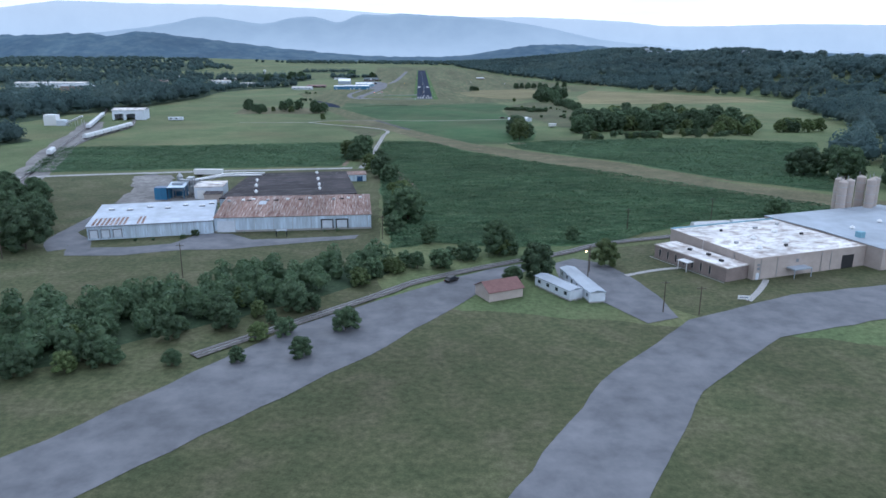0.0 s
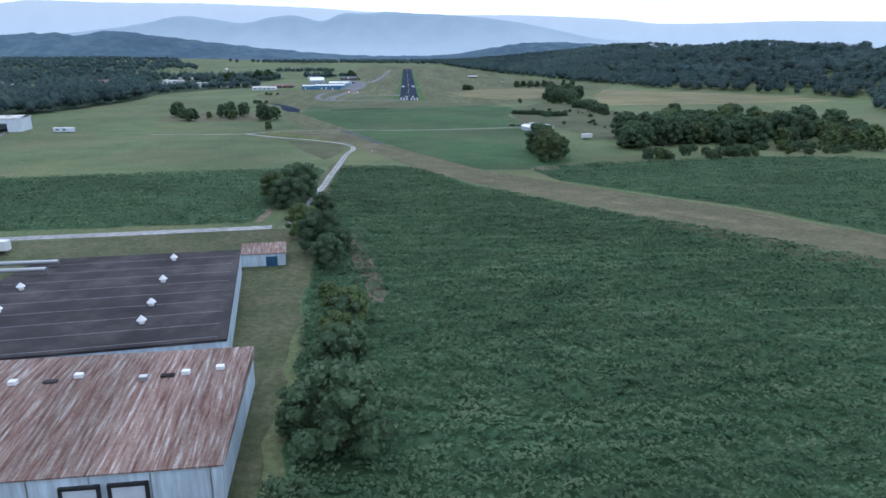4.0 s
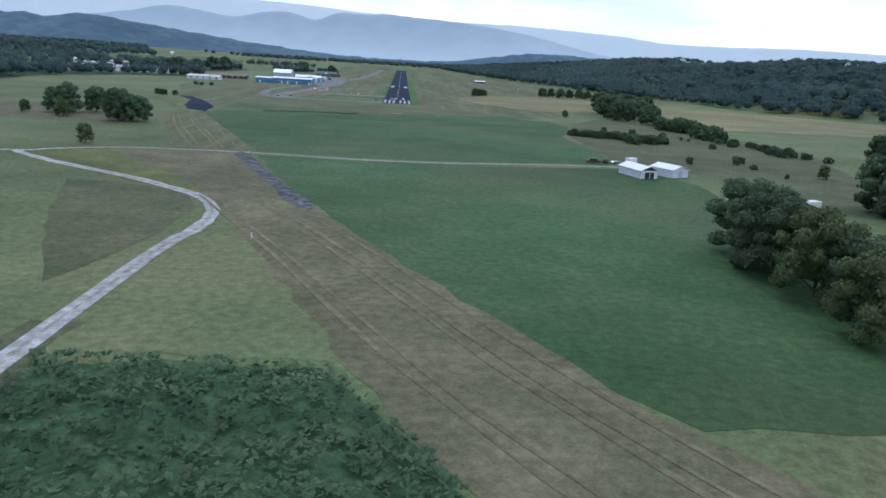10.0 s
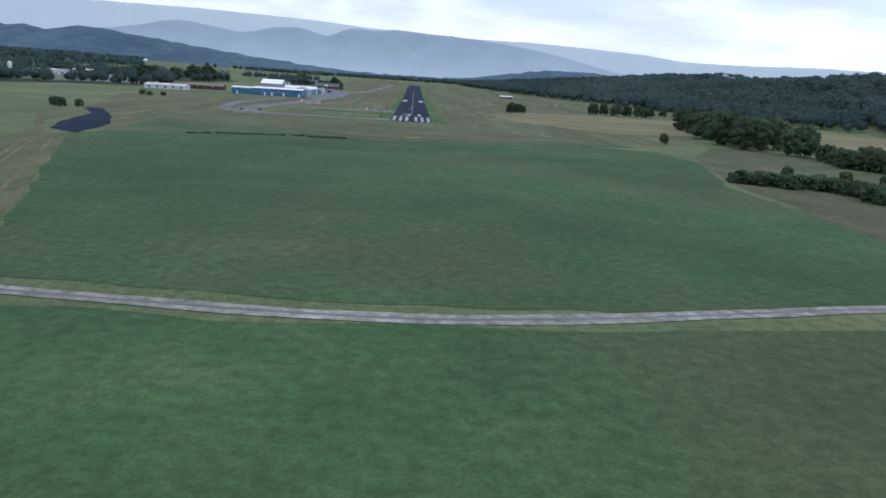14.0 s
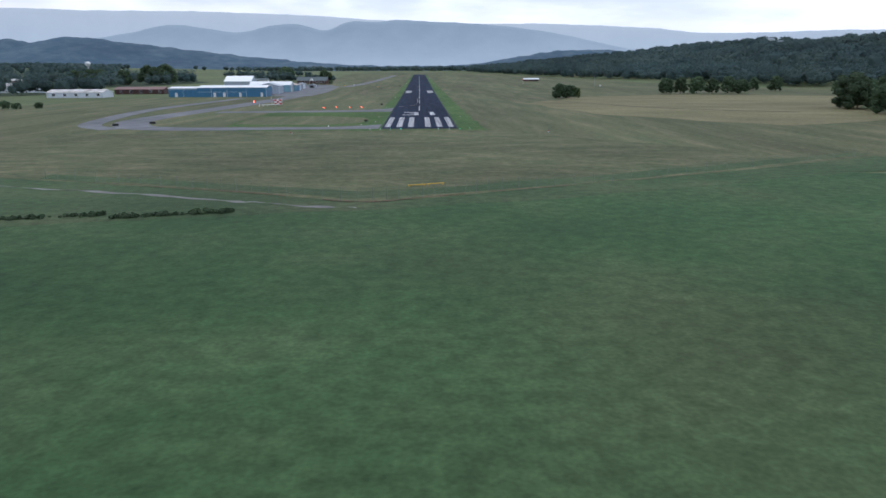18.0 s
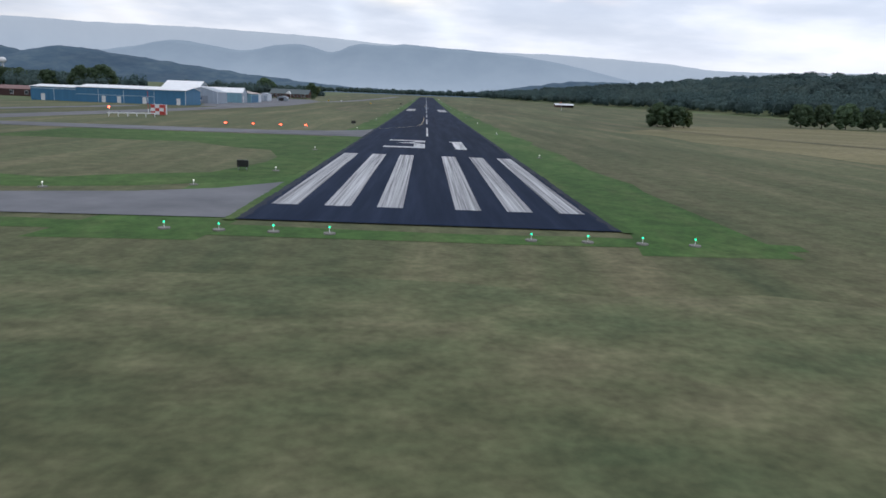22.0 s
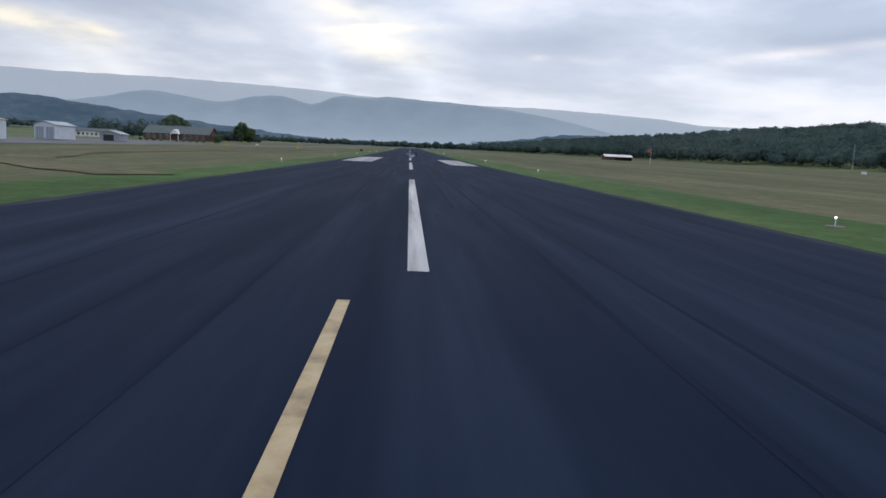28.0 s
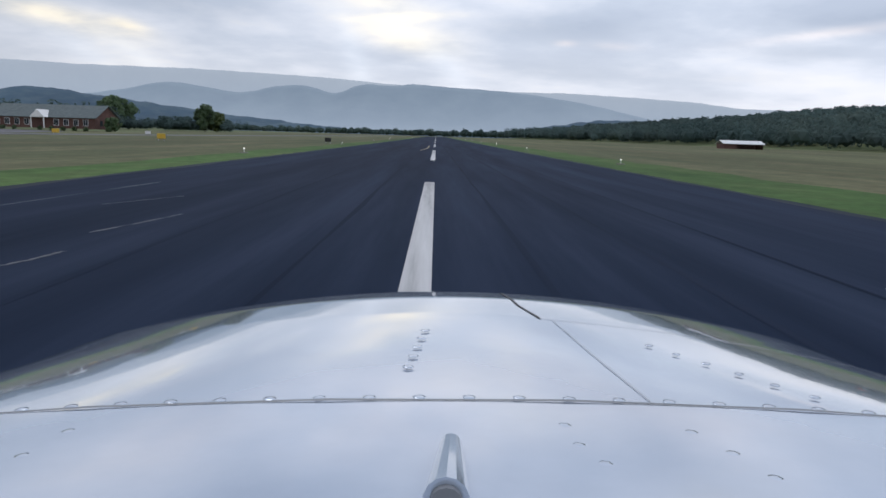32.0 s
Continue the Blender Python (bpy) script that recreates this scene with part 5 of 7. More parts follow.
for vx, vy in ((9, 23.3), (20, 23.0), (30, 23.5), (47, 23.2)):
    part("roof_hatch", boxes((vx, vy, 7.0, vx + 2.0, vy + 0.9, 7.6), bevel=0.06), M["roof_dark"], wh)
bh = thing("warehouse", pose(0, 0, -0.1), "broad windowless warehouse hall with a black tarred flat roof", "warehouse")
DARK_HALL = [(-93.4, -731.0), (-36.0, -720.6), (-46.5, -662.0), (-93.6, -668.4)]


def block(corners, z0, z1, grow=0.0):
    mid = sum((Vector(c) for c in corners), Vector((0, 0))) / len(corners)
    pts = [Vector(c) + (Vector(c) - mid).normalized() * grow for c in corners]
    bm = bmesh.new()
    lo, hi = ([bm.verts.new((p.x, p.y, z)) for p in pts] for z in (z0, z1))
    bm.faces.new(lo[::-1])
    bm.faces.new(hi)
    for i in range(len(pts)):
        j = (i + 1) % len(pts)
        bm.faces.new((lo[i], lo[j], hi[j], hi[i]))
    return bm


part("wall", block(DARK_HALL, 0, 6.0), M["tin_blue"], bh)
part("roof", block(DARK_HALL, 6.0, 6.5, 0.25), M["roof_dark"], bh)
for k in range(9):
    p, q = Vector(DARK_HALL[0]).lerp(Vector(DARK_HALL[3]), k / 9), Vector(DARK_HALL[1]).lerp(Vector(DARK_HALL[2]), k / 9)
    c, d = p.lerp(q, 0.03 + 0.02 * (k % 3)), p.lerp(q, 0.97)
    bm = bmesh.new()
    bm.faces.new([bm.verts.new((v.x, v.y + o, 6.506)) for v, o in ((c, 1.2), (d, 1.2), (d, 1.32), (c, 1.32))])
    part("roof_seam", bm, M["seam"], bh)
for x, y in ((-60.4, -670.5), (-57.5, -687.5), (-54.9, -702.7), (-53.4, -712.5), (-86.1, -691.2), (-83.5, -705.0), (-80.4, -719.6)):
    bm = bmesh.new()
    tube(bm, (x, y, 6.4), (x, y, 7.2), 0.55, 0.45, 10)
    tube(bm, (x, y, 7.2), (x, y, 8.1), 0.95, 0.1, 10)
    part("roof_vent", bm, M["white"], bh)
for y in (46, 52):
    bm = bmesh.new()
    tube(bm, (-121, y - 732, 5.0), (-105, y - 727, 7.4), 0.55, n=10)
    tube(bm, (-105, y - 727, 7.4), (-86, y - 726, 7.6), 0.55, n=10)
    part("duct", bm, M["steel"], bh)
wing = thing("warehouse_wing", pose(-129.5, -776, -0.1, 0, 0, 12.5), "low pale grey warehouse wing with a shallow metal roof", "warehouse")
part("wall", boxes((0, 0, 0, 44, 32, 5.0)), M["tin_blue"], wing)
part("roof", prism_x([(-0.4, 5.0), (32.2, 6.5), (32.2, 6.72), (-0.4, 5.22)], -0.4, 44.2), M["wing_roof"], wing)
part("fascia", boxes((-0.42, -0.46, 4.92, 44.2, -0.401, 5.24)), M["seam"], wing)
for x0 in (0.9, 4.9, 9.0):
    part("loading_door", boxes((x0, -0.14, 0.9, x0 + 2.6, -0.03, 3.6)), M["tin_white"], wing, "white roller door")
    part("dock_frame", boxes((x0 - 0.3, -0.4, 0.7, x0, 0, 3.9), (x0 + 2.6, -0.4, 0.7, x0 + 2.9, 0, 3.9), (x0, -0.4, 3.6, x0 + 2.6, 0, 3.9)), M["seam"], wing)
for x0, y0 in ((4, 22), (11, 20.5), (18, 23.5), (25, 20.8), (31.5, 24), (38, 21.5), (41.5, 25)):
    zt = 5.22 + 1.5 * y0 / 32.6
    part("roof_light_rim", boxes((x0 - 0.15, y0 - 0.15, zt - 0.1, x0 + 1.95, y0 + 1.35, zt + 0.40)), M["seam"], wing)
    part("roof_light", boxes((x0, y0, zt + 0.3, x0 + 1.8, y0 + 1.2, zt + 0.62), bevel=0.1), M["white"], wing, "white domed roof light")
for k in (0, 1, 2, 3, 4, 5, 6, 7, 10, 11):
    part("rusty_roof_sheet", prism_x([(0.3, 5.255), (10.5, 5.724), (10.5, 5.744), (0.3, 5.275)], 1.4 + k * 1.55, 2.3 + k * 1.55), M["roof_rust"], wing)
for k in range(10):
    part("wall_seam", boxes((4.2 + k * 4.1, -0.05, 0.1, 4.28 + k * 4.1, -0.004, 4.9)), M["seam"], wing)
shed = thing("shed", pose(-48, -656, -0.1, 0, 0, 8), "small pale shed with a rusty roof at the warehouse's end", "shed")
part("wall", boxes((0, 0, 0, 11.5, 11, 3.4)), M["tin_blue"], shed)
part("roof", boxes((-0.3, -0.3, 3.4, 11.8, 11.3, 3.6)), M["roof_rust"], shed)
part("shed_door", boxes((6.5, -0.08, 0, 9.5, -0.005, 2.6)), M["navy"], shed)
plant = thing("dust_plant", pose(-131, -703, -0.1, 0, 0, 4), "cluster of grey ducts, hoppers and a blue bin behind the warehouse", "machinery")
part("bin", boxes((0, 0, 0, 5.5, 5, 5.6)), M["navy"], plant, "blue ribbed steel bin")
part("hopper", boxes((7, 4, 3.2, 12, 9, 7.0)), M["roof_grey"], plant)
for x, y in ((7, 4), (11.6, 4), (7, 8.6), (11.6, 8.6)):
    part("hopper_leg", boxes((x, y, 0, x + 0.4, y + 0.4, 3.2)), M["steel"], plant)
part("filter", boxes((12.5, 10, 2, 15.5, 14, 8.5)), M["steel"], plant)
bm = bmesh.new()
tube(bm, (9, 12, 0), (9, 12, 9), 1.4, n=14)
tube(bm, (9, 12, 9), (9, 12, 10.4), 1.4, 0.3, 14)
part("cyclone", bm, M["steel"], plant)
for k in range(4):
    bm = bmesh.new()
    tube(bm, (10 + k * 2.2, 7 + k * 2, 8.2 - k * 0.4), (17 + k * 2.0, 12 + k * 3, 6.6), 0.4, n=8)
    part("duct", bm, M["steel"], plant)
part("bin", boxes((0, -0.2, 0, 5.5, -0.05, 5.4), (2.7, -0.3, 0, 2.9, -0.2, 5.4), (0, -0.3, 2.6, 5.5, -0.2, 2.8)), M["hangar_blue"], plant, "blue ribbed front of a bin")
part("truck_bay", boxes((6.0, 1.0, 5.0, 13.0, 9.0, 5.4), (6.0, 1.0, 0, 6.3, 9.0, 5.0), (12.7, 1.0, 0, 13.0, 1.3, 5.0), (6.0, 8.7, 0, 13.0, 9.0, 5.0)), M["hangar_blue"], plant, "open blue loading bay")
part("bay_roof", prism_x([(0.6, 5.41), (9.3, 6.6), (9.3, 6.8), (0.6, 5.6)], 5.6, 13.4), M["tin_blue"], plant)
for k in range(3):
    bm = bmesh.new()
    tube(bm, (15.5 + k * 1.6, 5 + k, 2.4), (15.5 + k * 1.6, 5 + k, 5.4), 0.9, n=12)
    tube(bm, (15.5 + k * 1.6, 5 + k, 0.9), (15.5 + k * 1.6, 5 + k, 2.4), 0.15, 0.9, 12)
    part("small_hopper", bm, M["steel"], plant)
for k in range(6):
    bm = bmesh.new()
    tube(bm, (13.5 + k * 0.9, 3 + k * 1.7, 0), (14.2 + k * 0.8, 4 + k * 1.6, 8.4 - 0.5 * (k % 3)), 0.12, n=6)
    part("brace", bm, M["wood_pole"] if k % 2 else M["steel"], plant)
part("walkway", boxes((12.8, 9.2, 6.0, 19.5, 10.2, 6.15), (12.8, 9.2, 6.9, 19.5, 9.25, 6.95)), M["steel"], plant, "steel walkway with a rail")
part("platform_roof", prism_x([(10.5, 4.0), (14.5, 4.8), (14.5, 4.95), (10.5, 4.15)], 13.4, 18.6), M["roof_grey"], plant)
hut = thing("plant_house", pose(-113, -702, -0.1, 0, 0, 6), "white flat-roofed plant house beside the warehouse", "building")
part("wall", boxes((0, 0, 0, 13, 15, 5.6)), M["tin_white"], hut)
part("roof", boxes((-0.2, -0.2, 5.6, 13.2, 15.2, 5.9)), M["roof_white"], hut)
part("door", boxes((1.2, -0.08, 0, 4.6, -0.005, 4.2)), M["white"], hut)
part("side_shed", boxes((5.5, -7.0, 0, 13.0, -0.01, 3.6)), M["cream"], hut, "low cream lean-to")
part("side_roof", boxes((5.3, -7.2, 3.61, 13.2, -0.2, 3.8)), M["roof_dark"], hut)
for x, y, h_ in ((-96, -773.5, 1.6), (-92.5, -770, 2.6), (-112, -777, 1.3), (-106, -776, 1.1), (-45, -764.5, 1.0), (-40, -763.5, 1.2), (-75, -767, 0.9)):
    tree(4, x, y, h_, group="shrubs against the warehouse wall")
trl = thing("semi_trailer", pose(-132, -640, -0.1, 0, 0, -2), "long white box trailer parked behind the warehouse", "trailer")
part("box", boxes((0, 0, 1.2, 15.5, 2.5, 4.0), bevel=0.05), M["white"], trl)
part("chassis", boxes((0.5, 0.6, 0.8, 15, 1.9, 1.2)), M["black"], trl)
for x in (2, 3.3, 13):
    for y in (0.05, 2.1):
        bm = bmesh.new()
        tube(bm, (x, y, 0.5), (x, y + 0.35, 0.5), 0.5, n=14)
        part("wheel", bm, M["black"], trl)
sign_box = thing("frame_shelter", pose(-62, -772, -0.1, 0, 0, 5), "small open dark steel frame shelter on the grass", "shelter")
part("roof", boxes((0, 0, 2.2, 4, 1.6, 2.4)), M["roof_grey"], sign_box)
for x, y in ((0, 0), (3.8, 0), (0, 1.4), (3.8, 1.4)):
    part("leg", boxes((x, y, 0, x + 0.2, y + 0.2, 2.2)), M["dark"], sign_box)

# the low factory to the east
fa = thing("factory", pose(71.5, -801.5, -0.1, 0, 0, -65), "low brown-brick factory offices with a white flat roof", "factory")
part("wall", boxes((0, 0, 0, 30.5, 9.5, 4.2)), M["brown_brick"], fa)
part("roof", boxes((-0.2, -0.2, 4.2, 30.7, 9.5, 4.5)), M["roof_white"], fa)
for k in range(7):
    part("window", boxes((2.2 + k * 3.6, -0.05, 0.9, 2.9 + k * 3.6, 0.0, 3.3)), M["glass"], fa)
part("canopy", boxes((13.4, -3.0, 2.8, 17.6, 0, 3.1)), M["white"], fa, "white entrance canopy")
part("canopy_post", boxes((13.6, -2.9, 0, 13.8, -2.7, 2.8), (17.2, -2.9, 0, 17.4, -2.7, 2.8)), M["white"], fa)
part("kerb", boxes((-1.0, -1.1, 0, 31.0, -0.9, 0.18)), M["concrete"], fa)
part("roof_trim", boxes((-0.22, -0.24, 4.18, 30.72, -0.202, 4.55)), M["cream"], fa)
for x, y in ((10, 4.5), (17, 5.5), (24, 3.5)):
    part("roof_unit", boxes((x, y, 4.5, x + 1.3, y + 1.0, 5.2), bevel=0.06), M["dark"], fa)
for k in range(7):
    part("window_surround", boxes((2.05 + k * 3.6, -0.03, 0.7, 2.199 + k * 3.6, 0.0, 3.5), (2.901 + k * 3.6, -0.03, 0.7, 3.05 + k * 3.6, 0.0, 3.5)), M["cream"], fa)
fb = thing("factory", pose(93.6, -827.3, -0.1, 0, 0, 18.5), "big cream windowless factory hall with a stained white roof", "factory")
part("wall", boxes((0, 0, 0, 46, 40, 6.4)), M["cream"], fb)
part("roof", boxes((-0.15, -0.15, 6.4, 46.15, 40.15, 6.75)), M["roof_white"], fb)
for x, y in ((10, 9), (17, 19), (24, 12), (31, 24)):
    bm = bmesh.new()
    tube(bm, (x, y, 6.7), (x, y, 7.2), 0.9, 0.9, 14)
    tube(bm, (x, y, 7.2), (x, y, 8.0), 1.15, 0.3, 14)
    part("roof_vent", bm, M["white"], fb, "white domed roof vent")
for x, y, w_ in ((7, 16, 1.2), (20, 8, 1.0), (28, 30, 1.4), (37, 18, 1.0), (14, 31, 0.9), (40, 32, 1.2)):
    part("roof_unit", boxes((x, y, 6.75, x + w_, y + w_ * 0.8, 7.5), bevel=0.06), M["dark"] if w_ < 1.2 else M["steel"], fb)
part("parapet", boxes((-0.2, -0.2, 6.4, 46.2, 0.05, 6.95), (-0.2, 0.06, 6.4, 0.05, 40.2, 6.95)), M["cream"], fb)
part("dock", boxes((13, -3.4, 2.6, 20, 0, 3.0), (13, -3.4, 0, 13.2, -3.2, 2.6), (19.8, -3.4, 0, 20, -3.2, 2.6)), M["roof_grey"], fb, "grey loading canopy")
for x in (2.5, 9, 27, 31):
    part("downpipe", boxes((x, -0.12, 0.1, x + 0.16, -0.004, 6.3)), M["steel"], fb)
part("loading_door", boxes((36, -0.08, 0, 41, -0.004, 4.4)), M["dark"], fb)
part("door", boxes((1.0, -0.08, 0, 2.2, -0.004, 2.2)), M["tin_white"], fb)
part("wall_vent", boxes((1.2, -0.08, 3.0, 2.2, -0.004, 3.9), (1.2, -0.08, 4.3, 2.2, -0.004, 5.0), (16.5, -0.08, 4.2, 17.6, -0.004, 5.2)), M["seam"], fb)
part("rear_trim", boxes((-0.15, 39.9, 6.75, 46.15, 40.16, 7.15)), M["hangar_teal"], fb, "pale green parapet trim")
for z in range(7):
    part("ladder_rung", boxes((-0.42, 8.0, 4.7 + z * 0.3, -0.2, 8.5, 4.75 + z * 0.3)), M["steel"], fb)
fc = thing("factory", pose(137.3, -812.7, -0.1, 0, 0, 18.5), "wide grey-roofed factory hall beside silos", "factory")
part("wall", boxes((0.05, -6, 0, 60, 44, 7.0)), M["cream"], fc)
part("roof", prism_x([(-6.3, 7.0), (19, 7.5), (44.3, 7.0), (44.3, 7.2), (19, 7.7), (-6.3, 7.2)], -0.2, 60.3), M["roof_grey"], fc)
part("roof_unit", boxes((4, 6, 7.4, 6.2, 8.2, 9.4), bevel=0.08), M["hangar_teal"], fc, "dull green roof unit")
for x, y in ((12, 16), (20, 8), (30, 20)):
    bm = bmesh.new()
    tube(bm, (x, y, 7.3), (x, y, 8.1), 0.7, 0.7, 12)
    tube(bm, (x, y, 8.1), (x, y, 8.8), 1.0, 0.3, 12)
    part("roof_vent", bm, M["white"], fc)
part("dock", boxes((4, -7.6, 0, 16, -6.05, 4.0)), M["dark"], fc)


def silo(x, y, h, r):
    ob = thing("silo", at(x, y), "tall pale cream steel silo beside the factory", "silo", "silos by the factory")
    bm = bmesh.new()
    tube(bm, (0, 0, 0), (0, 0, h), r, n=24)
    tube(bm, (0, 0, h), (0, 0, h + r * 0.45), r, r * 0.15, 24)
    part("shell", bm, M["cream"], ob)
    for k in range(5):
        bm = bmesh.new()
        tube(bm, (0, 0, 2 + k * h / 5.2), (0, 0, 2.2 + k * h / 5.2), r + 0.06, n=24)
        part("hoop", bm, M["steel"], ob)
    part("ladder", boxes((r, -0.25, 0, r + 0.12, -0.2, h + 1), (r, 0.2, 0, r + 0.12, 0.25, h + 1)), M["steel"], ob)
    bm = bmesh.new()
    tube(bm, (-r * 0.6, 0, h), (-r * 0.6, 0, h + 2.2), 0.12, n=6)
    part("vent_pipe", bm, M["steel"], ob)


for k in range(3):
    silo(160.5 + 3.6 * (k % 2) + 1.2 * k, -757 + 3.4 * k, 17.6, 1.75)
    silo(172 + 3.6 * (k % 2), -757 + 3.4 * k, 18.4, 1.75)

for x, y, turn, ln in ((35, -823, -81, 24), (26, -831, -62, 16)):
    mh = thing("mobile_home", pose(x, y, -0.1, 0, 0, turn), "long white mobile home with a pale metal roof", "mobile home", "mobile homes by the railway")
    part("wall", boxes((0, 0, 0.4, ln, 4.6, 3.0)), M["tin_white"], mh)
    part("skirt", boxes((0.1, 0.1, 0, ln - 0.1, 4.5, 0.4)), M["concrete"], mh)
    part("roof", prism_x([(-0.2, 3.0), (2.3, 3.5), (4.8, 3.0), (4.8, 3.12), (2.3, 3.65), (-0.2, 3.12)], -0.2, ln + 0.2), M["roof_grey"], mh)
    for k in range(int(ln / 4)):
        part("window", boxes((1.5 + k * 4, -0.04, 1.4, 2.7 + k * 4, 0.0, 2.4)), M["glass"], mh)
gabled("house", pose(16, -843, -0.1, 0, 0, 25), 11, 8, 2.8, 2.0, M["cream"], M["red_roof"], "small house with a dark red hipped roof", "house", along="x")

# railway with ties and rails
def railway(pts, label):
    bed = tagged(part("railway", ribbon_mesh(pts, 3.6, 0.30, 0.2), M["ballast"]), label, "railway", kind="structure")
    line = smooth_line(pts, 5)
    for off in (-0.72, 0.72):
        bm = bmesh.new()
        prev = None
        for i, p in enumerate(line):
            d = (line[min(i + 1, len(line) - 1)] - line[max(i - 1, 0)]).normalized()
            c = p + Vector((-d.y, d.x)) * off
            ring = [bm.verts.new((c.x - d.y * s, c.y + d.x * s, z)) for s, z in ((-0.04, 0.40), (-0.04, 0.56), (0.04, 0.56), (0.04, 0.40))]
            if prev:
                for k in range(4):
                    bm.faces.new((prev[k], ring[k], ring[(k + 1) % 4], prev[(k + 1) % 4]))
            prev = ring
        part("rail", bm, M["steel"], bed)
    return bed


railway([(-60, -880), (-22, -841), (-9, -827), (11, -813.5), (25, -805.5), (42, -796), (56, -786), (77, -778), (103, -770), (119.5, -766.6), (152.5, -761.5), (240, -750)], "single railway track on grey ballast")
railway([(-205, -700), (-225, -634), (-234, -600), (-263, -515), (-297, -403), (-351, -233), (-400, -108)], "railway siding on grey ballast")
railway([(-225, -634), (-240, -580), (-262, -480), (-266, -385), (-290, -310)], "railway siding on grey ballast")


def rail_car(x, y, turn, ln, label, mat, tank=False):
    ob = thing("rail_car", pose(x, y, 0.55, 0, 0, turn), label, "rail car", "rail cars on the siding")
    if tank:
        bm = bmesh.new()
        tube(bm, (-ln / 2 + 0.6, 0, 2.5), (ln / 2 - 0.6, 0, 2.5), 1.45, n=18)
        part("tank", bm, mat, ob)
    else:
        bm = prism([(-1.5, 1.2), (1.5, 1.2), (1.55, 3.4), (1.0, 4.1), (-1.0, 4.1), (-1.55, 3.4)], -ln / 2 + 0.3, ln / 2 - 0.3)
        bmesh.ops.rotate(bm, verts=bm.verts, cent=(0, 0, 0), matrix=Matrix.Rotation(radians(90), 3, "Z"))
        part("body", bm, mat, ob)
        for k in range(7):
            px0 = -ln / 2 + 1 + k * (ln - 2) / 6
            part("rib", boxes((px0 - 0.06, -1.6, 1.2, px0 + 0.06, 1.6, 3.4)), mat, ob)
        part("roof_walk", boxes((-ln / 2 + 0.6, -0.35, 4.12, ln / 2 - 0.6, 0.35, 4.2)), M["steel"], ob)
    part("frame", boxes((-ln / 2, -1.2, 0.9, ln / 2, 1.2, 1.2)), M["black"], ob)
    for s in (-1, 1):
        for o in (-0.9, 0.9):
            bm = bmesh.new()
            tube(bm, (s * (ln / 2 - 2.2) + o, -0.8, 0.46), (s * (ln / 2 - 2.2) + o, 0.8, 0.46), 0.46, n=12)
            part("wheel_set", bm, M["black"], ob)


for k in range(6):
    rail_car(-263.5 - 0.25 * k, -470 + 16 * k, 90, 15, "dusty white covered hopper rail car", M["railcar"])
for k in range(8):
    rail_car(-295 - 5.1 * k, -398 + 16 * k, 107, 15.4, "dusty white hopper rail car on a siding", M["railcar"])
rail_car(-249, -558, 107, 16, "dark and white hopper car standing alone on the track", M["railcar"])
for x, y in ((103, -770), (119.5, -766.6), (136, -763.8), (152.5, -761.5)):
    rail_car(x, y, 10, 15.6, "pale grey hopper rail car behind the factory", M["railcar"])
dep = thing("loading_shed", pose(-308, -317, -0.1, 0, 0, 8), "tall cream rail loading shed with open bays", "shed")
part("wall", boxes((0, 0, 6, 30, 0.4, 9.5), (0, 0.4, 0, 0.4, 22, 9.5), (29.6, 0.4, 0, 30, 22, 9.5), (0, 21.6, 0, 30, 22, 9.5), (0, 0, 0, 2, 0.4, 6), (10, 0, 0, 13, 0.4, 6), (21, 0, 0, 30, 0.4, 6)), M["tin_white"], dep)
part("roof", prism_x([(-0.5, 9.5), (11, 11), (22.5, 9.5), (22.5, 9.7), (11, 11.2), (-0.5, 9.7)], -0.5, 30.5), M["roof_white"], dep)
cab = thing("site_cabin", at(-254, -318), "long low white site cabin on a meadow", "cabin")
part("wall", boxes((0, 0, 0.3, 14, 3.4, 3.2), bevel=0.05), M["tin_white"], cab)
part("window", boxes((2, -0.04, 1.4, 4, 0, 2.4), (7, -0.04, 1.4, 9, 0, 2.4)), M["glass"], cab)
tp = thing("loading_plant", at(-349, -367), "white silo plant with conveyors beside the siding", "plant")
part("silo_house", boxes((0, 0, 0, 11, 8, 9.5)), M["white"], tp)
part("lower_house", boxes((12, -2, 0, 20, 5, 5)), M["tin_white"], tp)
bm = bmesh.new()
tube(bm, (20, 0, 2), (38, -6, 9), 0.9, n=8)
part("conveyor", bm, M["railcar"], tp)
for x in (24, 30, 36):
    part("trestle", boxes((x, -5, 0, x + 0.3, -4.7, 6), (x, 0, 0, x + 0.3, 0.3, 5)), M["steel"], tp)

# white sheds by the lane
farm = gabled("shed", at(86.5, -331.5, None, 16), 6.6, 13, 2.7, 1.3, M["tin_white"], M["roof_bright"], "white farm shed with a pale metal roof and dark gable", "shed", bays=((-1.6, 0.1, 0, 2.1, M["dark"], "doorway"), (0.4, 1.9, 0, 2.1, M["dark"], "doorway")))
part("gable", prism([(-3.2, 2.72), (3.2, 2.72), (0, 3.92)], -0.05, -0.005), M["dark"], farm, "dark open gable")
gabled("shed", at(99.5, -325.5, None, 28), 7.6, 10, 2.7, 1.2, M["tin_white"], M["roof_bright"], "white farm shed with a pale metal roof", "shed", bays=((-1.2, 1.2, 0, 2.2, M["tin_blue"], "door"),))


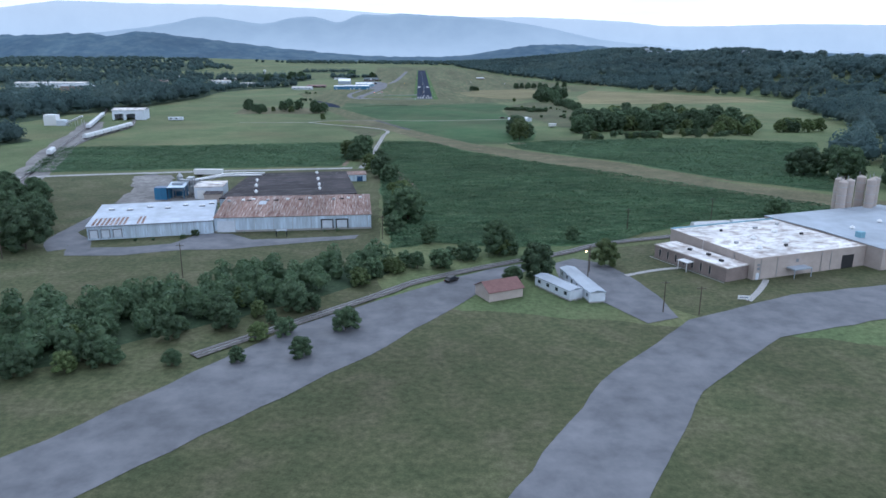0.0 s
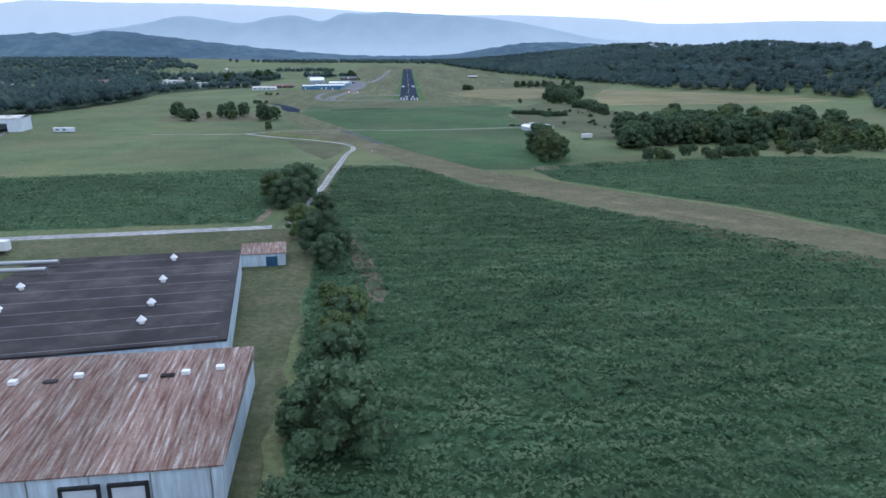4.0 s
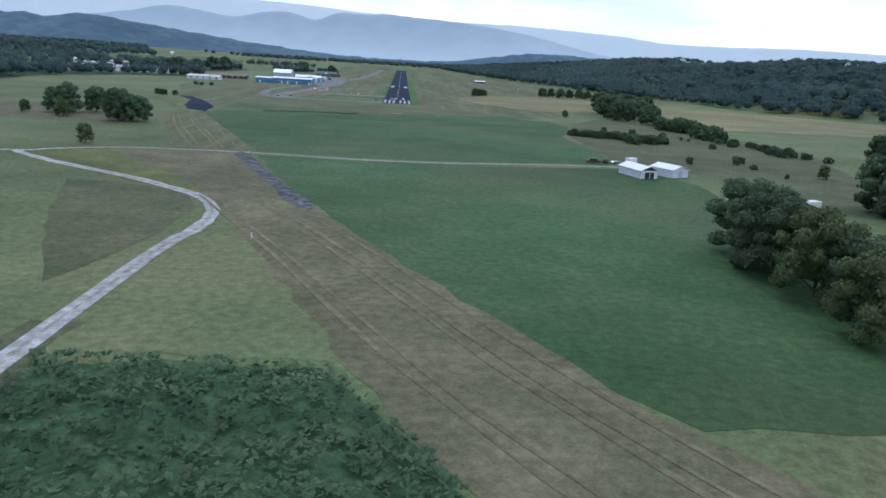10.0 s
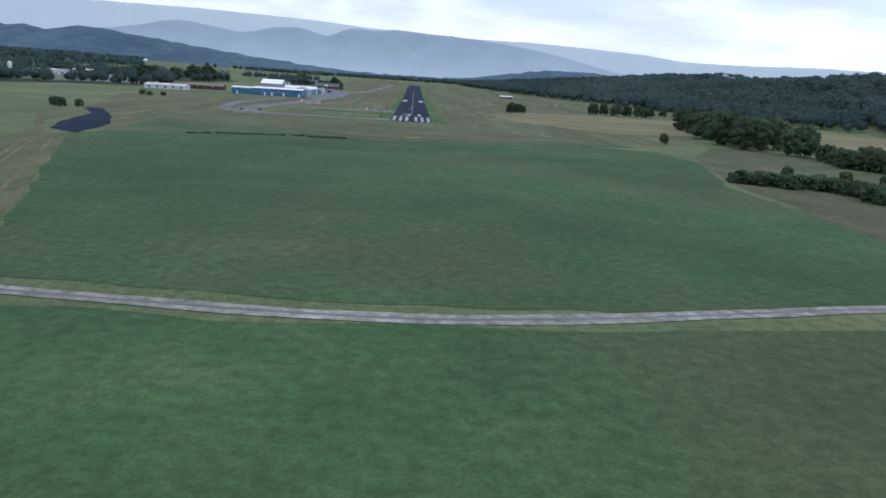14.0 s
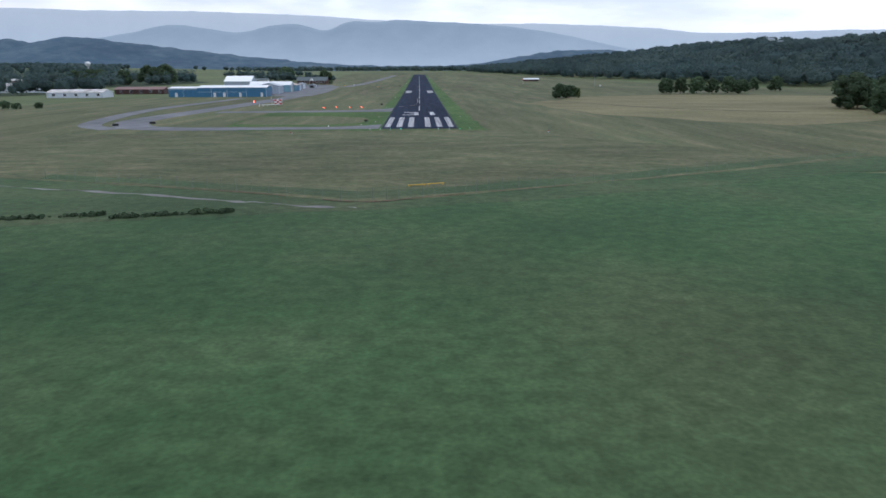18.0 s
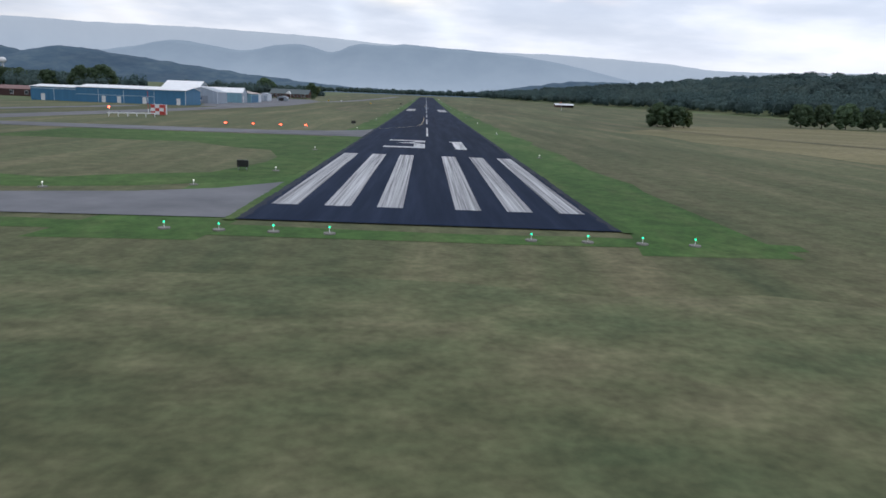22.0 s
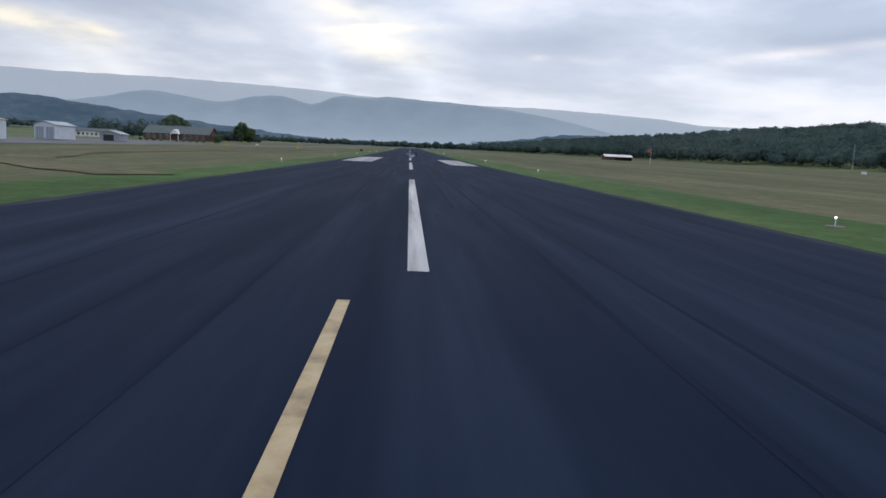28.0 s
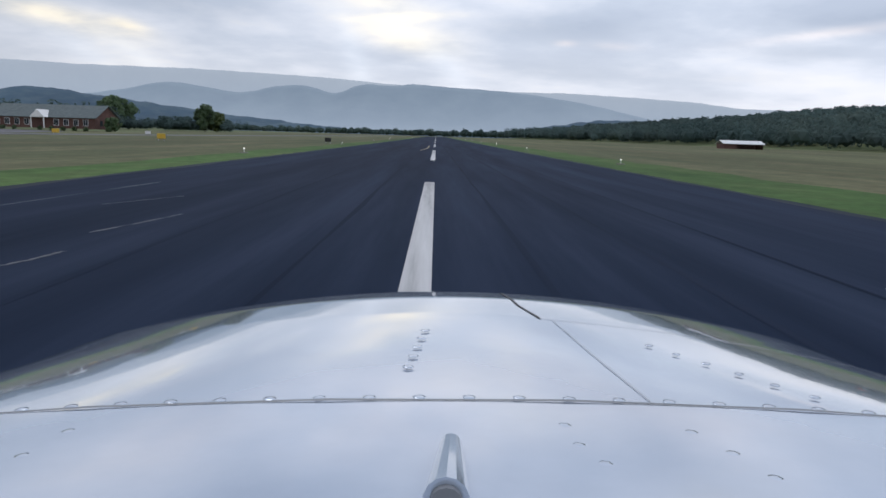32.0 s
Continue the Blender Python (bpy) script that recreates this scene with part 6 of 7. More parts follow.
def vehicle(x, y, turn, ln, wd, ht, mat, label, category="car"):
    ob = thing("car" if category == "car" else "truck", at(x, y, None, turn), label, category)
    bm = prism([(-ln / 2, 0.35), (ln / 2, 0.35), (ln / 2, ht * 0.55), (ln * 0.30, ht * 0.62), (ln * 0.16, ht), (-ln * 0.30, ht), (-ln * 0.42, ht * 0.62), (-ln / 2, ht * 0.58)], -wd / 2, wd / 2)
    bmesh.ops.bevel(bm, geom=bm.edges[:], offset=0.06, segments=1, affect="EDGES")
    part("body", bm, mat, ob)
    part("side_window", prism([(ln * 0.25, ht * 0.64), (ln * 0.14, ht * 0.94), (-ln * 0.28, ht * 0.94), (-ln * 0.38, ht * 0.64)], -wd / 2 - 0.01, wd / 2 + 0.01), M["glass"], ob)
    for sx in (-0.31, 0.31):
        for sy in (-1, 1):
            bm = bmesh.new()
            tube(bm, (ln * sx, sy * (wd / 2 - 0.22), 0.34), (ln * sx, sy * (wd / 2 + 0.01), 0.34), 0.34, n=14)
            wheel = part("wheel", bm, M["black"], ob)
            bm = bmesh.new()
            tube(bm, (ln * sx, sy * (wd / 2 - 0.02), 0.34), (ln * sx, sy * (wd / 2 + 0.025), 0.34), 0.2, n=12)
            part("rim", bm, M["steel"], wheel)
    for nm, mt, xx in (("headlight", M["white"], ln / 2), ("tail_light", M["red"], -ln / 2)):
        for sy in (-1, 1):
            part(nm, boxes((xx - 0.03, sy * wd * 0.36 - 0.14, ht * 0.40, xx + 0.03, sy * wd * 0.36 + 0.14, ht * 0.48)), mt, ob)
    return ob


vehicle(1.3, -826.5, 48, 4.9, 1.9, 1.8, M["black"], "black car driving on an access road")
vehicle(77, -296, 10, 5.2, 1.9, 1.7, M["dark_red"], "dark red pickup parked by white sheds", "truck")
vehicle(82, -295, 80, 4.6, 1.8, 1.5, M["black"], "black car parked by white sheds")
vehicle(86, -296, 20, 5.0, 1.8, 1.0, M["steel"], "grey low trailer parked by white sheds", "truck")
ht = thing("horse_trailer", at(91, -298, None, 30), "white box trailer parked beside sheds", "trailer")
part("box", boxes((-2.2, -1.1, 0.6, 2.2, 1.1, 2.7), bevel=0.12), M["white"], ht)
for s in (-1, 1):
    bm = bmesh.new()
    tube(bm, (0, s * 0.95, 0.4), (0, s * 1.15, 0.4), 0.4, n=14)
    part("wheel", bm, M["black"], ht)
bt = thing("box_trailer", at(113, -381, None, 15), "white box trailer standing in rough grass", "trailer")
part("box", boxes((-3.4, -1.25, 0.9, 3.4, 1.25, 3.5), bevel=0.08), M["white"], bt)
for s in (-1, 1):
    for x in (-1.2, 0.2):
        bm = bmesh.new()
        tube(bm, (x, s * 1.0, 0.45), (x, s * 1.22, 0.45), 0.45, n=14)
        part("wheel", bm, M["black"], bt)

# poles
def pole(x, y, h, arms=1):
    ob = thing("utility_pole", at(x, y), "weathered wooden utility pole with a crossarm", "pole")
    bm = bmesh.new()
    tube(bm, (0, 0, -0.2), (0, 0, h), 0.17, 0.11, 8)
    part("shaft", bm, M["wood_pole"], ob)
    for k in range(arms):
        part("crossarm", boxes((-1.2, -0.06, h - 0.8 - k * 0.9, 1.2, 0.06, h - 0.65 - k * 0.9)), M["wood_pole"], ob)
        for x0 in (-1.05, -0.5, 0.5, 1.05):
            bm = bmesh.new()
            tube(bm, (x0, 0, h - 0.65 - k * 0.9), (x0, 0, h - 0.42 - k * 0.9), 0.05, 0.03, 6)
            part("insulator", bm, M["steel"], ob)


for x, y, h in ((-81, -821, 11), (57, -854, 9), (42.5, -828, 11), (111.5, -750, 10), (72.5, -765, 9), (66, -856, 8), (-22, -776, 9), (-147, -800, 10)):
    pole(x, y, h)
fp = thing("flagpole", pose(86, -806, -0.1), "slim white flagpole on a lawn", "pole")
bm = bmesh.new()
tube(bm, (0, 0, 0), (0, 0, 9), 0.08, 0.05, 8)
part("pole", bm, M["white"], fp)
sl = thing("street_lamp", at(45.5, -817.5), "lit street lamp on a wooden pole", "street lamp")
bm = bmesh.new()
tube(bm, (0, 0, 0), (0, 0, 8.5), 0.14, 0.10, 8)
part("pole", bm, M["wood_pole"], sl)
bm = bmesh.new()
tube(bm, (0, 0, 6.6), (-1.3, -0.4, 6.9), 0.05, n=6)
part("arm", bm, M["steel"], sl)
bm = bmesh.new()
bmesh.ops.create_uvsphere(bm, u_segments=10, v_segments=7, radius=0.24, matrix=Matrix.Translation((-1.4, -0.4, 6.75)))
part("lamp", bm, M["lamp_warm"], sl)
sg = thing("company_sign", at(82.5, -846, None, -12), "low white sign board on a lawn", "sign")
part("board", boxes((-1.6, -0.08, 0.6, 1.6, 0.08, 1.7)), M["white"], sg)
part("leg", boxes((-1.3, -0.06, 0, -1.2, 0.06, 0.6), (1.2, -0.06, 0, 1.3, 0.06, 0.6)), M["dark"], sg)
part("lettering", boxes((-1.1, -0.09, 1.05, 1.1, -0.085, 1.25)), M["navy"], sg)

# ---- the airfield's buildings ----
bl = thing("hangar", pose(-157.5, 252, 0.0, 0, 0, 0.5), "long blue sheet-metal hangar row with a white roof", "hangar")
part("wall", boxes((0, 0, 0, 18, 19, 5.2)), M["hangar_blue"], bl)
part("wall", prism_x([(-0.6, 0), (19, 0), (19, 5.6), (9.2, 6.75), (-0.6, 5.6)], 18.01, 61), M["hangar_blue"], bl)
part("roof", prism_x([(-0.4, 5.2), (9.5, 6.0), (19.4, 5.2), (19.4, 5.4), (9.5, 6.25), (-0.4, 5.4)], -0.4, 18.2), M["roof_bright"], bl)
for y0, y1 in ((-1.0, 9.2), (9.2, 19.4)):
    part("roof", prism_x([(y0, 5.6 if y0 < 0 else 6.76), (y1, 6.76 if y0 < 0 else 5.6), (y1, 6.98 if y0 < 0 else 5.82), (y0, 5.82 if y0 < 0 else 6.98)], 18.2, 61.4), M["roof_bright"], bl)
for x in (4, 28, 34, 44, 57.4):
    part("door", boxes((x, -0.72 if x > 18 else -0.1, 0, x + 1.5, -0.605 if x > 18 else -0.005, 2.6)), M["white"], bl, "white personnel door")
for x in (9, 26.6, 36.5, 48.5):
    part("door_seam", boxes((x, -0.68 if x > 18 else -0.08, 0, x + 0.18, -0.605 if x > 18 else -0.005, 5.1)), M["tin_blue"], bl)
part("fascia", boxes((0, -0.12, 4.5, 18, -0.004, 4.75)), M["tin_blue"], bl)
part("fascia", boxes((18.1, -0.66, 2.9, 48.4, -0.604, 3.05)), M["tin_blue"], bl)
part("corner_trim", boxes((60.8, -0.70, 0, 61.06, -0.603, 5.6)), M["tin_white"], bl)
gabled("hangar", pose(-105.3, 301, 0.0), 15.2, 16, 5.2, 2.2, M["hangar_grey"], M["roof_grey"], "grey gabled sheet-metal hangar beside a blue one", "hangar", over=0.15, bays=((-6.4, 3.0, 0.02, 3.6, M["hangar_door_grey"], "hangar_door"), (7.3, 7.6, 0.0, 5.2, M["tin_white"], "corner_trim")))
wb = gabled("hangar", pose(-112, 342, 0.0), 31, 10, 5.3, 2.4, M["hangar_grey"], M["roof_bright"], "pale blue hangar with a bright white roof", "hangar", over=0.25, along="x", bays=((-5, 3.2, 0.02, 4.3, M["tin_blue"], "hangar_door"), (4.0, 15.0, 0.02, 5.2, M["hangar_teal"], "wall_sheet")))
part("gable_door", boxes((15.5, 0.6, 0.0, 15.56, 2.6, 3.6)), M["white"], wb, "white end door")
gabled("hangar", pose(-157.5, 428, 0.6), 23, 24, 6.0, 4.4, M["hangar_grey"], M["roof_bright"], "tall white-roofed hall behind the hangars", "hangar", along="x")
th_ = thing("hangar", pose(-110, 354.5, 0.1), "low teal hangar with a blue roller door and a beige roof", "hangar")
part("wall", boxes((0, 0, 0, 15, 24.5, 4.7)), M["hangar_teal"], th_)
for x0, x1, z0, z1 in ((-0.3, 7.5, 4.7, 6.0), (7.5, 15.3, 6.0, 4.7)):
    part("roof", prism([(x0, z0), (x1, z1), (x1, z1 + 0.2), (x0, z0 + 0.2)], -0.3, 24.8), M["cream"], th_)
part("gable", prism([(0, 4.7), (15, 4.7), (7.5, 5.95)], 0, 24.5), M["hangar_teal"], th_)
part("roller_door", boxes((15.003, 1.2, 0.02, 15.08, 16.0, 4.0)), M["hangar_blue"], th_, "blue roller door")
part("wall_sheet", boxes((15.003, 17.2, 0.0, 15.06, 24.2, 4.6)), M["tin_white"], th_)
for k in range(1, 4):
    part("door_joint", boxes((15.085, 1.2 + k * 3.7, 0.02, 15.1, 1.28 + k * 3.7, 4.0)), M["seam"], th_)
gabled("hangar", pose(-100.6, 408, 0.7), 5.6, 12, 3.9, 0.9, M["tin_white"], M["roof_grey"], "small white hangar with two doors", "hangar", bays=((-2.5, -0.2, 0.02, 3.3, M["hangar_grey"], "hangar_door"), (0.3, 2.5, 0.02, 3.3, M["hangar_grey"], "hangar_door")))
gabled("shed", pose(-94.5, 436, 0.8), 6, 7, 2.2, 0.9, M["roof_grey"], M["roof_grey"], "small grey shed beside a white hangar", "shed", bays=((-2.0, 1.2, 0.02, 1.9, M["dark"], "doorway"),))

# a parked light aeroplane before the grey hangar
ap = thing("light_aeroplane", pose(-106.5, 294.5, 0.2, 0, 0, 170), "small white and blue aeroplane parked before a hangar", "aeroplane")
bm = bmesh.new()
tube(bm, (-3.4, 0, 1.5), (-0.5, 0, 1.35), 0.16, 0.6, 12)
tube(bm, (-0.5, 0, 1.35), (2.0, 0, 1.25), 0.6, 0.45, 12)
tube(bm, (2.0, 0, 1.25), (2.5, 0, 1.22), 0.45, 0.15, 12)
part("fuselage", bm, M["white"], ap)
part("wing", prism([(-0.7, 1.05), (0.8, 1.05), (0.85, 1.12), (0.4, 1.2), (-0.7, 1.10)], -5.0, 5.0), M["navy"], ap)
part("tailplane", boxes((-3.5, -1.6, 1.55, -2.8, 1.6, 1.62)), M["white"], ap)
part("fin", prism([(-3.6, 1.6), (-2.6, 1.6), (-3.2, 2.7), (-3.7, 2.7)], -0.05, 0.05), M["navy"], ap)
for x, y in ((1.9, 0), (-0.2, 1.3), (-0.2, -1.3)):
    bm = bmesh.new()
    tube(bm, (x, y - 0.08, 0.22), (x, y + 0.08, 0.22), 0.22, n=12)
    tube(bm, (x, y, 0.22), (x, y * 0.8, 1.05), 0.05, n=6)
    part("wheel", bm, M["black"], ap)

# brick terminal
tm = gabled("terminal", pose(-112.3, 556, 1.9, 0, 0, -4), 31, 13, 3.3, 3.4, M["red_brick"], M["shingle"], "brick terminal building with a grey-green shingle roof", "building", along="x", over=0.7,
            bays=tuple((-14 + k * 2.9, -12.7 + k * 2.9, 0.9, 2.5, M["glass"], "window") for k in range(10) if k not in (4, 5)))
part("porch", prism([(-2.2, 3.0), (2.2, 3.0), (0, 5.2)], -2.6, 4.0), M["white"], tm, "white gabled porch")
part("porch_post", boxes((-2.0, -2.5, 0, -1.75, -2.25, 3.0)), M["white"], tm)
part("porch_post", boxes((1.75, -2.5, 0, 2.0, -2.25, 3.0)), M["white"], tm)
for k in range(3):
    part("window", boxes((15.5, 2.6 + k * 3, 0.9, 15.56, 4.0 + k * 3, 2.5)), M["glass"], tm)
for k in range(9):
    tree(4, -128 + k * 3.2 + (4 if k > 3 else 0), 552.5, 1.3, group="clipped bushes before the terminal")
gabled("cottage", at(-197, 630), 6, 9, 3.2, 2.2, M["white"], M["shingle"], "white gabled end of a low cottage", "house")
gabled("cottage", at(-184, 634), 21, 8, 3.2, 1.6, M["white"], M["shingle"], "low white cottage beyond the apron", "house", along="x", bays=tuple((-9.6 + k * 2.5, -8.4 + k * 2.5, 0.9, 2.3, M["glass"], "window") for k in range(8)))
tree(1, -171, 736, 18.5)
tree(2, -121.5, 729.5, 15)
tree(5, -116, 733, 11)
tree(4, -92.5, 556, 4.5)
for x, y, wd, dp, hh, wl, rf, lb in ((-213, 246, 34, 16, 3.2, "tin_white", "roof_white", "low white shed with a pale roof by an apron road"), (-196, 306, 34, 12, 3.2, "dark_red", "red_roof", "low maroon building with a dull red roof"),
                                     (-312, 345, 62, 16, 5.0, "tin_white", "roof_white", "long white store building in the town"), (-406, 445, 36, 14, 5, "tin_white", "roof_white", "long white shed in the town"),
                                     (-412, 540, 26, 14, 5, "cream", "roof_white", "pale building among trees"), (-520, 420, 30, 14, 6, "cream", "red_roof", "pale building among trees"),
                                     (-650, 255, 120, 30, 8, "tin_white", "roof_white", "very long white works hall"), (-570, 190, 60, 24, 7, "brown_brick", "roof_grey", "brown works hall with a grey roof"),
                                     (-470, 700, 16, 10, 5, "white", "roof_grey", "white house in the town"), (-560, 640, 16, 10, 5, "white", "red_roof", "white house in the town"), (-350, 620, 14, 9, 5, "cream", "roof_grey", "cream house in the town")):
    gabled("building", at(x, y), wd, dp, hh, 1.6, M[wl], M[rf], lb, "building", along="x", bays=tuple((-wd / 2 + wd * (k + 0.5) / 5, -wd / 2 + wd * (k + 0.5) / 5 + 1.6, 1.0, 2.6, M["glass"], "window") for k in range(5)))
for row in ((0, -332, 540, 17), (1, -346, 536, 16), (2, -338, 530, 15), (0, -326, 552, 15), (0, -262, 560, 22), (1, -285, 570, 21), (0, -300, 545, 16), (2, -330, 560, 17), (0, -270, 330, 10), (1, -256, 318, 8), (1, -186, 121, 4), (6, -180, 119, 3), (4, -172, 123, 3)):
    tree(*row)
silo_t = thing("farm_silo", at(-370, 300), "slim white farm silo beside trees", "silo")
bm = bmesh.new()
tube(bm, (0, 0, 0), (0, 0, 13), 1.9, n=18)
tube(bm, (0, 0, 13), (0, 0, 14.2), 1.9, 0.4, 18)
part("shell", bm, M["white"], silo_t)
wtw = thing("water_tower", at(-339, 553, gz(-339, 553)), "white ball-topped water tower among trees", "water tower")
bm = bmesh.new()
tube(bm, (0, 0, 0), (0, 0, 20), 1.2, 0.9, 12)
part("stem", bm, M["steel"], wtw)
bm = bmesh.new()
bmesh.ops.create_uvsphere(bm, u_segments=20, v_segments=12, radius=2.9, matrix=Matrix.Translation((0, 0, 21.3)) @ Matrix.Diagonal((1, 1, 0.8, 1)))
part("tank", bm, M["white"], wtw)
for x, y in ((688, 990), (700, 1040), (694, 1085), (706, 1130), (690, 1180), (700, 1240), (640, 1560), (655, 1600), (690, 520), (702, 545)):
    gabled("house", at(x, y, gz(x, y) + 9), 14, 10, 6, 3, M["white"], M["roof_grey"], "white house among trees on the ridge", "house", along="x", group="houses on the ridge")
# open shelter across the runway
sh = thing("open_shelter", at(134, 660, None, 2, 0.74), "long low red-sided hangar with a pale metal roof", "hangar")
part("wall", boxes((-12, 0, 0, -4, 0.2, 2.9), (-12, 0.2, 0, -11.8, 9, 2.9), (11.8, 0.2, 0, 12, 9, 2.9), (-12, 9, 0, 12, 9.2, 2.9)), M["red_brick"], sh)
part("roof", prism_x([(-1, 2.9), (4.6, 4.9), (10.2, 2.9), (10.2, 3.1), (4.6, 5.1), (-1, 3.1)], -12.6, 12.6), M["roof_bright"], sh)
for x in (-4, 1.3, 6.6, 11.79):
    part("post", boxes((x, 0, 0, x + 0.2, 0.2, 2.9)), M["wood_pole"], sh)


# ---- airfield lights and signs ----
def edge_light(x, y, mat, label, pad=True, group="lights along the runway"):
    ob = thing("runway_light", at(x, y, gz(x, y) + 0.10), label, "light", group)
    if pad:
        bm = bmesh.new()
        tube(bm, (0, 0, -0.1), (0, 0, 0.02), 0.34, 0.32, 14)
        part("pad", bm, M["pad"], ob)
    bm = bmesh.new()
    tube(bm, (0, 0, 0), (0, 0, 0.24), 0.018, 0.018, 8)
    tube(bm, (0, 0, 0.24), (0, 0, 0.28), 0.045, 0.045, 10)
    part("stem", bm, M["white"], ob)
    bm = bmesh.new()
    bmesh.ops.create_uvsphere(bm, u_segments=10, v_segments=7, radius=0.06 if mat is M["lamp_green"] else 0.05, matrix=Matrix.Translation((0, 0, 0.315)))
    part("lens", bm, mat, ob)


for k, x in enumerate((-14.2, -11.3, -8.4, -5.4, 5.5, 8.6, 11.6, 14.5)):
    edge_light(x, -3.4, M["lamp_green"], "green threshold light on a pale concrete pad", group="green threshold lights")
for k in range(15):
    y = 53.3 + 58.6 * k
    for s in (-1, 1):
        edge_light(s * 14.8, y, M["lamp_white"], "small white runway edge light on a stem")
for x, y in ((-14.4, 26.5), (-27.8, 10.5), (-18.3, 14.5)):
    edge_light(x, y, M["lamp_white"], "small white taxiway light on a pale pad", group="taxiway lights")
for x, y in ((-42.2, 111), (-36.6, 111.6), (-31.0, 112.2), (-26.0, 114)):
    ob = thing("approach_light", at(x, y), "lit red slope indicator box on short legs", "light", "red slope indicator lights")
    part("housing", boxes((-0.28, -0.1, 0.32, 0.28, 0.6, 0.66), bevel=0.03), M["orange"], ob)
    for lx in (-0.13, 0.13):
        bm = bmesh.new()
        tube(bm, (lx, -0.13, 0.49), (lx, -0.10, 0.49), 0.12, n=14)
        part("lens", bm, M["lamp_red"], ob)
    for lx, ly in ((-0.24, 0.0), (0.24, 0.0), (0, 0.5)):
        part("leg", boxes((lx - 0.03, ly - 0.03, 0, lx + 0.03, ly + 0.03, 0.31)), M["steel"], ob)
rb = thing("radio_shed", at(-69, 147), "small red and white chequered equipment shed", "shed")
for i in range(3):
    for j in range(3):
        part("panel", boxes((i * 1.1 - 1.65, -1.25, 0.2 + j * 0.85, i * 1.1 - 0.55, -1.2, 1.05 + j * 0.85)), M["red"] if (i + j) % 2 == 0 else M["white"], rb)
part("body", boxes((-1.65, -1.198, 0.2, 1.65, 1.2, 2.75)), M["white"], rb)
part("panel", boxes((1.652, -1.2, 0.2, 1.69, 0, 2.75)), M["red"], rb)
fr = thing("antenna_frame", at(-75, 130.5, None, 38), "long low white antenna frame on the grass", "antenna")
part("beam", boxes((0, -0.1, 0.7, 11, 0.1, 0.95)), M["white"], fr)
for k in range(6):
    part("leg", boxes((0.2 + k * 2.1, -0.08, 0, 0.36 + k * 2.1, 0.08, 0.7)), M["white"], fr)
mast = thing("mast", at(-72.5, 149), "thin red and white mast", "mast")
for k in range(4):
    bm = bmesh.new()
    tube(bm, (0, 0, k * 1.5), (0, 0, k * 1.5 + 1.5), 0.07, n=8)
    part("mast_section", bm, M["red"] if k % 2 else M["white"], mast)
mk = thing("obstruction_light", at(-80, 143), "red obstruction light on a short post", "light")
part("post", boxes((-0.06, -0.06, 0, 0.06, 0.06, 1.6)), M["steel"], mk)
bm = bmesh.new()
bmesh.ops.create_uvsphere(bm, u_segments=10, v_segments=7, radius=0.28, matrix=Matrix.Translation((0, 0, 1.8)))
part("lens", bm, M["lamp_red"], mk)


def back_sign(x, y, w, h, face, label):
    ob = thing("airfield_sign", at(x, y, gz(x, y) + 0.06), label, "sign", "airfield signs")
    part("board", boxes((-w / 2, -0.12, 0.25, w / 2, 0.12, 0.25 + h), bevel=0.03), face, ob)
    for s in (-1, 1):
        part("leg", boxes((s * w * 0.35 - 0.04, -0.05, 0, s * w * 0.35 + 0.04, 0.05, 0.26)), M["steel"], ob)


for x, y in ((-17.5, 26.5), (-18, 136), (-18, 470)):
    back_sign(x, y, 1.05, 0.66, M["black"], "black back of an airfield sign")
back_sign(-37.6, 448, 1.1, 0.7, M["yellow"], "small yellow airfield sign")
back_sign(-70.4, 483, 1.3, 0.7, M["yellow"], "yellow airfield sign with black panel")
back_sign(-64.3, 510.5, 1.2, 0.6, M["white"], "small white airfield sign")
for x, y in ((-93, 13), (-84.5, 20.5)):
    back_sign(x, y, 1.8, 0.7, M["black"], "dark back of an airfield sign beside the taxiway")
sk = thing("windsock", at(102, 505), "orange windsock on a white pole", "windsock")
bm = bmesh.new()
tube(bm, (0, 0, 0), (0, 0, 6.3), 0.08, 0.06, 8)
part("pole", bm, M["white"], sk)
bm = bmesh.new()
tube(bm, (0, 0, 6.0), (-1.6, 0.3, 4.9), 0.42, 0.2, 12, caps=False)
part("sock", bm, M["orange"], sk)
an = thing("lattice_mast", at(162, 460), "thin grey antenna mast in the grass", "mast")
bm = bmesh.new()
for a in range(3):
    p = (0.2 * math.cos(a * 2.1), 0.2 * math.sin(a * 2.1))
    tube(bm, (*p, 0), (*p, 11), 0.035, n=5)
for k in range(22):
    a = k * 2.1
    tube(bm, (0.2 * math.cos(a), 0.2 * math.sin(a), k * 0.5), (0.2 * math.cos(a + 2.1), 0.2 * math.sin(a + 2.1), k * 0.5 + 0.5), 0.02, n=4)
part("lattice", bm, M["steel"], an)
cb = thing("equipment_cabinet", at(168, 462), "small white equipment cabinet by a mast", "cabinet")
part("body", boxes((-0.8, -0.5, 0.2, 0.8, 0.5, 1.2), bevel=0.05), M["white"], cb)
part("base", boxes((-0.9, -0.6, 0, 0.9, 0.6, 0.2)), M["concrete"], cb)

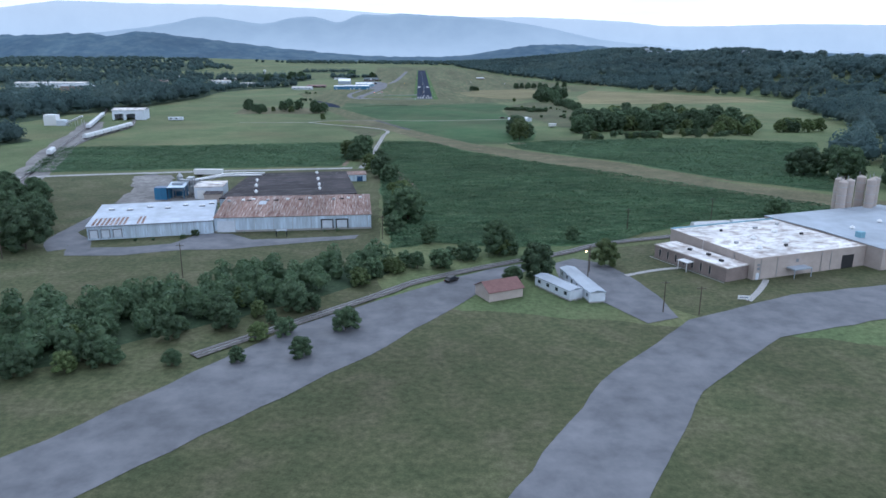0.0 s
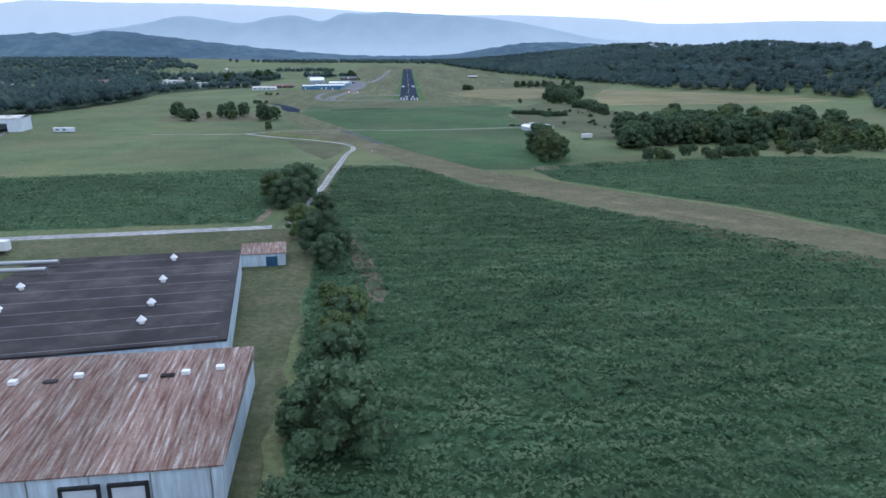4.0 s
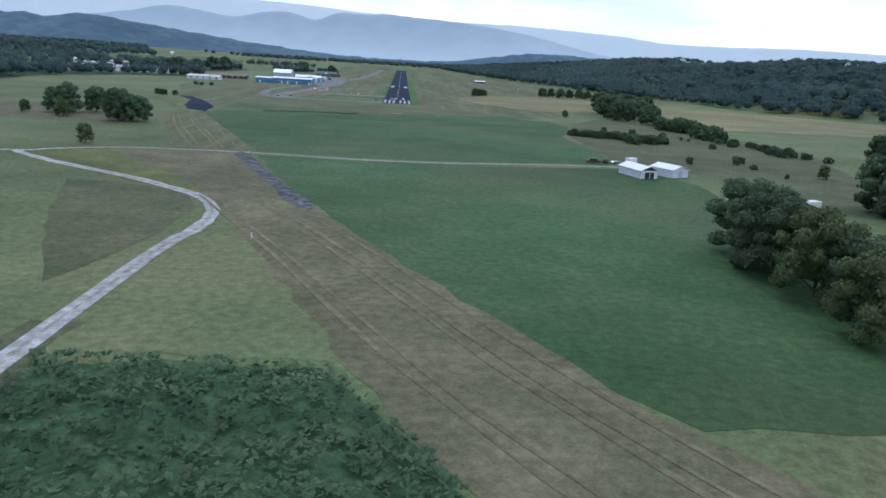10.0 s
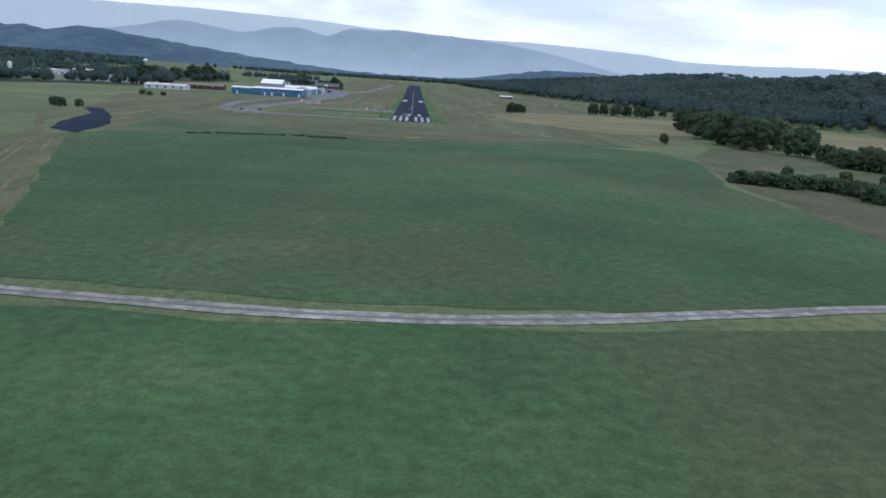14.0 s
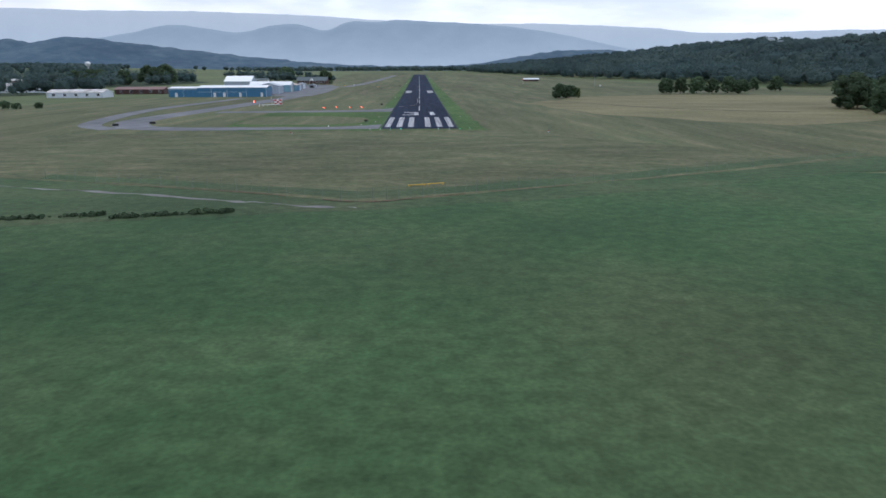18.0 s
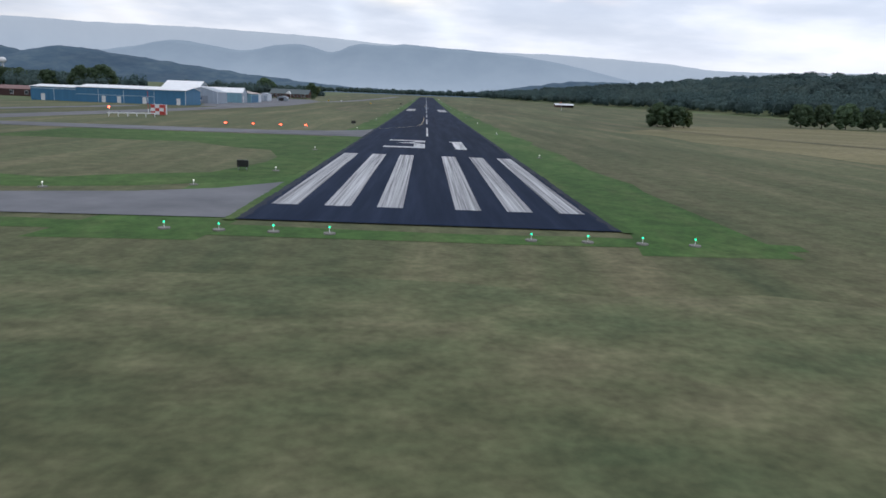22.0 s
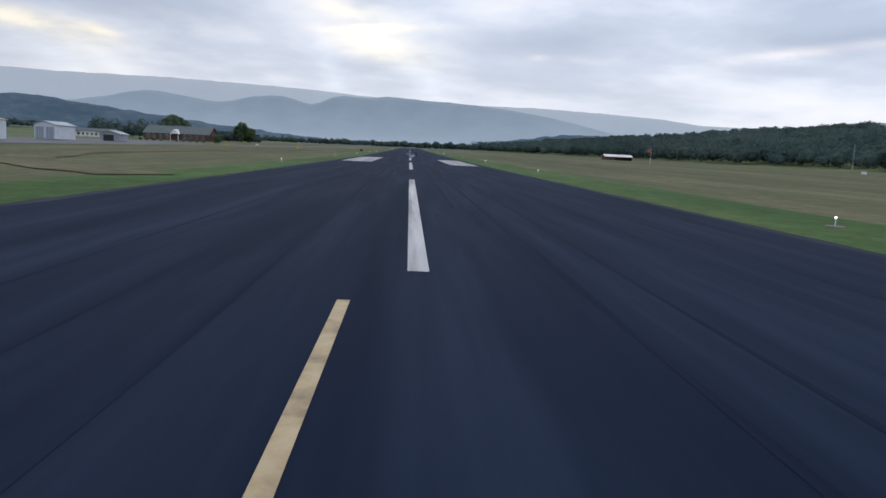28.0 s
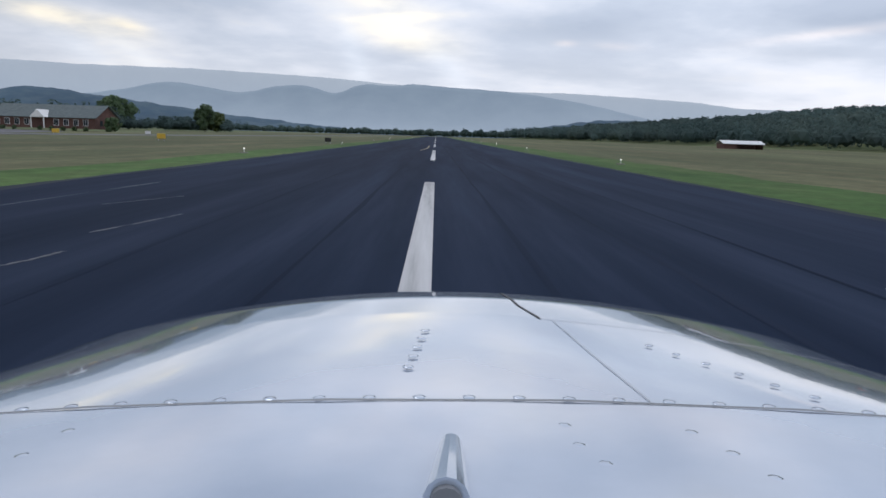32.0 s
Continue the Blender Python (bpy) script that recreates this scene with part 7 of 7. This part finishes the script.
# fence and yellow rails south of the threshold
fence = thing("wire_fence", pose(0, 0, -0.1), "low wire mesh fence on thin posts", "fence")
fpts = smooth_line([(-60, -95), (-39, -103), (-24, -109), (-8.3, -116.5), (2, -113), (12, -108.6), (30, -101.5), (53, -90), (90, -70)], 6)
for p in fpts:
    bm = bmesh.new()
    tube(bm, (p.x, p.y, 0), (p.x, p.y, 1.7), 0.022, n=6)
    part("post", bm, M["mesh_wire"], fence)
for z in (0.15, 0.45, 0.75, 1.05, 1.35, 1.65):
    bm = bmesh.new()
    line = []
    for p in fpts:
        line.append([bm.verts.new((p.x, p.y + dy, z + dz)) for dy, dz in ((-0.003, 0), (0, 0.004), (0.003, 0))])
    for r, q in zip(line, line[1:]):
        for k in range(3):
            bm.faces.new((r[k], r[(k + 1) % 3], q[(k + 1) % 3], q[k]))
    part("wire", bm, M["mesh_wire"], fence)
for a, b, wide in ((5, 10, 0.20), (10, 14, 0.34), (16, 21, 0.46), (21, 27, 0.34), (29, 34, 0.22), (37, 42, 0.18)):
    road("bare_line", [(p.x, p.y - 0.8) for p in fpts[a:b + 1]], wide, M["soil_red"], "bare reddish soil under a fence", "track", wide * 0.45)
for x0, x1, y0, y1 in ((-1.7, 0.9, -106, -105), (0.95, 3.8, -104.95, -103.8)):
    yb = thing("yellow_rail", pose((x0 + x1) / 2, (y0 + y1) / 2, 0, 0, 0, math.degrees(math.atan2(y1 - y0, x1 - x0))), "yellow painted low rail on the grass", "rail")
    part("beam", boxes((-1.4, -0.06, 0.2, 1.4, 0.06, 0.33), bevel=0.02), M["yellow"], yb)
    for x in (-1.2, 1.2):
        part("leg", boxes((x - 0.05, -0.05, 0, x + 0.05, 0.05, 0.21)), M["yellow"], yb)
ditch = []
rd = np.random.default_rng(77)
for line, tall in (([(-76, -139), (-64.4, -131.7), (-51.3, -127.8), (-38.2, -124.8)], 0.55), ([(-36, -126.4), (-30, -125), (-23.5, -123.4)], 0.6)):
    for i, p in enumerate(smooth_line(line, 40)):
        thick = 0.5 + 0.32 * math.sin(i * 0.23 + p.y) + 0.25 * math.sin(i * 0.61)
        if thick < 0.2:
            continue
        for _ in range(2):
            r_ = tall * rd.uniform(0.5, 1.0) * min(1.0, 0.35 + thick * 0.7)
            ditch.append(((p.x + rd.normal() * 0.35, p.y + rd.normal() * 0.35, r_ * 0.4 - 0.1), r_ * 0.8))
vs, fs = leaf_cloud(rd, ditch, 9000, 0.16, 0.5, 0.6)
me = bpy.data.meshes.new("ditch_growth")
me.from_pydata(vs, [], fs)
tagged(part("ditch_growth", me, M["foliage"]), "dark rank growth along a shallow ditch", "weeds", kind="stuff")
mkr = thing("marker_post", at(-23.4, -432), "small white marker post", "post")
part("post", boxes((-0.08, -0.08, 0, 0.08, 0.08, 1.0)), M["white"], mkr)
for x, y in ((33.5, -530), (-34.6, -15), (35.5, -14), (-77.6, -304)):
    mp_ = thing("marker_post", at(x, y), "small red and white marker post in grass", "post")
    part("post", boxes((-0.10, -0.10, 0, 0.10, 0.10, 0.30)), M["white"], mp_)
    part("cap", boxes((-0.11, -0.11, 0.301, 0.11, 0.11, 0.55)), M["red"], mp_)


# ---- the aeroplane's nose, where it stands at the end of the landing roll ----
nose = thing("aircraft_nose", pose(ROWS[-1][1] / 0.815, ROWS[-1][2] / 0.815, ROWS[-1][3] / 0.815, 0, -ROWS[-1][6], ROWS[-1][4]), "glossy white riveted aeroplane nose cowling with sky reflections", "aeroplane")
CROWN = ((0.25, 0.262), (0.5, 0.271), (0.72, 0.279), (0.95, 0.287), (1.2, 0.297), (1.38, 0.308), (1.5, 0.322), (1.6, 0.350), (1.68, 0.40), (1.72, 0.46))
SAG = ((0.25, 0.05), (0.5, 0.055), (0.72, 0.07), (0.95, 0.12), (1.2, 0.165), (1.38, 0.18), (1.72, 0.22))


def skin(x, y, lift=0.0):
    a = np.interp(y, [c[0] for c in CROWN], [c[1] for c in CROWN])
    b = np.interp(y, [c[0] for c in SAG], [c[1] for c in SAG])
    return Vector((x, y, -a - b * abs(x + 0.02) ** 2.0 - 0.5 * max(0, abs(x) - 0.62) ** 2 + lift))


def skin_panel(name, x0, x1, y0, y1, lift, nx, ny, label=""):
    bm = bmesh.new()
    grid = [[bm.verts.new(skin(x, y, lift)) for x in np.linspace(x0, x1, nx)] for y in np.linspace(y0, y1, ny)]
    for r, s in zip(grid, grid[1:]):
        for i in range(nx - 1):
            bm.faces.new((r[i], r[i + 1], s[i + 1], s[i]))
    for f in bm.faces:
        f.smooth = True
    return part(name, bm, M["cowl_paint"], nose, label)


def skin_line(name, pts, width, lift, mat):
    bm = bmesh.new()
    prev = None
    for i in range(len(pts) - 1):
        for t in np.linspace(0, 1, 8):
            p = Vector(pts[i]).lerp(Vector(pts[i + 1]), t)
            d = (Vector(pts[i + 1]) - Vector(pts[i])).normalized()
            q = [bm.verts.new(skin(p.x - d.y * w_, p.y + d.x * w_, lift)) for w_ in (-width / 2, width / 2)]
            if prev:
                bm.faces.new((prev[0], prev[1], q[1], q[0]))
            prev = q
    return part(name, bm, mat, nose)


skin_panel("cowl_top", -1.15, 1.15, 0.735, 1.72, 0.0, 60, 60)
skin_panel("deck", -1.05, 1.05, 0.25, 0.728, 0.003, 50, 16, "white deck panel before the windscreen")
skin_line("seam", [(-0.9, 0.731), (0.9, 0.731)], 0.007, 0.0045, M["seam"])
skin_line("panel_gap", [(0.115, 1.52), (0.135, 1.30), (0.16, 1.18)], 0.0045, 0.001, M["dark"])
skin_line("panel_gap", [(0.16, 1.18), (0.19, 1.175), (0.5, 1.14), (0.9, 1.06)], 0.002, 0.001, M["faint_gap"])
skin_line("panel_gap", [(0.18, 1.17), (0.20, 0.95), (0.225, 0.735)], 0.0014, 0.001, M["faint_gap"])


def rivet(x, y, r):
    bm = bmesh.new()
    bmesh.ops.create_uvsphere(bm, u_segments=8, v_segments=5, radius=r, matrix=Matrix.Translation(skin(x, y, 0.0026)) @ Matrix.Diagonal((1.25, 1.25, 0.11, 1)))
    for f in bm.faces:
        f.smooth = True
    part("rivet", bm, M["cowl_paint"], nose)


for k in range(19):
    rivet(-0.52 + k * 0.0545, 0.742, 0.0062)
for k in range(5):
    rivet(-0.048 + 0.004 * k, 0.86 + k * 0.05, 0.006)
for k in range(6):
    rivet(0.30 + k * 0.026, 1.02 - k * 0.045, 0.005)
for x, y in ((0.115, 0.66), (0.12, 0.61), (0.135, 0.57), (0.235, 0.65), (0.255, 0.60), (0.27, 0.55), (-0.37, 0.66), (-0.38, 0.60)):
    rivet(x, y, 0.006)
bm = bmesh.new()
tube(bm, (0.004, 0.60, -0.268), (0.0, 0.47, -0.252), 0.010, 0.017, 14)
part("vent_stub", bm, M["cowl_paint"], nose, "small tapered white vent stub")
bm = bmesh.new()
tube(bm, (0.0, 0.470, -0.252), (0.0, 0.462, -0.251), 0.012, 0.012, 14)
part("vent_mouth", bm, M["seam"], nose, "dark open end of a vent stub")
bm = bmesh.new()
rings = []
for y, a, b in ((0.25, 0.86, 0.9), (0.9, 0.82, 0.9), (1.3, 0.62, 0.75), (1.66, 0.36, 0.5)):
    rings.append([bm.verts.new((a * math.cos(t) * 1.05, y, -0.42 - a * 0.1 - b * math.sin(t) * 0.75)) for t in np.linspace(0.12, math.pi - 0.12, 20)])
for r, s in zip(rings, rings[1:]):
    for i in range(19):
        bm.faces.new((r[i], r[i + 1], s[i + 1], s[i]))
part("cowl_lower", bm, M["cowl_paint"], nose)
zg = -ROWS[-1][3] / 0.815 + 0.11 + gz(0, 350)
bm = bmesh.new()
tube(bm, (0, 1.0, -0.9), (0, 1.05, zg + 0.22), 0.05, n=10)
part("nose_leg", bm, M["steel"], nose)
bm = bmesh.new()
tube(bm, (-0.08, 1.05, zg + 0.22), (0.08, 1.05, zg + 0.22), 0.22, n=18)
part("nose_wheel", bm, M["black"], nose)
